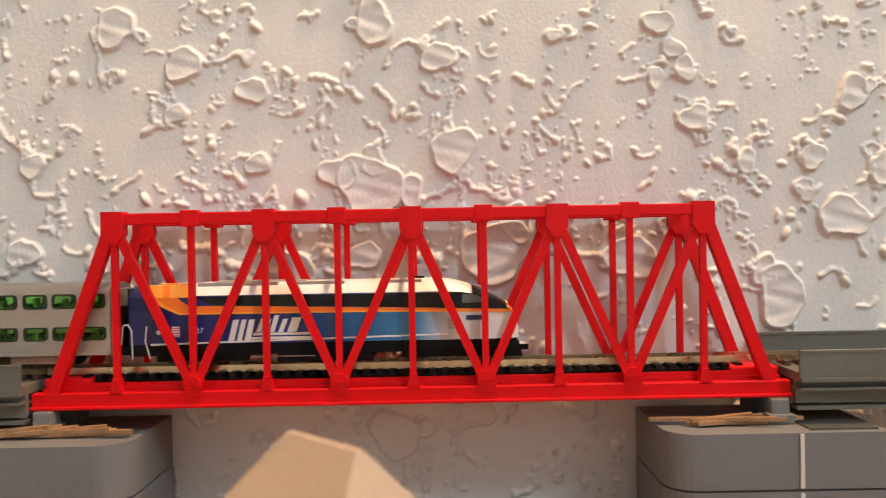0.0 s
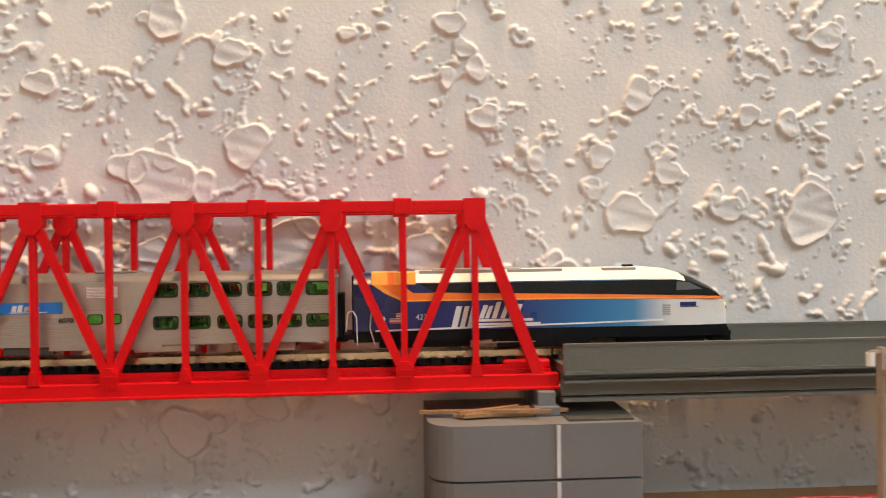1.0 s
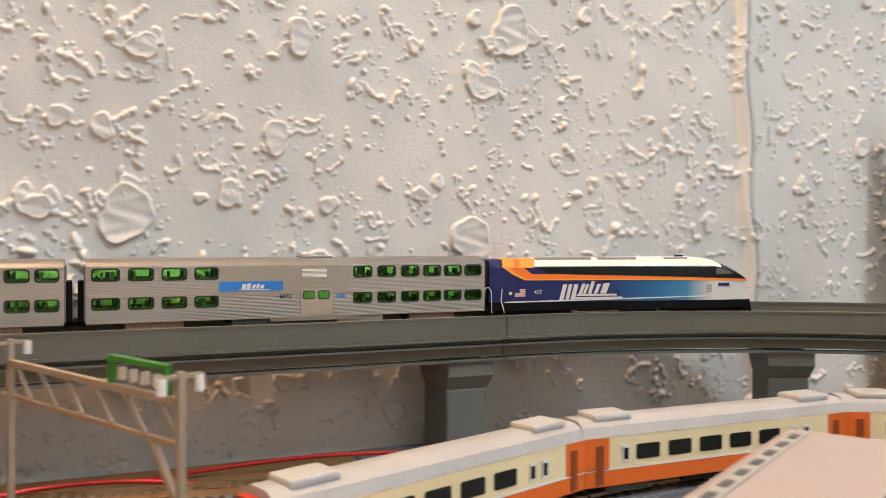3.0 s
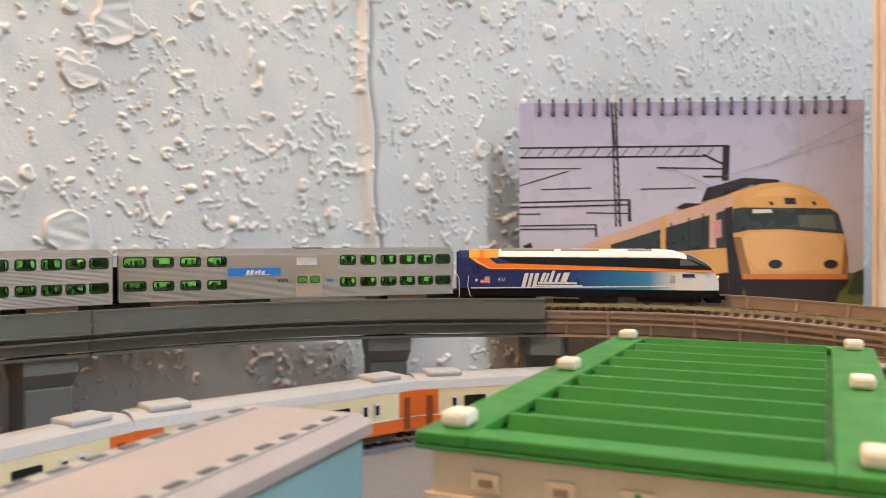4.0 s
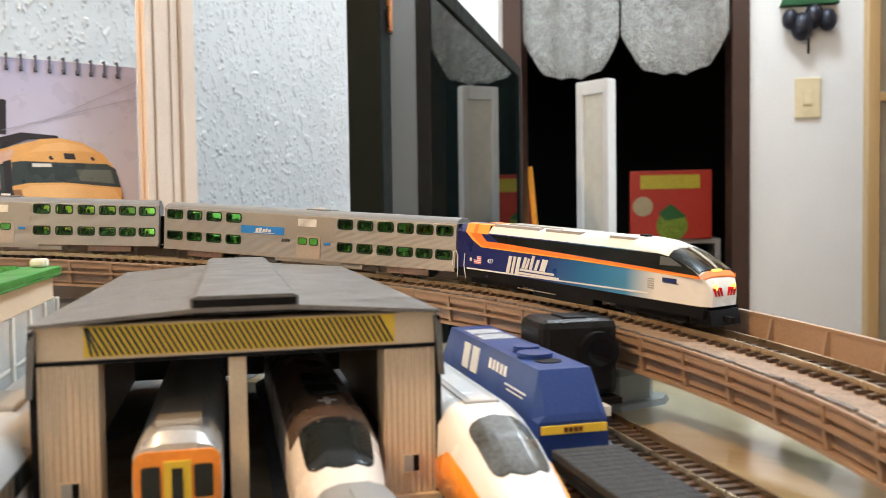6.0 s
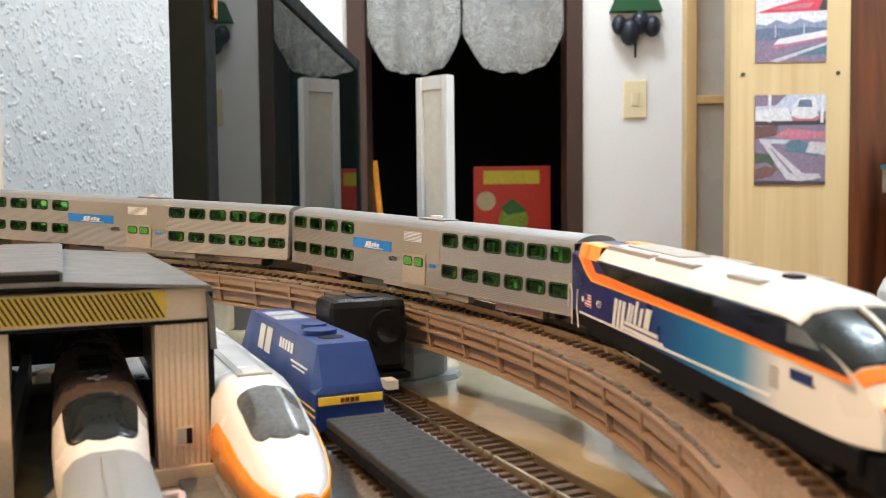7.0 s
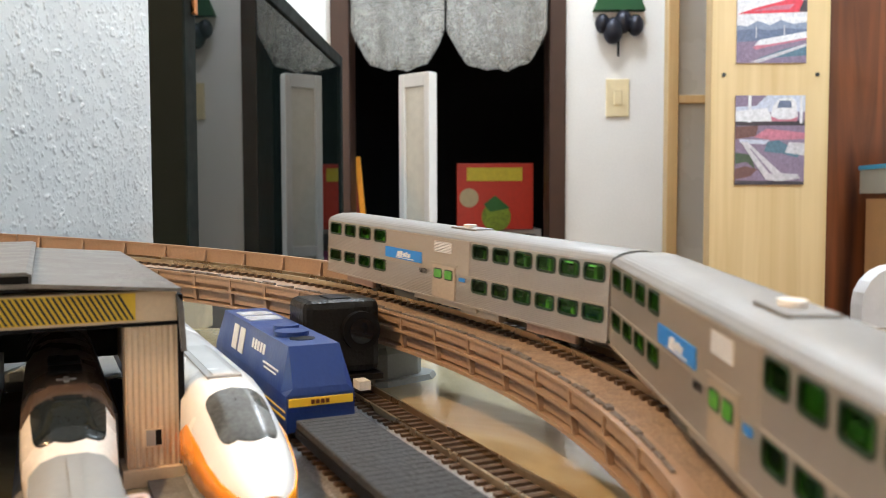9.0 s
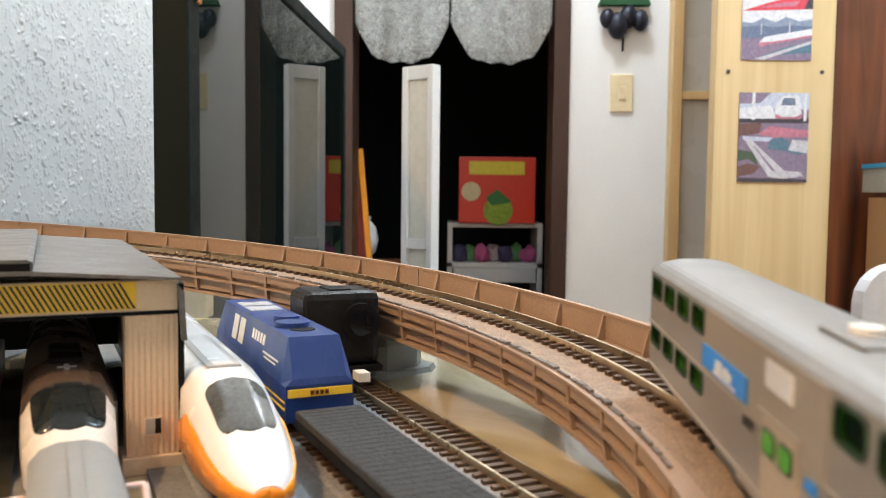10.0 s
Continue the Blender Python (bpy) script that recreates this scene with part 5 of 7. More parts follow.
def run_at(t):
    """Metres along the line of the first coach's middle at t seconds, on a smooth curve through RUN."""
    k = max(0, min(len(RUN) - 2, sum(t >= a for a, _ in RUN) - 1))

    def slope(i):
        i0, i1 = max(i - 1, 0), min(i + 1, len(RUN) - 1)
        return (RUN[i1][1] - RUN[i0][1]) / (RUN[i1][0] - RUN[i0][0])
    (t0, a), (t1, b) = RUN[k], RUN[k + 1]
    h, u = t1 - t0, (t - t0) / (t1 - t0)
    return (2 * u ** 3 - 3 * u ** 2 + 1) * a + (u ** 3 - 2 * u ** 2 + u) * h * slope(k) + (3 * u ** 2 - 2 * u ** 3) * b + (u ** 3 - u ** 2) * h * slope(k + 1)


def car_pose(s, half):
    """A vehicle whose bogies, half metres either side of its middle, stand on the line at s."""
    a, b = rail_at(s - half)[0], rail_at(s + half)[0]
    d = b - a
    m = (a + b) / 2
    return pose(m.x, m.y, m.z, 0, -math.degrees(math.atan2(d.z, math.hypot(d.x, d.y))), math.degrees(math.atan2(d.y, d.x)))


def motions():
    times = [k * 0.25 for k in range(41)]
    walk(loco, [(t, car_pose(run_at(t) + 0.1515, 0.041)) for t in times])
    for k, c in enumerate(coaches):
        walk(c, [(t, car_pose(run_at(t) - k * 0.1682, 0.0565)) for t in times])

# ---- the layout on the table ----
YARD = pose(0.436, -0.1057, TABLE, 0, 0, 26)     # x runs back along the yard tracks, y to their left


def yard_track(v, u0, u1, label, at=None):
    t = thing("yard_track", label, "track", "yard tracks", at=at or YARD @ pose(0, -v, 0))
    part("ballast", prism(bmesh.new(), [(-0.0125, 0.0), (0.0125, 0.0), (0.0095, 0.0022), (-0.0095, 0.0022)], "yz", u0, u1), mat("ballast", (0.2, 0.2, 0.21), 0.85, vary=0.45, scale=900, bump=0.8, fine=1500), t)
    for o in (-0.0047, 0.0047):
        part("rail", box(bmesh.new(), u0, u1, o - 0.0004, o + 0.0004, 0.003, 0.005), RAIL if v > 0.1 else mat("dull_rail", (0.32, 0.28, 0.24), 0.35, 1.0), t)
    n = int((u1 - u0) / 0.0046)
    me = bpy.data.meshes.get("yard_sleeper") or mesh_of("yard_sleeper", box(bmesh.new(), -0.0009, 0.0009, -0.0075, 0.0075, 0.002, 0.0031), SLEEPER)
    for k in range(n):
        part("sleeper", me, None, t).matrix_local = pose(u0 + (k + 0.5) * (u1 - u0) / n, 0, 0)


yard_track(-0.056, -0.085, 0.22, "dark model railway track in the yard")
yard_track(-0.0148, -0.04, 0.17, "dark model railway track in the depot")
yard_track(0.0186, -0.09, 0.17, "dark model railway track in the depot")
yard_track(0.0545, -0.10, 0.2, "dark model railway track in the yard")
yard_track(0.0830, -0.14, 0.16, "dark model railway track beside a grey platform")
yard_track(0.1135, -0.14, 0.16, "empty model track with brass rails and grey ballast")
yard_track(1.0, -0.10, 0.14, "siding track with bright brass rails by the wall", pose(0.19, 0.2585, TABLE + 0.0008, 0, 0, -8.4))
part("grey_mat", box(bmesh.new(), -0.16, 0.13, -0.100, -0.036, 0.0001, 0.0016), mat("mat_grey", (0.16, 0.165, 0.17), 0.8, vary=0.25, scale=200, bump=0.4)).matrix_world = YARD
tagged(bpy.data.objects["grey_mat"], "grey paper mat under the yard tracks", "mat")


def shell(sections, m, name, parent, label=""):
    return part(name, loft(bmesh.new(), sections), m, parent, label, smooth=True)


def car_ring(x, w, zb, ze, zr, shrink=1.0):
    w *= shrink
    return [(x, -w * 0.96, zb), (x, -w, (zb + ze) / 2), (x, -w * 0.97, ze), (x, -w * 0.75, ze + (zr - ze) * 0.65), (x, -w * 0.35, zr), (x, w * 0.35, zr), (x, w * 0.75, ze + (zr - ze) * 0.65), (x, w * 0.97, ze), (x, w, (zb + ze) / 2), (x, w * 0.96, zb)]


def wheels(t, u0, u1, z=0.005):
    for x in (u0, u1):
        b = thing("bogie", "", "")
        b.parent = t
        b.matrix_local = pose(x, 0, z)
        for y in (-0.0065, 0.0065):
            part("side_frame", box(bmesh.new(), -0.009, 0.009, y - 0.0007, y + 0.0007, 0.0012, 0.0042), DARK_GREY, b)
        for w in (-0.006, 0.006):
            part("wheelset", rod(rod(bmesh.new(), (w, -0.0053, 0.0026), (w, -0.0041, 0.0026), 0.0026, 12), (w, 0.0041, 0.0026), (w, 0.0053, 0.0026), 0.0026, 12), DARK_GREY, b)


def nose_screen(t, rows, W, x0, x1, half, m, label):
    """A curved pane with a rounded outline that lies on the nose of a train."""
    def top(x, y):
        k = max(0, min(len(rows) - 2, sum(x >= r[0] for r in rows) - 1))
        p, q = rows[k], rows[k + 1]
        f = (x - p[0]) / (q[0] - p[0])
        w, ze, zr = (W * (p[1] + f * (q[1] - p[1])), p[3] + f * (q[3] - p[3]), p[4] + f * (q[4] - p[4]))
        return float(np.interp(abs(y), (0, 0.35 * w, 0.75 * w, 0.97 * w), (zr, zr, ze + (zr - ze) * 0.65, ze)))
    bm = bmesh.new()
    g = []
    n, c = 18, 12
    for i in range(n + 1):
        u = i / n
        x = x0 + (x1 - x0) * u
        w = half * (1 - abs(2 * u - 1) ** 7) ** 0.45 * (0.86 + 0.14 * u) + 0.0004
        g.append([[bm.verts.new((x, w * (2 * j / c - 1), top(x, w * (2 * j / c - 1)) + d)) for j in range(c + 1)] for d in (-0.0012, 0.00035)])
    for i in range(n):
        for j in range(c):
            bm.faces.new((g[i][1][j], g[i + 1][1][j], g[i + 1][1][j + 1], g[i][1][j + 1]))
        for j, k in ((0, 1), (c, c)):
            bm.faces.new((g[i][0][j], g[i][1][j], g[i + 1][1][j], g[i + 1][0][j]))
    for i in (0, n):
        for j in range(c):
            bm.faces.new((g[i][0][j], g[i][0][j + 1], g[i][1][j + 1], g[i][1][j]))
    part("windscreen", bm, m, t, label, smooth=True)


def bullet_train():
    t = thing("bullet_train", "white high-speed train with an orange nose band", "train", "trains in the yard", at=YARD @ pose(-0.05, -0.0545, 0))
    W = 0.0105
    white = mat("gloss_white", (0.82, 0.82, 0.82), 0.22, vary=0.03, coat=0.3)
    rows = [(0.0, 0.30, 0.0075, 0.0092, 0.0105), (0.004, 0.58, 0.0068, 0.010, 0.0128), (0.010, 0.78, 0.0065, 0.0112, 0.0158), (0.018, 0.91, 0.0062, 0.013, 0.0190), (0.028, 0.98, 0.006, 0.0155, 0.0226), (0.040, 1.0, 0.006, 0.0185, 0.0255), (0.05, 1.0, 0.006, 0.0205, 0.0262), (0.21, 1.0, 0.006, 0.0205, 0.0262)]
    shell([car_ring(x, W, zb, ze, zr, k) for x, k, zb, ze, zr in rows], white, "body", t)
    lower = [(x - 0.0004, k * 1.012, zb - 0.0006, min(zb + 0.0058 + 0.001 * i, ze), 0) for i, (x, k, zb, ze, zr) in enumerate(rows[:6])]
    for s in (-1, 1):
        bm = bmesh.new()
        a = [[bm.verts.new((x, s * W * k, z)) for z in (zb, (zb + zt) / 2, zt)] for x, k, zb, zt, _ in lower]
        tip = [bm.verts.new((-0.0012, 0, z)) for z in (0.0072, 0.009, 0.0106)]
        a = [tip] + a + [[bm.verts.new((0.062, s * W * 1.012, z)) for z in (0.0056, 0.0064, 0.0072)]]
        for p, q in zip(a, a[1:]):
            for i in range(2):
                bm.faces.new((p[i], p[i + 1], q[i + 1], q[i]))
        ob = part("nose_band", bm, mat("gloss_orange", (0.92, 0.30, 0.01), 0.25, coat=0.3), t, "orange band round the nose", smooth=True)
        ob.modifiers.new("thickness", "SOLIDIFY").thickness = 0.0005
    nose_screen(t, rows, W, 0.0150, 0.0375, 0.0068, mat("screen_glass", (0.07, 0.075, 0.075), 0.06, vary=0.5, scale=90), "grey-tinted windscreen")
    part("roof_panel", box(bmesh.new(), 0.046, 0.095, -0.0042, 0.0042, 0.0258, 0.02645), GREY_ROOF, t)
    part("roof_panel_inner", box(bmesh.new(), 0.0475, 0.094, -0.0026, 0.0026, 0.0262, 0.0266), white, t)
    for s in (-1, 1):
        for k in range(9):
            part("side_window", prism(bmesh.new(), rounded(0.075 + k * 0.013, 0.083 + k * 0.013, 0.0140, 0.0185, 0.001), "xz", s * W - 0.0002, s * W + 0.0002), GLASS_DARK, t)
    wheels(t, 0.04, 0.17)


bullet_train()


def cleaning_car():
    t = thing("track_cleaning_car", "dark blue track cleaning car with yellow stripes", "rail vehicle", "trains in the yard", at=YARD @ pose(0.008, -0.0830, 0))
    blue = mat("cleaning_blue", (0.008, 0.03, 0.16), 0.38, vary=0.08, bump=0.15)

    def ring(x, wb, wt, zb, zt):
        return [(x, -wb, zb), (x, -wb, zb + 0.010), (x, -wt, zt), (x, wt, zt), (x, wb, zb + 0.010), (x, wb, zb)]
    part("body", loft(bmesh.new(), [ring(0, 0.0098, 0.0098, 0.0065, 0.0066 + 0.0101), ring(0.0005, 0.0098, 0.0078, 0.0065, 0.0185), ring(0.006, 0.0098, 0.0074, 0.0065, 0.0294), ring(0.096, 0.0098, 0.0074, 0.0065, 0.0294), ring(0.102, 0.0098, 0.0074, 0.0065, 0.0185)]), blue, t)
    part("front_band", box(bmesh.new(), -0.0005, 0.0005, -0.0092, 0.0092, 0.0136, 0.0158), YELLOW, t, "yellow warning band")
    rngs = [(-0.0022, -0.0012), (-0.0008, 0.0002), (0.0006, 0.0016), (0.002, 0.003)]
    for a, b in rngs:
        part("lettering_bar", box(bmesh.new(), -0.0008, -0.0004, a, b, 0.0141, 0.0153), BROWN_WOOD, t)
    for s in (-1, 1):
        part("side_stripe", box(bmesh.new(), 0.001, 0.1, s * 0.0098 - 0.0002, s * 0.0098 + 0.0002, 0.0098, 0.0104), YELLOW, t)
        part("side_stripe", box(bmesh.new(), 0.001, 0.1, s * 0.0098 - 0.0002, s * 0.0098 + 0.0002, 0.0118, 0.0122), YELLOW, t)

        def wall(x0, x1, z0, z1, name, m):
            f = lambda z: 0.0098 - (z - 0.0165) / 0.0129 * 0.0024
            part(name, prism(bmesh.new(), [(s * f(z0), z0), (s * (f(z0) + 0.0002), z0), (s * (f(z1) + 0.0002), z1), (s * f(z1), z1)], "yz", x0, x1), m, t)
        for k in range(5):
            wall(0.030 + k * 0.0036, 0.0322 + k * 0.0036, 0.0232, 0.0262, "lettering_bar", WHITE)
        wall(0.012, 0.030, 0.0212, 0.0217, "lettering_bar", WHITE)
        wall(0.014, 0.028, 0.0200, 0.0204, "lettering_bar", WHITE)
        for x in (0.058, 0.068):
            wall(x, x + 0.0075, 0.0190, 0.0272, "window", mat("pale_window", (0.55, 0.55, 0.5), 0.3))
    for x in (0.062, 0.075):
        part("roof_window", box(bmesh.new(), x, x + 0.010, -0.0055, 0.0055, 0.0292, 0.0297), mat("roof_window", (0.55, 0.62, 0.72), 0.15), t)
    part("fan", rod(rod(bmesh.new(), (0.026, 0.001, 0.0294), (0.026, 0.001, 0.0308), 0.0052, 24), (0.036, 0.0, 0.0294), (0.036, 0.0, 0.0312), 0.004, 20), blue, t)
    part("fan_opening", rod(bmesh.new(), (0.018, 0, 0.0293), (0.018, 0, 0.0296), 0.0038, 20), BLACK, t)
    wheels(t, 0.02, 0.08)


cleaning_car()


def flat_car():
    t = thing("flat_platform", "long black boarded flat wagon in front of the cleaning car", "wagon", at=YARD @ pose(0, -0.0830, 0))
    part("deck", box(bmesh.new(), -0.135, 0.001, -0.0092, 0.0092, 0.0096, 0.0118, 0.0004), mat("deck_black", (0.018, 0.019, 0.021), 0.85, vary=0.6, scale=350, bump=0.7), t)
    n = 42
    for k in range(n):
        part("plank", box(bmesh.new(), -0.134 + k * 0.0032, -0.1311 + k * 0.0032, -0.0088, 0.0088, 0.0118, 0.01186), MATS["deck_black"], t)
    for y in (-0.0085, 0.0085):
        part("side_sill", box(bmesh.new(), -0.134, 0.0, y - 0.001, y + 0.001, 0.0074, 0.0096), BLACK, t)
    wheels(t, -0.11, -0.025)


flat_car()


def action_camera():
    t = thing("camera_wagon", "flat wagon carrying a camera on the empty track", "wagon", at=YARD @ pose(0.058, -0.1105, 0))
    part("deck", box(bmesh.new(), -0.004, 0.05, -0.009, 0.009, 0.0088, 0.0108), BLACK, t)
    part("coupler", box(bmesh.new(), -0.0105, -0.004, -0.002, 0.002, 0.0068, 0.0098), mat("coupler_white", (0.75, 0.75, 0.72), 0.4), t)
    wheels(t, 0.008, 0.038)
    t = thing("action_camera", "small black box-shaped action camera on a wagon", "camera", at=YARD @ pose(0.056, -0.106, 0.0110))
    part("body", box(bmesh.new(), 0, 0.022, -0.0135, 0.0135, 0, 0.0255, 0.0028), mat("camera_black", (0.012, 0.012, 0.012), 0.35, bump=0.3), t)
    part("lens_ring", rod(bmesh.new(), (-0.003, -0.0055, 0.0150), (0.001, -0.0055, 0.0150), 0.0066, 32), BLACK, t)
    part("lens", rod(bmesh.new(), (-0.0034, -0.0055, 0.0150), (-0.003, -0.0055, 0.0150), 0.0044, 28), mat("lens_glass", (0.004, 0.005, 0.008), 0.04), t)
    part("top_button", box(bmesh.new(), 0.004, 0.016, -0.004, 0.004, 0.0254, 0.0260, 0.0003), BLACK, t)


action_camera()


def depot():
    t = thing("train_depot", "two-track beige train depot with a dark grey roof", "building", at=YARD)
    ribbed = stripe_bump(mat("depot_beige", (0.62, 0.47, 0.32), 0.55, vary=0.08), "Y", 0.0014, 0.7, 0.0005)
    L, H = 0.175, 0.0480
    prof = [(-0.0445, 0.0488), (-0.0115, 0.0512), (0.0115, 0.0512), (0.0445, 0.0488), (0.0445, 0.0480), (0.0115, 0.0502), (-0.0115, 0.0502), (-0.0445, 0.0480)]
    part("roof", prism(bmesh.new(), prof[:4] + prof[4:], "yz", -0.0035, L), ROOF_DARK, t, "worn dark grey sheet roof")
    vent = [(-0.0118, 0.0508), (-0.0118, 0.0532), (-0.0105, 0.0538), (0.0105, 0.0538), (0.0118, 0.0532), (0.0118, 0.0508)]
    part("ridge_vent", prism(bmesh.new(), vent, "yz", -0.0025, L), ROOF_DARK, t)
    part("vent_opening", box(bmesh.new(), -0.0030, -0.0024, -0.0112, 0.0112, 0.0496, 0.0530), BLACK, t)
    for y, w in ((-0.0378, 0.0062), (0.0378, 0.0062)):
        c = part("column", box(bmesh.new(), 0, 0.010, y - w, y + w, 0.0045, 0.0396, 0.0003), ribbed, t)
        part("column_base", box(bmesh.new(), -0.0012, 0.0115, y - w - 0.0012, y + w + 0.0012, 0, 0.0045, 0.0003), BEIGE, t)
        wf = part("window", box(bmesh.new(), -0.0004, 0.0002, y - 0.0022, y + 0.0022, 0.0095, 0.0142), BEIGE, t)
        part("pane", box(bmesh.new(), -0.0006, -0.0003, y - 0.0018, y - 0.0004, 0.0100, 0.0138), BLACK, wf)
        part("pane", box(bmesh.new(), -0.0006, -0.0003, y - 0.0004, y + 0.0018, 0.0100, 0.0138), GREY_ROOF, wf)
    part("centre_post", box(bmesh.new(), 0.002, 0.006, 0.0000, 0.0040, 0, 0.0396), BEIGE, t)
    part("header", box(bmesh.new(), 0, 0.006, -0.0440, 0.0440, 0.0404, 0.0482, 0.0003), BEIGE, t)
    # Solid black strip paints the shadow line under the header.
    part("header_shadow_strip", box(bmesh.new(), -0.0003, 0.006, -0.0440, 0.0440, 0.0396, 0.0404), BLACK, t)
    hz = part("warning_strip", box(bmesh.new(), -0.0005, 0, -0.0342, 0.0342, 0.0412, 0.0478), YELLOW, t, "yellow and black hazard strip")
    hb = mat("hazard_black", (0.03, 0.028, 0.02), 0.5)
    for k in range(52):
        y = -0.0340 + k * 0.00130
        part("hazard_bar", prism(bmesh.new(), [(y, 0.0414), (y + 0.00058, 0.0414), (min(y + 0.0040, 0.0341), 0.0476), (min(y + 0.00342, 0.0336), 0.0476)], "yz", -0.0007, -0.0004), hb, hz)
    for s in (-1, 1):
        part("side_wall", box(bmesh.new(), 0.006, L - 0.004, s * 0.0432 - 0.0010, s * 0.0432 + 0.0010, 0.004, 0.0460), BEIGE, t)
        part("corner_strip", box(bmesh.new(), -0.0004, 0.0060, s * 0.0446 - 0.0007, s * 0.0446 + 0.0007, 0.004, 0.0470), BLACK, t)
        part("roof_flap", prism(bmesh.new(), [(s * 0.0436, 0.0472), (s * 0.0452, 0.0450), (s * 0.0458, 0.0330), (s * 0.0446, 0.0330)], "yz", -0.002, 0.014), ROOF_DARK, t)
    # Full-height dark wall, added to keep the depot's inside dark.
    part("back_wall", box(bmesh.new(), L - 0.004, L - 0.002, -0.0432, 0.0432, 0.004, 0.0465), DARK_GREY, t)
    for k in range(4):
        part("roof_truss", box(bmesh.new(), 0.03 + k * 0.04, 0.032 + k * 0.04, -0.042, 0.042, 0.041, 0.0455), DARK_GREY, t)
    part("inner_walkway", box(bmesh.new(), 0.012, 0.15, -0.0305, -0.0275, 0, 0.016), GREY_ROOF, t)
    part("inner_walkway", box(bmesh.new(), 0.012, 0.15, 0.0005, 0.0035, 0, 0.012), GREY_ROOF, t)


depot()


def depot_trains():
    t = thing("yellow_railcar", "silver railcar with a yellow and orange end", "train", "trains in the yard", at=YARD @ pose(-0.012, 0.0148, 0))
    W = 0.0093
    shell([car_ring(x, W, 0.0065, 0.0215, zr, k) for x, zr, k in ((0, 0.0240, 0.97), (0.002, 0.0262, 1), (0.13, 0.0262, 1))], mat("railcar_silver", (0.5, 0.5, 0.5), 0.35, 0.5), "body", t)
    part("end_panel", prism(bmesh.new(), rounded(-0.0088, 0.0088, 0.0068, 0.0225, 0.0022), "yz", -0.0006, 0.0003), mat("railcar_orange", (0.85, 0.27, 0.02), 0.4), t)
    part("end_door", box(bmesh.new(), -0.0010, -0.0005, -0.0028, 0.0028, 0.0068, 0.0205), YELLOW, t)
    for y0, y1 in ((-0.0072, -0.0034), (0.0034, 0.0072)):
        part("end_window", prism(bmesh.new(), rounded(y0, y1, 0.0125, 0.0195, 0.0006), "yz", -0.0011, -0.0005), GLASS_DARK, t)
    part("door_window", box(bmesh.new(), -0.0013, -0.0009, -0.0011, 0.0011, 0.0125, 0.019), GLASS_DARK, t)
    part("roof_unit", box(bmesh.new(), 0.006, 0.030, -0.005, 0.005, 0.0258, 0.0275, 0.0006), SILVER_FLAT, t)
    wheels(t, 0.025, 0.105)
    t = thing("bronze_train", "bronze and white streamlined train in the depot", "train", "trains in the yard", at=YARD @ pose(-0.030, -0.0186, 0))
    W = 0.0102
    rows = [(0.0, 0.55, 0.0120, 0.0140), (0.005, 0.82, 0.0126, 0.0166), (0.012, 0.95, 0.015, 0.0205), (0.022, 1.0, 0.019, 0.0250), (0.034, 1.0, 0.021, 0.0268), (0.16, 1.0, 0.021, 0.0268)]
    shell([car_ring(x, W, 0.0062, ze, zr, k) for x, k, ze, zr in rows], mat("nose_white", (0.66, 0.60, 0.54), 0.3), "body", t)
    shell([[(x, y, z + 0.0003) for x, y, z in car_ring(x, W, 0.0062, ze, zr, k)[2:8]] for x, k, ze, zr in rows[3:]], mat("bronze", (0.16, 0.11, 0.085), 0.28, 0.4), "roof", t, "dark bronze roof")
    nose_screen(t, [(x, k, 0.0062, ze, zr) for x, k, ze, zr in rows], W, 0.0085, 0.0245, 0.0078, GLASS_DARK, "dark curved windscreen")
    part("roof_mark", box(box(bmesh.new(), 0.032, 0.038, -0.0006, 0.0006, 0.0270, 0.0273), 0.0344, 0.0356, -0.0022, 0.0022, 0.0270, 0.0273), GREY_ROOF, t)
    for x in (0.042, 0.056):
        part("roof_vent", box(bmesh.new(), x, x + 0.009, -0.004, 0.004, 0.0268, 0.0280, 0.0006), BLACK, t)
    wheels(t, 0.04, 0.13)
    t = thing("grey_wagon", "plain grey plastic wagon standing before the depot", "wagon", at=YARD @ pose(-0.112, -0.0186, 0))
    g = mat("wagon_grey", (0.21, 0.21, 0.205), 0.5, vary=0.08)
    part("body", loft(bmesh.new(), [car_ring(x, 0.0082, 0.0075, 0.0175, 0.0205, k) for x, k in ((0, 0.96), (0.002, 1), (0.072, 1), (0.0745, 0.94))]), g, t, smooth=True)
    part("roof_rib", box(bmesh.new(), 0.004, 0.070, -0.0012, 0.0012, 0.0202, 0.0209), g, t)
    for s in (-1, 1):
        part("mirror_arm", rod(rod(bmesh.new(), (0.058, s * 0.008, 0.0155), (0.058, s * 0.0118, 0.0155), 0.0006, 8), (0.058, s * 0.0118, 0.0155), (0.05, s * 0.0122, 0.008), 0.0007, 8), mat("arm_pink", (0.6, 0.45, 0.42), 0.5), t)
    wheels(t, 0.016, 0.058)
    t = thing("silver_train", "long silver-grey train with a maroon lower band", "train", "trains in the yard", at=YARD @ pose(0.004, 0.056, 0))
    shell([car_ring(x, 0.0094, 0.006, 0.0215, zr, k) for x, zr, k in ((-0.08, 0.0255, 0.97), (-0.078, 0.0272, 1), (0.196, 0.0272, 1), (0.205, 0.0262, 0.93), (0.211, 0.0235, 0.8))], mat("train_silver", (0.52, 0.53, 0.54), 0.35, 0.3, vary=0.1), "body", t)
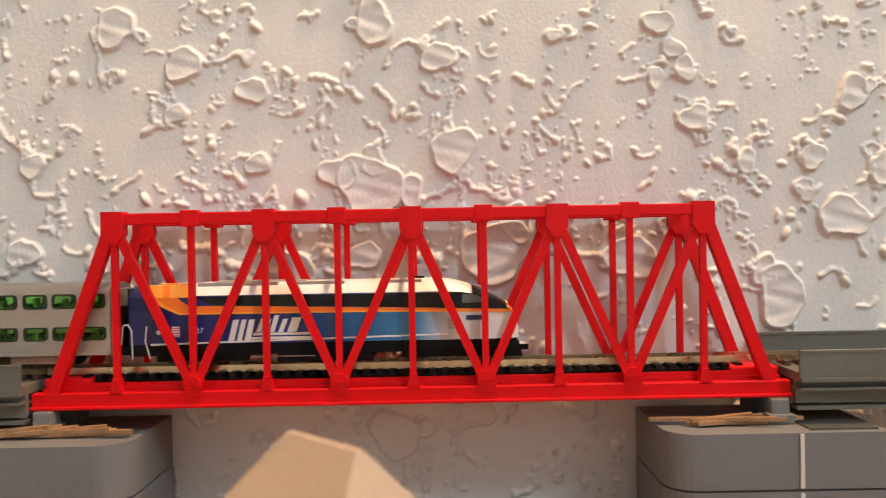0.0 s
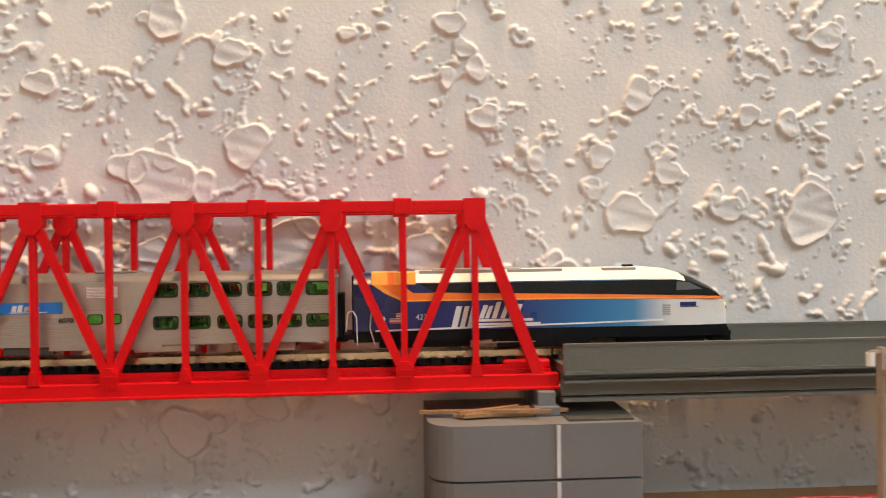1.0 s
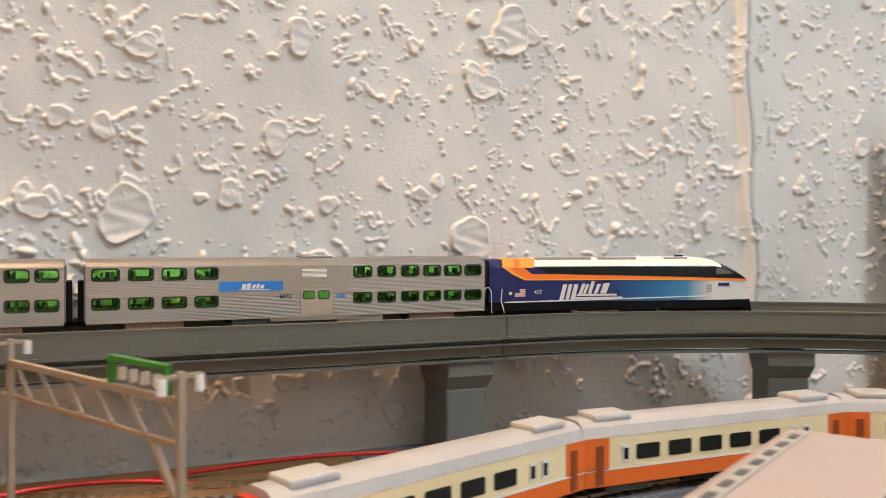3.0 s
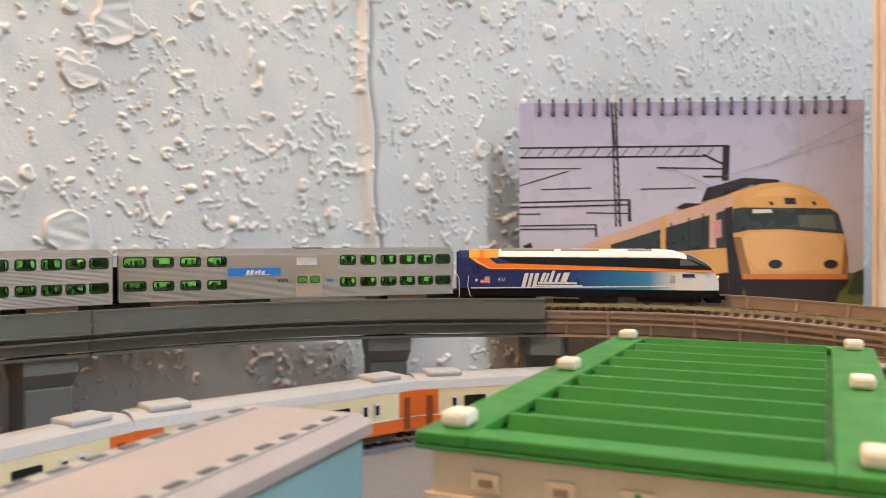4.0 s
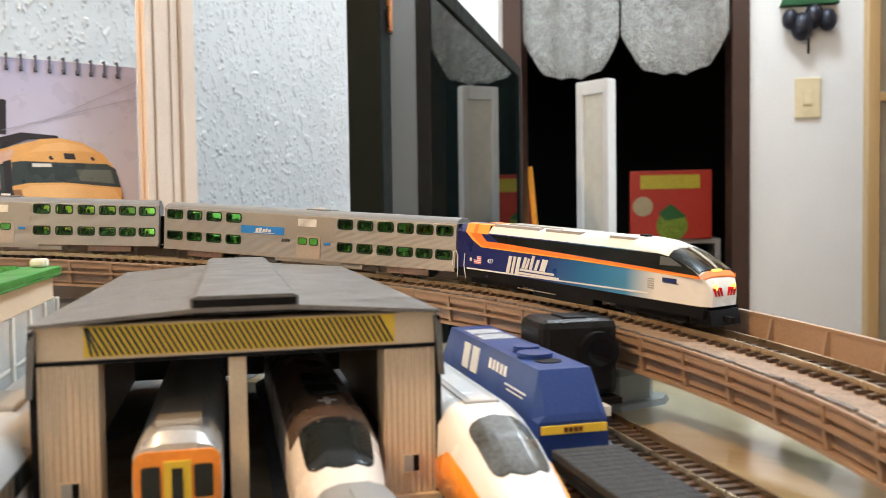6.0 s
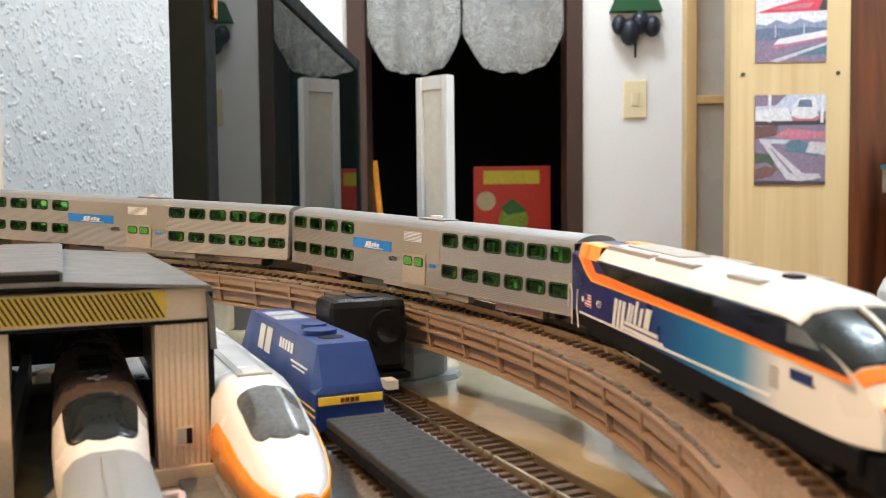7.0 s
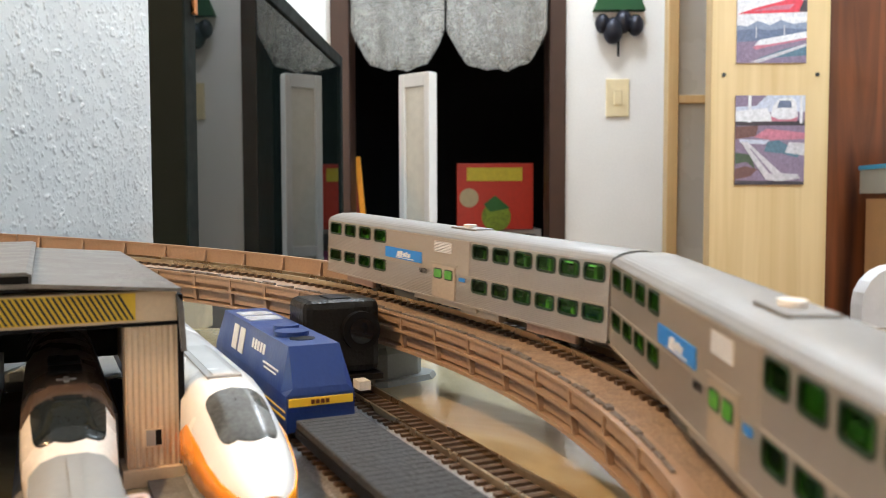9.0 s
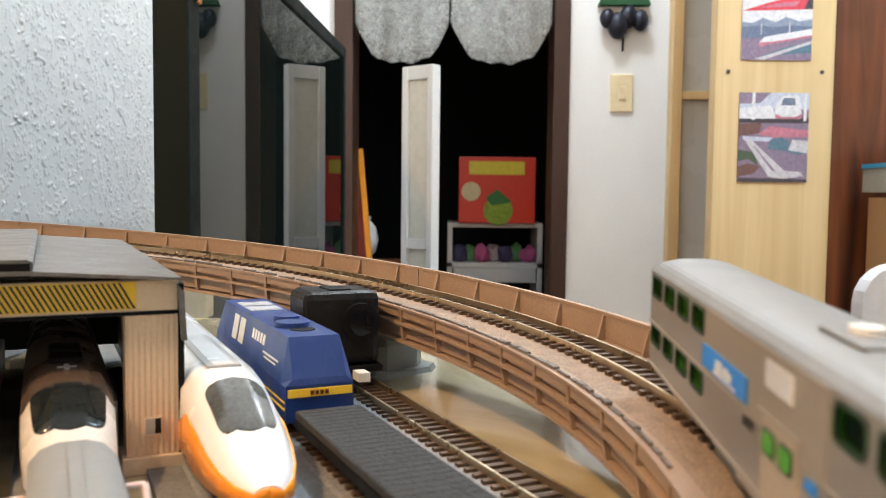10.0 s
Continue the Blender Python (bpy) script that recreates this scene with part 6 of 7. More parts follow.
    for s in (-1, 1):
        part("lower_band", box(bmesh.new(), -0.077, 0.2, s * 0.0094 - 0.0003, s * 0.0094 + 0.0003, 0.0065, 0.0095), mat("maroon", (0.2, 0.015, 0.03), 0.4), t)
        part("window_band", box(bmesh.new(), -0.074, 0.196, s * 0.0094 - 0.0002, s * 0.0094 + 0.0002, 0.0145, 0.0195), GLASS_DARK, t)
    for x, l in ((-0.05, 0.02), (0.012, 0.02), (0.06, 0.012), (0.1, 0.022), (0.15, 0.012)):
        part("roof_unit", box(bmesh.new(), x, x + l, -0.0042, 0.0042, 0.0268, 0.0284, 0.0006), GREY_ROOF, t)
    for x in (0.168, 0.172, 0.176):
        part("pantograph", rod(bmesh.new(), (x, -0.005, 0.0282), (x + 0.002, 0.005, 0.0282), 0.0007, 8), DARK_GREY, t)
    wheels(t, 0.03, 0.175)


depot_trains()


def green_station():
    t = thing("green_roof_station", "beige over-track station building with a ribbed green roof", "building", at=pose(0.461, 0.033, TABLE, 0, 0, 26))
    A, B, Z = 0.088, 0.0448, 0.0525
    part("roof_plate", box(bmesh.new(), -A, A, -B, B, Z - 0.0036, Z - 0.0026, 0.0004), GREEN, t)
    for y0, y1 in ((-B, -B + 0.0135), (B - 0.0115, B)):
        part("roof_rim", box(bmesh.new(), -A, A, y0, y1, Z - 0.0026, Z, 0.0005), GREEN, t)
    for x0, x1 in ((-A, -A + 0.0075), (A - 0.006, A)):
        part("roof_rim", box(bmesh.new(), x0, x1, -B + 0.0135, B - 0.0115, Z - 0.0026, Z, 0.0005), GREEN, t)
    for k in range(9):
        x = -A + 0.0185 + k * 0.0186
        part("roof_rib", prism(bmesh.new(), [(x, Z - 0.0026), (x + 0.0120, Z - 0.0026), (x + 0.0030, Z + 0.0006), (x + 0.0010, Z + 0.0006)], "xz", -B + 0.0150, B - 0.0130), GREEN, t)
    for x in (-0.08, 0, 0.08):
        for y in (-0.0383, 0.0383):
            part("roof_cap", box(bmesh.new(), x - 0.0036, x + 0.0036, y - 0.0030, y + 0.0030, Z, Z + 0.0034, 0.0011), mat("cap_cream", (0.75, 0.66, 0.55), 0.5), t, "small cream roof cap")
    part("fascia", box(bmesh.new(), -A + 0.002, A - 0.002, -B + 0.003, B - 0.003, Z - 0.0130, Z - 0.0036, 0.0003), BEIGE, t)
    part("fascia_rail", box(bmesh.new(), -A + 0.0005, -A + 0.002, -B + 0.002, B - 0.002, Z - 0.0143, Z - 0.0123), BEIGE, t)
    for k, y in enumerate((-0.03, -0.017, 0.0005, 0.015, 0.03)):
        p = part("sign_plate", box(bmesh.new(), -A + 0.0008, -A + 0.0021, y - 0.003, y + 0.003, Z - 0.0110, Z - 0.0072, 0.0003), BEIGE, t)
        if k == 2:
            part("green_cross", box(box(bmesh.new(), -A + 0.0004, -A + 0.0009, y - 0.0015, y + 0.0015, Z - 0.0095, Z - 0.0085), -A + 0.0004, -A + 0.0009, y - 0.0005, y + 0.0005, Z - 0.0105, Z - 0.0075), GREEN, p)
        else:
            part("dark_mark", box(bmesh.new(), -A + 0.0004, -A + 0.0009, y - 0.0016, y + 0.0012, Z - 0.0098, Z - 0.0084), BROWN, p)
    for y in (-B + 0.006, -0.008, 0.012, B - 0.006):
        part("front_post", box(bmesh.new(), -A + 0.003, -A + 0.0075, y - 0.0028, y + 0.0028, 0, Z - 0.0130, 0.0003), BEIGE, t)
    for y, a in ((0.016, 35), (-0.004, -30), (0.034, 30), (-0.034, -35)):
        d = part("open_shutter", box(bmesh.new(), -0.0006, 0.0006, -0.0075, 0.0075, 0, 0.030, 0.0002), BEIGE, t)
        d.matrix_local = pose(-A - 0.0035, y, 0, 0, 0, a)
    part("back_wall", box(bmesh.new(), A - 0.006, A - 0.004, -B + 0.004, B - 0.004, 0, Z - 0.0130), PALE, t)
    for s in (-1, 1):
        y = s * (B - 0.004)
        part("sill_wall", box(bmesh.new(), -A + 0.004, A - 0.004, y - 0.001, y + 0.001, 0, 0.012), PALE, t)
        for k in range(8):
            x = -A + 0.008 + k * 0.0248
            part("wall_post", box(bmesh.new(), x - 0.0016, x + 0.0016, y - 0.0015, y + 0.0015, 0.012, Z - 0.0130, 0.0002), PALE, t)
            part("wall_bolt", rod(bmesh.new(), (x, y + s * 0.0015, 0.018), (x, y + s * 0.0036, 0.018), 0.0012, 10), WHITE, t)
            if k < 7:
                w = part("window", box(bmesh.new(), x + 0.0016, x + 0.0232, y - 0.0004, y + 0.0004, 0.012, Z - 0.0130), mat("hazy_pane", (0.5, 0.49, 0.46), 0.15, vary=0.15), t, "hazy clear window")
                part("glazing_bar", box(bmesh.new(), x + 0.0016, x + 0.0232, y - 0.0007, y + 0.0007, 0.0225, 0.0235), PALE, w)
    for x in (-0.06, -0.01, 0.04):
        for y in (-0.027, 0.029):
            part("blue_post", box(bmesh.new(), x - 0.0022, x + 0.0022, y - 0.0022, y + 0.0022, 0, Z - 0.0130), mat("blue_post", (0.02, 0.11, 0.26), 0.4), t, "blue steel post")
    part("inner_stair", prism(bmesh.new(), [(-0.07, 0.0), (-0.02, 0.0), (-0.02, 0.026), (-0.026, 0.026)], "xz", 0.004, 0.014), DARK_GREY, t)
    for k in range(8):
        part("stair_step", box(bmesh.new(), -0.066 + k * 0.0055, -0.061 + k * 0.0055, 0.0035, 0.0145, 0.002 + k * 0.0032, 0.0032 + k * 0.0032), GREY_ROOF, t)


green_station()


def teal_building():
    t = thing("long_hall", "long model hall with light grey roof and teal walls", "building", at=pose(0.3615, 0.079, TABLE, 0, 0, 30))
    part("wall", box(bmesh.new(), -0.15, 0, -0.0170, 0.0170, 0.004, 0.0452, 0.0006), TEAL, t)
    part("plinth", box(bmesh.new(), -0.151, 0.001, -0.0178, 0.0178, 0, 0.006), mat("brick_red", (0.28, 0.06, 0.03), 0.6), t, "dark red plinth")
    part("roof", prism(bmesh.new(), [(-0.0185, 0.0452), (0.0185, 0.0452), (0.0185, 0.0476), (0.015, 0.0496), (-0.015, 0.0496), (-0.0185, 0.0476)], "yz", -0.152, 0.002), mat("roof_pinkgrey", (0.34, 0.30, 0.29), 0.5, vary=0.06), t, "light grey roof")
    for y in (-0.0125, 0.0125):
        part("roof_strip", box(bmesh.new(), -0.148, -0.002, y - 0.0018, y + 0.0018, 0.0496, 0.0500), GREY_ROOF, t)
        for k in range(16):
            part("roof_slot", box(bmesh.new(), -0.145 + k * 0.009, -0.1405 + k * 0.009, y - 0.0009, y + 0.0009, 0.0499, 0.0502), mat("slot_dark", (0.06, 0.065, 0.08), 0.5), t)


teal_building()


def orange_train():
    ends = [Vector(p) for p in ((0.131, 0.101), (0.243, 0.160), (0.360, 0.200), (0.4855, 0.200), (0.601, 0.148), (0.683, 0.052))]
    lo, hi = mat("car_orange", (0.72, 0.14, 0.015), 0.4, vary=0.06), CREAM
    for a, b in zip(ends[1:], ends[2:]):
        d = b - a
        m = (a + b) / 2
        n = d.length / 2 - 0.0015
        g = thing("cream_coach", "cream and orange railway coach with a light grey roof", "railway coach", "coaches of the cream train", at=pose(m.x, m.y, TABLE, 0, 0, math.degrees(math.atan2(d.y, d.x))))
        W = 0.0092
        part("body", box(bmesh.new(), -n, n, -W, W, 0.0135, 0.0250, 0.0004), hi, g)
        part("lower_side", box(bmesh.new(), -n, n, -W - 0.0001, W + 0.0001, 0.0075, 0.0136, 0.0004), lo, g, "orange lower side")
        part("white_line", box(bmesh.new(), -n, n, -W - 0.0002, W + 0.0002, 0.0132, 0.0138), WHITE, g)
        part("roof", loft(bmesh.new(), [[(x, y * W, z) for y, z in ((-1.02, 0.0248), (-0.85, 0.0282), (-0.45, 0.0300), (0.45, 0.0300), (0.85, 0.0282), (1.02, 0.0248))] for x in (-n, n)]), mat("coach_grey_roof", (0.38, 0.38, 0.385), 0.45), g, "light grey roof", smooth=True)
        for x in (-n + 0.006, n - 0.022):
            part("roof_unit", box(bmesh.new(), x, x + 0.016, -0.0058, 0.0058, 0.0290, 0.0318, 0.0010), mat("unit_grey", (0.42, 0.42, 0.42), 0.45), g)
        for e in (-1, 1):
            part("gangway", box(bmesh.new(), e * (n + 0.0011) - 0.0015, e * (n + 0.0011) + 0.0015, -0.006, 0.006, 0.008, 0.0275), mat("gangway_red", (0.5, 0.05, 0.02), 0.5), g, "red gangway bellows")
            part("end_band", box(bmesh.new(), e * (n - 0.005) - 0.005, e * (n - 0.005) + 0.005, -W - 0.0002, W + 0.0002, 0.0135, 0.0245), lo, g)
        for s in (-1, 1):
            y = s * W
            for x0, x1 in ((-0.040, -0.030), (-0.026, -0.016), (-0.012, -0.002), (0.002, 0.012), (0.016, 0.026)):
                part("window", prism(bmesh.new(), rounded(x0, x1, 0.0160, 0.0213, 0.0007), "xz", y - 0.0004, y + 0.0004), GLASS_DARK, g)
            for x in (-0.046, 0.032, 0.038):
                w = part("window", prism(bmesh.new(), rounded(x, x + 0.003, 0.0155, 0.0215, 0.0004), "xz", y - 0.0004, y + 0.0004), WHITE, g)
                part("pane", box(bmesh.new(), x + 0.0006, x + 0.0024, y - 0.0006, y + 0.0006, 0.0165, 0.0205), GLASS_DARK, w)
            for x in (-n + 0.0045, n - 0.0075):
                # Shadow at the doors is put into their darker orange colour.
                part("door", box(bmesh.new(), x, x + 0.003, y - 0.0005, y + 0.0005, 0.0085, 0.022), mat("door_shadow", (0.25, 0.05, 0.01), 0.5), g)
            part("underframe_box", box(bmesh.new(), -0.018, 0.02, s * 0.006 - 0.002, s * 0.006 + 0.002, 0.0055, 0.0076), BLACK, g)
        wheels(g, -0.042, 0.042, 0.0035)
    t = thing("oval_track", "model railway track with brass rails under the cream train", "track")
    pts = [ends[0]]
    for k in range(1, len(ends)):
        p0, p1, p2, p3 = ends[max(k - 2, 0)], ends[k - 1], ends[k], ends[min(k + 1, len(ends) - 1)]
        for j in range(1, 13):
            u = j / 12
            pts.append(0.5 * ((2 * p1) + (p2 - p0) * u + (2 * p0 - 5 * p1 + 4 * p2 - p3) * u * u + (3 * p1 - p0 - 3 * p2 + p3) * u ** 3))

    def ribbon(o0, o1, z0, z1):
        sec = []
        for i, p in enumerate(pts):
            d = (pts[min(i + 1, len(pts) - 1)] - pts[max(i - 1, 0)]).normalized()
            nrm = Vector((-d.y, d.x))
            sec.append([(*(p + nrm * o), TABLE + z) for o, z in ((o0, z0), (o1, z0), (o1, z1), (o0, z1))])
        return loft(bmesh.new(), sec)
    part("ballast", ribbon(-0.0115, 0.0115, 0, 0.0018), MATS["ballast"], t)
    for o in (-0.0047, 0.0047):
        part("rail", ribbon(o - 0.0004, o + 0.0004, 0.0024, 0.0036), RAIL, t)
    me = mesh_of("oval_sleeper", box(bmesh.new(), -0.0009, 0.0009, -0.0075, 0.0075, 0.0017, 0.0025), SLEEPER)
    for p, q in zip(pts, pts[1:]):
        for k in range(2):
            c = p + (q - p) * (0.25 + 0.5 * k)
            part("sleeper", me, None, t).matrix_world = pose(c.x, c.y, TABLE, 0, 0, math.degrees(math.atan2((q - p).y, (q - p).x)))


orange_train()


def catenary_gantry():
    a, b = Vector((0.185, 0.206, 0)), Vector((0.2225, 0.1295, 0))
    d = b - a
    n = d.length
    t = thing("catenary_gantry", "cream model overhead-line gantry with a green signal frame", "gantry", at=pose(a.x, a.y, TABLE, 0, 0, math.degrees(math.atan2(d.y, d.x))))
    c = mat("gantry_cream", (0.31, 0.25, 0.19), 0.5)
    for x in (0, n):
        part("mast", box(bmesh.new(), x - 0.0008, x + 0.0008, -0.0008, 0.0008, 0, 0.0655), c, t)
        part("cross_arm", bar(bmesh.new(), (x, -0.005, 0.0645), (x, 0.005, 0.0645), 0.0009, 0.0009), c, t)
        for y in (-0.0045, 0.0045):
            part("insulator", rod(bmesh.new(), (x, y, 0.0610), (x, y, 0.0645), 0.0011, 12), WHITE, t)
    part("beam", box(bmesh.new(), 0, n, -0.0008, 0.0008, 0.0583, 0.0599), c, t)
    part("lower_chord", box(bmesh.new(), 0.002, n, -0.0006, 0.0006, 0.0494, 0.0504), mat("gantry_brown", (0.3, 0.2, 0.12), 0.5), t)
    for k in range(6):
        x = 0.004 + k * 0.0145
        part("strut", bar(bmesh.new(), (x, 0, 0.0585), (min(x + 0.009, n), 0, 0.0504), 0.0009, 0.0009), c, t)
    part("knee_brace", bar(bmesh.new(), (n, 0, 0.036), (n - 0.012, 0, 0.0500), 0.0014, 0.0016), c, t)
    for x in (0.056, 0.080):
        part("signal_post", box(bmesh.new(), x - 0.0007, x + 0.0007, -0.0007, 0.0007, 0.0599, 0.0664), GREEN, t, "green post")
    part("signal_bar", box(bmesh.new(), 0.0553, 0.0807, -0.0008, 0.0008, 0.0652, 0.0665), GREEN, t, "green bar")
    for x in (0.061, 0.066, 0.071, 0.076):
        part("insulator", rod(bmesh.new(), (x, 0, 0.0612), (x, 0, 0.0640), 0.0010, 10), mat("insulator_pale", (0.6, 0.55, 0.5), 0.4), t)


catenary_gantry()


def house():
    t = thing("model_house", "small model house with a plain beige hipped roof", "house", at=pose(-0.0153, 0.1045, TABLE, 0, 0, -47))
    part("walls", box(bmesh.new(), -0.018, 0.018, -0.016, 0.016, 0, 0.046), PALE, t)
    e = [(-0.0235, -0.0215), (0.0235, -0.0215), (0.0235, 0.0215), (-0.0235, 0.0215)]
    ridge = [(-0.0076, -0.0005, 0.073), (0.0076, -0.0005, 0.073), (0.0076, 0.0005, 0.073), (-0.0076, 0.0005, 0.073)]
    part("roof", loft(bmesh.new(), [[(x, y, 0.0455) for x, y in e], [(x, y, 0.0470) for x, y in e], ridge]), mat("house_roof", (0.40, 0.29, 0.2), 0.7, vary=0.08), t, "beige hipped roof")


house()


def red_wire(pts):
    cu = bpy.data.curves.new("red_wire", "CURVE")
    cu.dimensions, cu.bevel_depth, cu.bevel_resolution = "3D", 0.0009, 3
    sp = cu.splines.new("NURBS")
    sp.points.add(len(pts) - 1)
    for p, q in zip(sp.points, pts):
        p.co = (*q, 1)
    sp.use_endpoint_u, sp.order_u = True, 4
    tmp = new("red_wire", cu)
    me = bpy.data.meshes.new_from_object(tmp.evaluated_get(bpy.context.evaluated_depsgraph_get()))
    bpy.data.objects.remove(tmp)
    me.materials.clear()
    me.materials.append(mat("wire_red", (0.4, 0.01, 0.008), 0.4))
    tagged(new("red_wire", me), "red insulated wire lying loose on the table", "wire", "wires")


red_wire([(0.10, 0.215, TABLE + 0.001), (0.135, 0.235, TABLE + 0.003), (0.165, 0.262, TABLE + 0.0065), (0.205, 0.270, TABLE + 0.0075), (0.24, 0.262, TABLE + 0.005), (0.262, 0.248, TABLE + 0.001)])
red_wire([(0.22, 0.283, TABLE + 0.001), (0.27, 0.278, TABLE + 0.006), (0.315, 0.268, TABLE + 0.008), (0.36, 0.262, TABLE + 0.003), (0.4, 0.24, TABLE + 0.001)])


def calendar():
    a, b = Vector((0.639, 0.285, 0)), Vector((0.7948, 0.140, 0))
    d = b - a
    n = d.length
    m = pose(a.x, a.y, 0, 0, 0, math.degrees(math.atan2(d.y, d.x)))
    base = thing("calendar_stand", "dark box supporting the calendar on the table", "box", at=m)
    part("box", box(bmesh.new(), 0.0, n, 0.002, 0.05, TABLE, 0.8195, 0.001), mat("stand_dark", (0.07, 0.055, 0.045), 0.6), base)
    t = thing("desk_calendar", "spiral-bound desk calendar with a photo of a cream train", "calendar", at=m @ pose(0, 0, 0.8196))
    H = 0.131

    def C(zx, zy):
        return ((zx - 10) * n / 965, H - (zy - 55) * n / 965)
    part("back_board", box(bmesh.new(), 0.001, n - 0.001, 0.001, 0.0025, 0, H), DARK_GREY, t)
    part("photo_page", box(bmesh.new(), 0, n, -0.0002, 0.001, 0, H), ramp_mat("print_sky_lavender", "Z", 0, H, [(0.0, (0.50, 0.48, 0.56)), (0.45, (0.52, 0.52, 0.66)), (1.0, (0.40, 0.40, 0.60))], 0.3), t, "lavender sky photo")
    ink, gold, pink, win, green = (mat(*q) for q in (("ink", (0.02, 0.018, 0.025), 0.35), ("photo_gold", (0.68, 0.38, 0.13), 0.35, 0, 0.12), ("photo_pink", (0.62, 0.4, 0.32), 0.35), ("photo_glass", (0.03, 0.045, 0.05), 0.3, 0, 0.3), ("photo_grass", (0.12, 0.16, 0.04), 0.5, 0, 0.4)))
    lay = [0]

    def shape(pts, material, name="printed_shape"):
        lay[0] += 1
        y = -0.0003 - 0.00001 * lay[0]
        part(name, prism(bmesh.new(), [C(*p) for p in pts], "xz", y, y + 0.00012), material, t)

    def line(x0, y0, x1, y1, w, material=ink):
        dx, dy = x1 - x0, y1 - y0
        q = math.hypot(dx, dy)
        ox, oy = -dy / q * w / 2, dx / q * w / 2
        shape([(x0 + ox, y0 + oy), (x1 + ox, y1 + oy), (x1 - ox, y1 - oy), (x0 - ox, y0 - oy)], material, "printed_line")
    shape([(10, 560), (560, 560), (975, 540), (975, 655), (10, 655)], green)
    shape([(10, 520), (300, 520), (420, 600), (420, 655), (10, 655)], mat("photo_ground", (0.25, 0.2, 0.18), 0.5, 0, 0.4))
    for x0, y0, x1, y1, w in ((10, 183, 600, 181, 5), (10, 211, 540, 210, 5), (595, 180, 592, 280, 20), (590, 235, 530, 205, 6), (272, 55, 282, 180, 4), (283, 55, 297, 410, 5), (272, 55, 285, 410, 4), (10, 243, 185, 243, 3), (10, 292, 150, 250, 3), (70, 303, 215, 299, 3),
                              (400, 242, 585, 246, 4), (355, 303, 510, 300, 3), (530, 268, 590, 268, 5), (10, 340, 325, 333, 4), (10, 354, 325, 347, 4), (322, 333, 324, 395, 9), (200, 370, 320, 372, 3), (10, 407, 230, 404, 3), (10, 417, 230, 416, 3), (228, 404, 229, 440, 5), (10, 373, 70, 373, 3), (30, 460, 40, 480, 24)):
        line(x0, y0, x1, y1, w)
    for k in range(14):
        line(20 + k * 40, 209, 40 + k * 40, 184, 2)
    for k in range(14):
        line(273 + k, 60 + k * 25, 290 + k * 0.5, 78 + k * 25, 2)
    shape([(150, 480), (420, 380), (640, 305), (700, 290), (640, 520), (640, 655), (380, 655), (150, 500)], gold, "printed_train_side")
    shape([(160, 478), (420, 383), (620, 320), (620, 358), (420, 415), (180, 482)], pink)
    shape([(270, 462), (410, 418), (600, 362), (600, 470), (410, 485), (270, 480)], win)
    shape([(410, 385), (425, 380), (425, 486), (410, 486)], gold)
    shape([(548, 362), (566, 356), (566, 470), (548, 470)], pink)
    shape([(525, 340), (540, 300), (580, 290), (640, 272), (740, 278), (745, 290), (660, 292), (600, 318)], ink)
    shape([(455, 355), (480, 343), (530, 345), (470, 362)], ink)
    shape([(610, 440), (612, 345), (640, 310), (690, 290), (750, 285), (810, 297), (870, 330), (900, 370), (920, 430), (932, 500), (930, 560), (640, 560), (622, 500)], gold, "printed_train_front")
    shape([(612, 430), (614, 360), (640, 356), (880, 360), (905, 375), (920, 432), (760, 418), (660, 420)], win)
    shape([(790, 378), (890, 378), (900, 420), (800, 412)], mat("photo_glass_light", (0.12, 0.14, 0.13), 0.3))
    shape([(668, 362), (720, 362), (722, 372), (668, 373)], WHITE)
    shape([(755, 330), (785, 330), (790, 348), (758, 348)], ink)
    for x in (720, 838):
        shape([(x - 8, 342), (x, 338), (x + 8, 348), (x, 352)], ink)
    face = mat("photo_face", (0.74, 0.45, 0.19), 0.35, 0, 0.1)
    shape([(640, 440), (660, 428), (760, 424), (900, 436), (918, 470), (915, 500), (860, 532), (760, 540), (680, 530), (645, 490)], face)
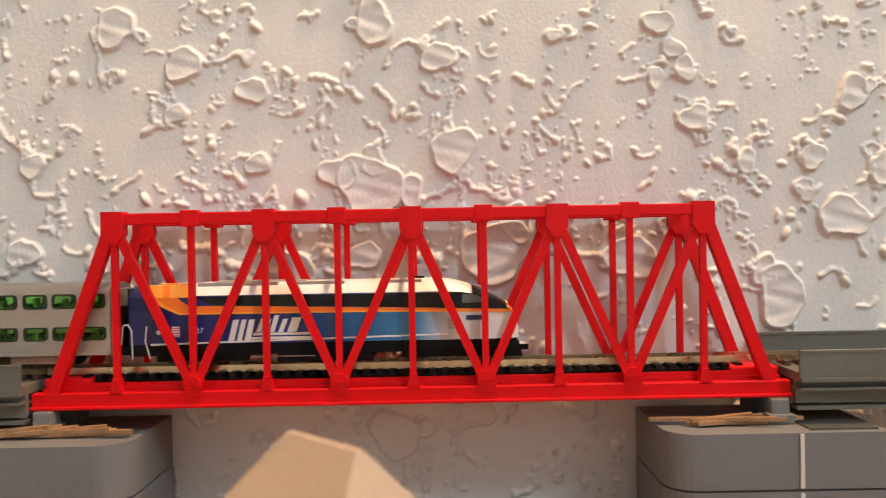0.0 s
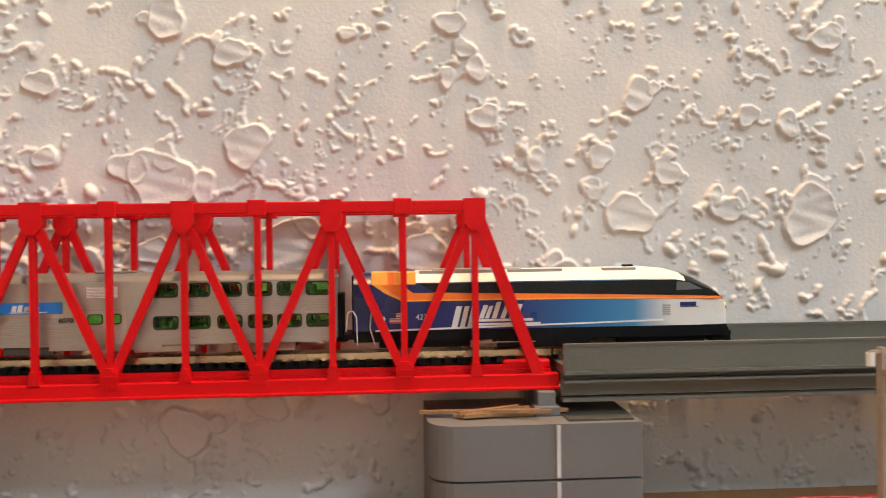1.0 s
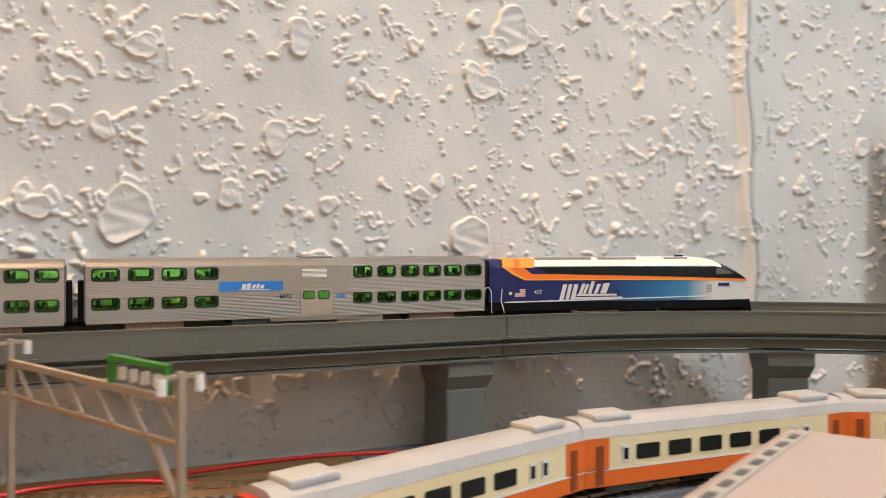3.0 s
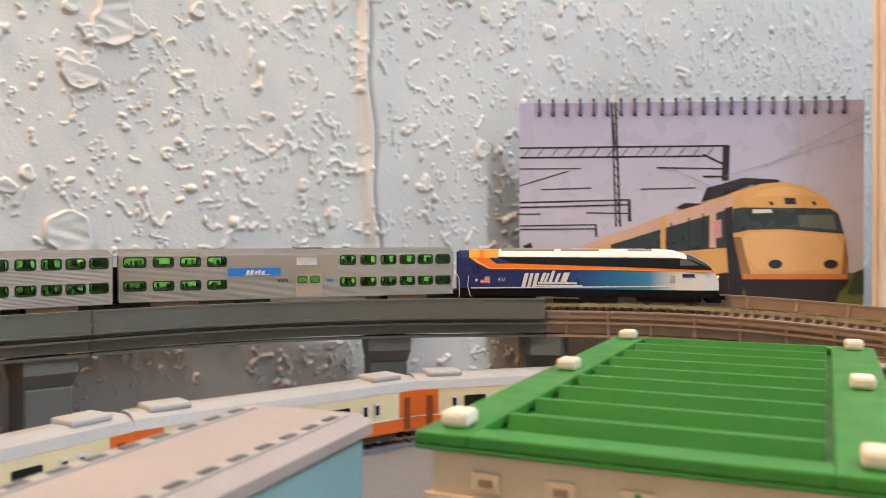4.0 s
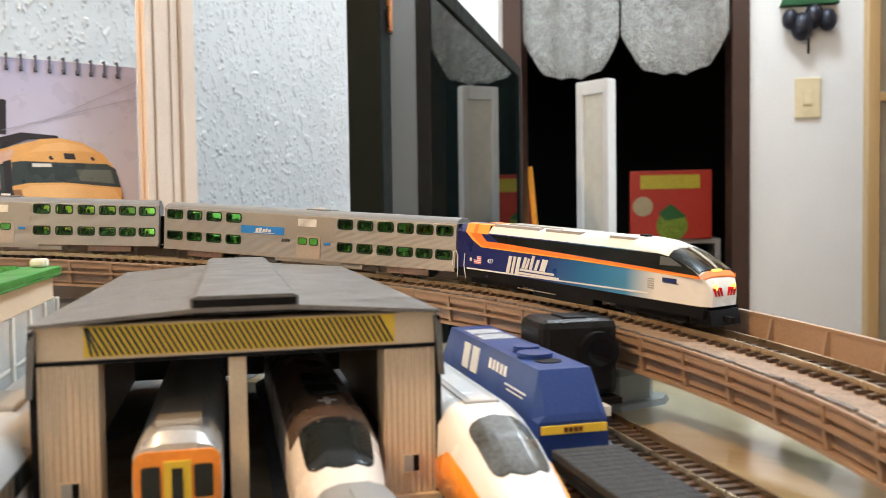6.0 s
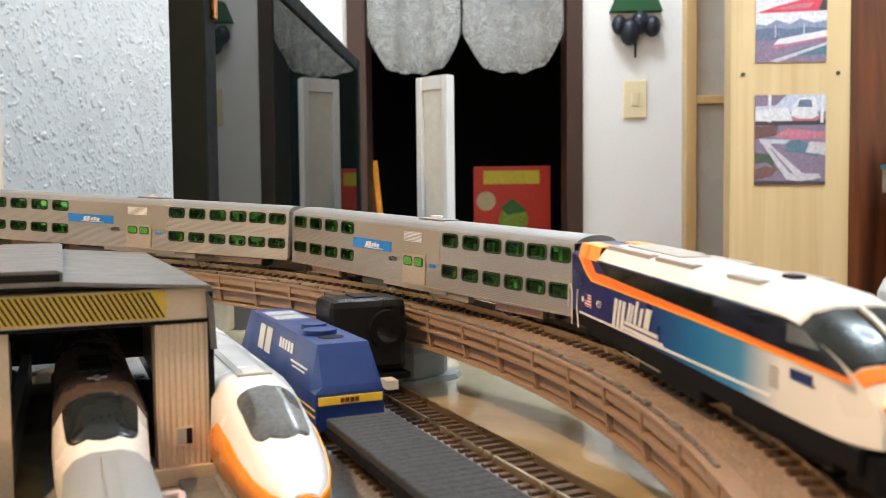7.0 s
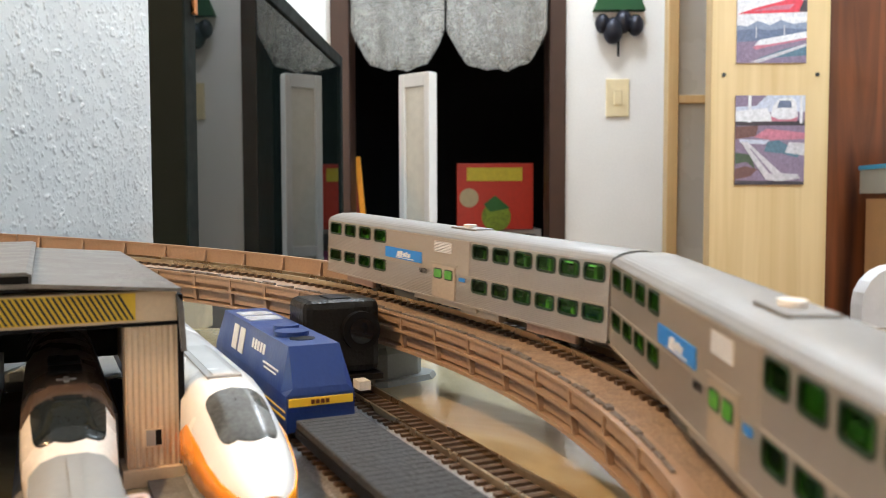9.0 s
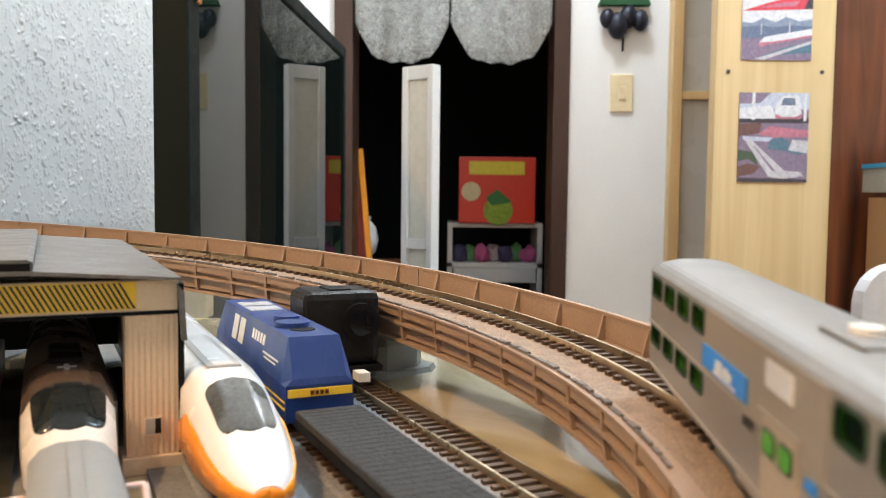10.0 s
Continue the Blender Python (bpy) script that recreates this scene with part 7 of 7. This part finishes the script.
    shape([(660, 330), (700, 306), (750, 296), (805, 304), (850, 326), (800, 322), (720, 324)], face)
    shape([(612, 440), (622, 500), (640, 560), (668, 560), (650, 500), (636, 440)], mat("photo_shade", (0.30, 0.15, 0.06), 0.4, 0, 0.2))
    shape([(922, 440), (932, 500), (930, 560), (912, 560), (918, 500)], mat("photo_shade", (0.30, 0.15, 0.06), 0.4, 0, 0.2))
    shape([(590, 360), (612, 352), (614, 440), (640, 560), (640, 655), (610, 655), (596, 480)], ink)
    shape([(380, 655), (610, 655), (600, 540), (480, 560)], ink)
    shape([(560, 395), (580, 390), (582, 440), (562, 445)], mat("photo_rose", (0.6, 0.3, 0.3), 0.4))
    for x0, y0, x1, y1 in ((590, 268, 975, 150), (700, 240, 975, 100), (420, 90, 640, 56), (430, 240, 560, 300)):
        line(x0, y0, x1, y1, 1.5, mat("photo_wire", (0.28, 0.27, 0.36), 0.4))
    for x in (440, 490, 530):
        line(x, 500 - (x - 440) * 0.4, x, 400 - (x - 440) * 0.3, 4)
    shape([(950, 540), (975, 530), (975, 600), (930, 600)], mat("photo_bush", (0.04, 0.06, 0.03), 0.5, 0, 0.4))
    shape([(630, 560), (935, 560), (905, 600), (890, 655), (660, 655), (650, 600)], ink)
    shape([(640, 545), (930, 545), (930, 560), (640, 560)], mat("photo_orange", (0.6, 0.2, 0.06), 0.4))
    for x in (731, 884):
        shape([(x + 20 * math.cos(q * 0.63), 517 + 13 * math.sin(q * 0.63)) for q in range(10)], ink)
    for k in range(23):
        u = 0.0125 + k * (n - 0.025) / 22
        r = part("binding_ring", rod(rod(bmesh.new(), (u, -0.0014, H - 0.0075), (u, -0.0014, H + 0.002), 0.00075, 8), (u, -0.0014, H + 0.002), (u, 0.003, H + 0.002), 0.00075, 8), mat("ring_metal", (0.14, 0.14, 0.2), 0.35, 0.6), t)
        part("binding_hole", box(bmesh.new(), u - 0.0011, u + 0.0011, -0.0006, -0.0004, H - 0.0085, H - 0.0055), ink, t)


calendar()

motions()
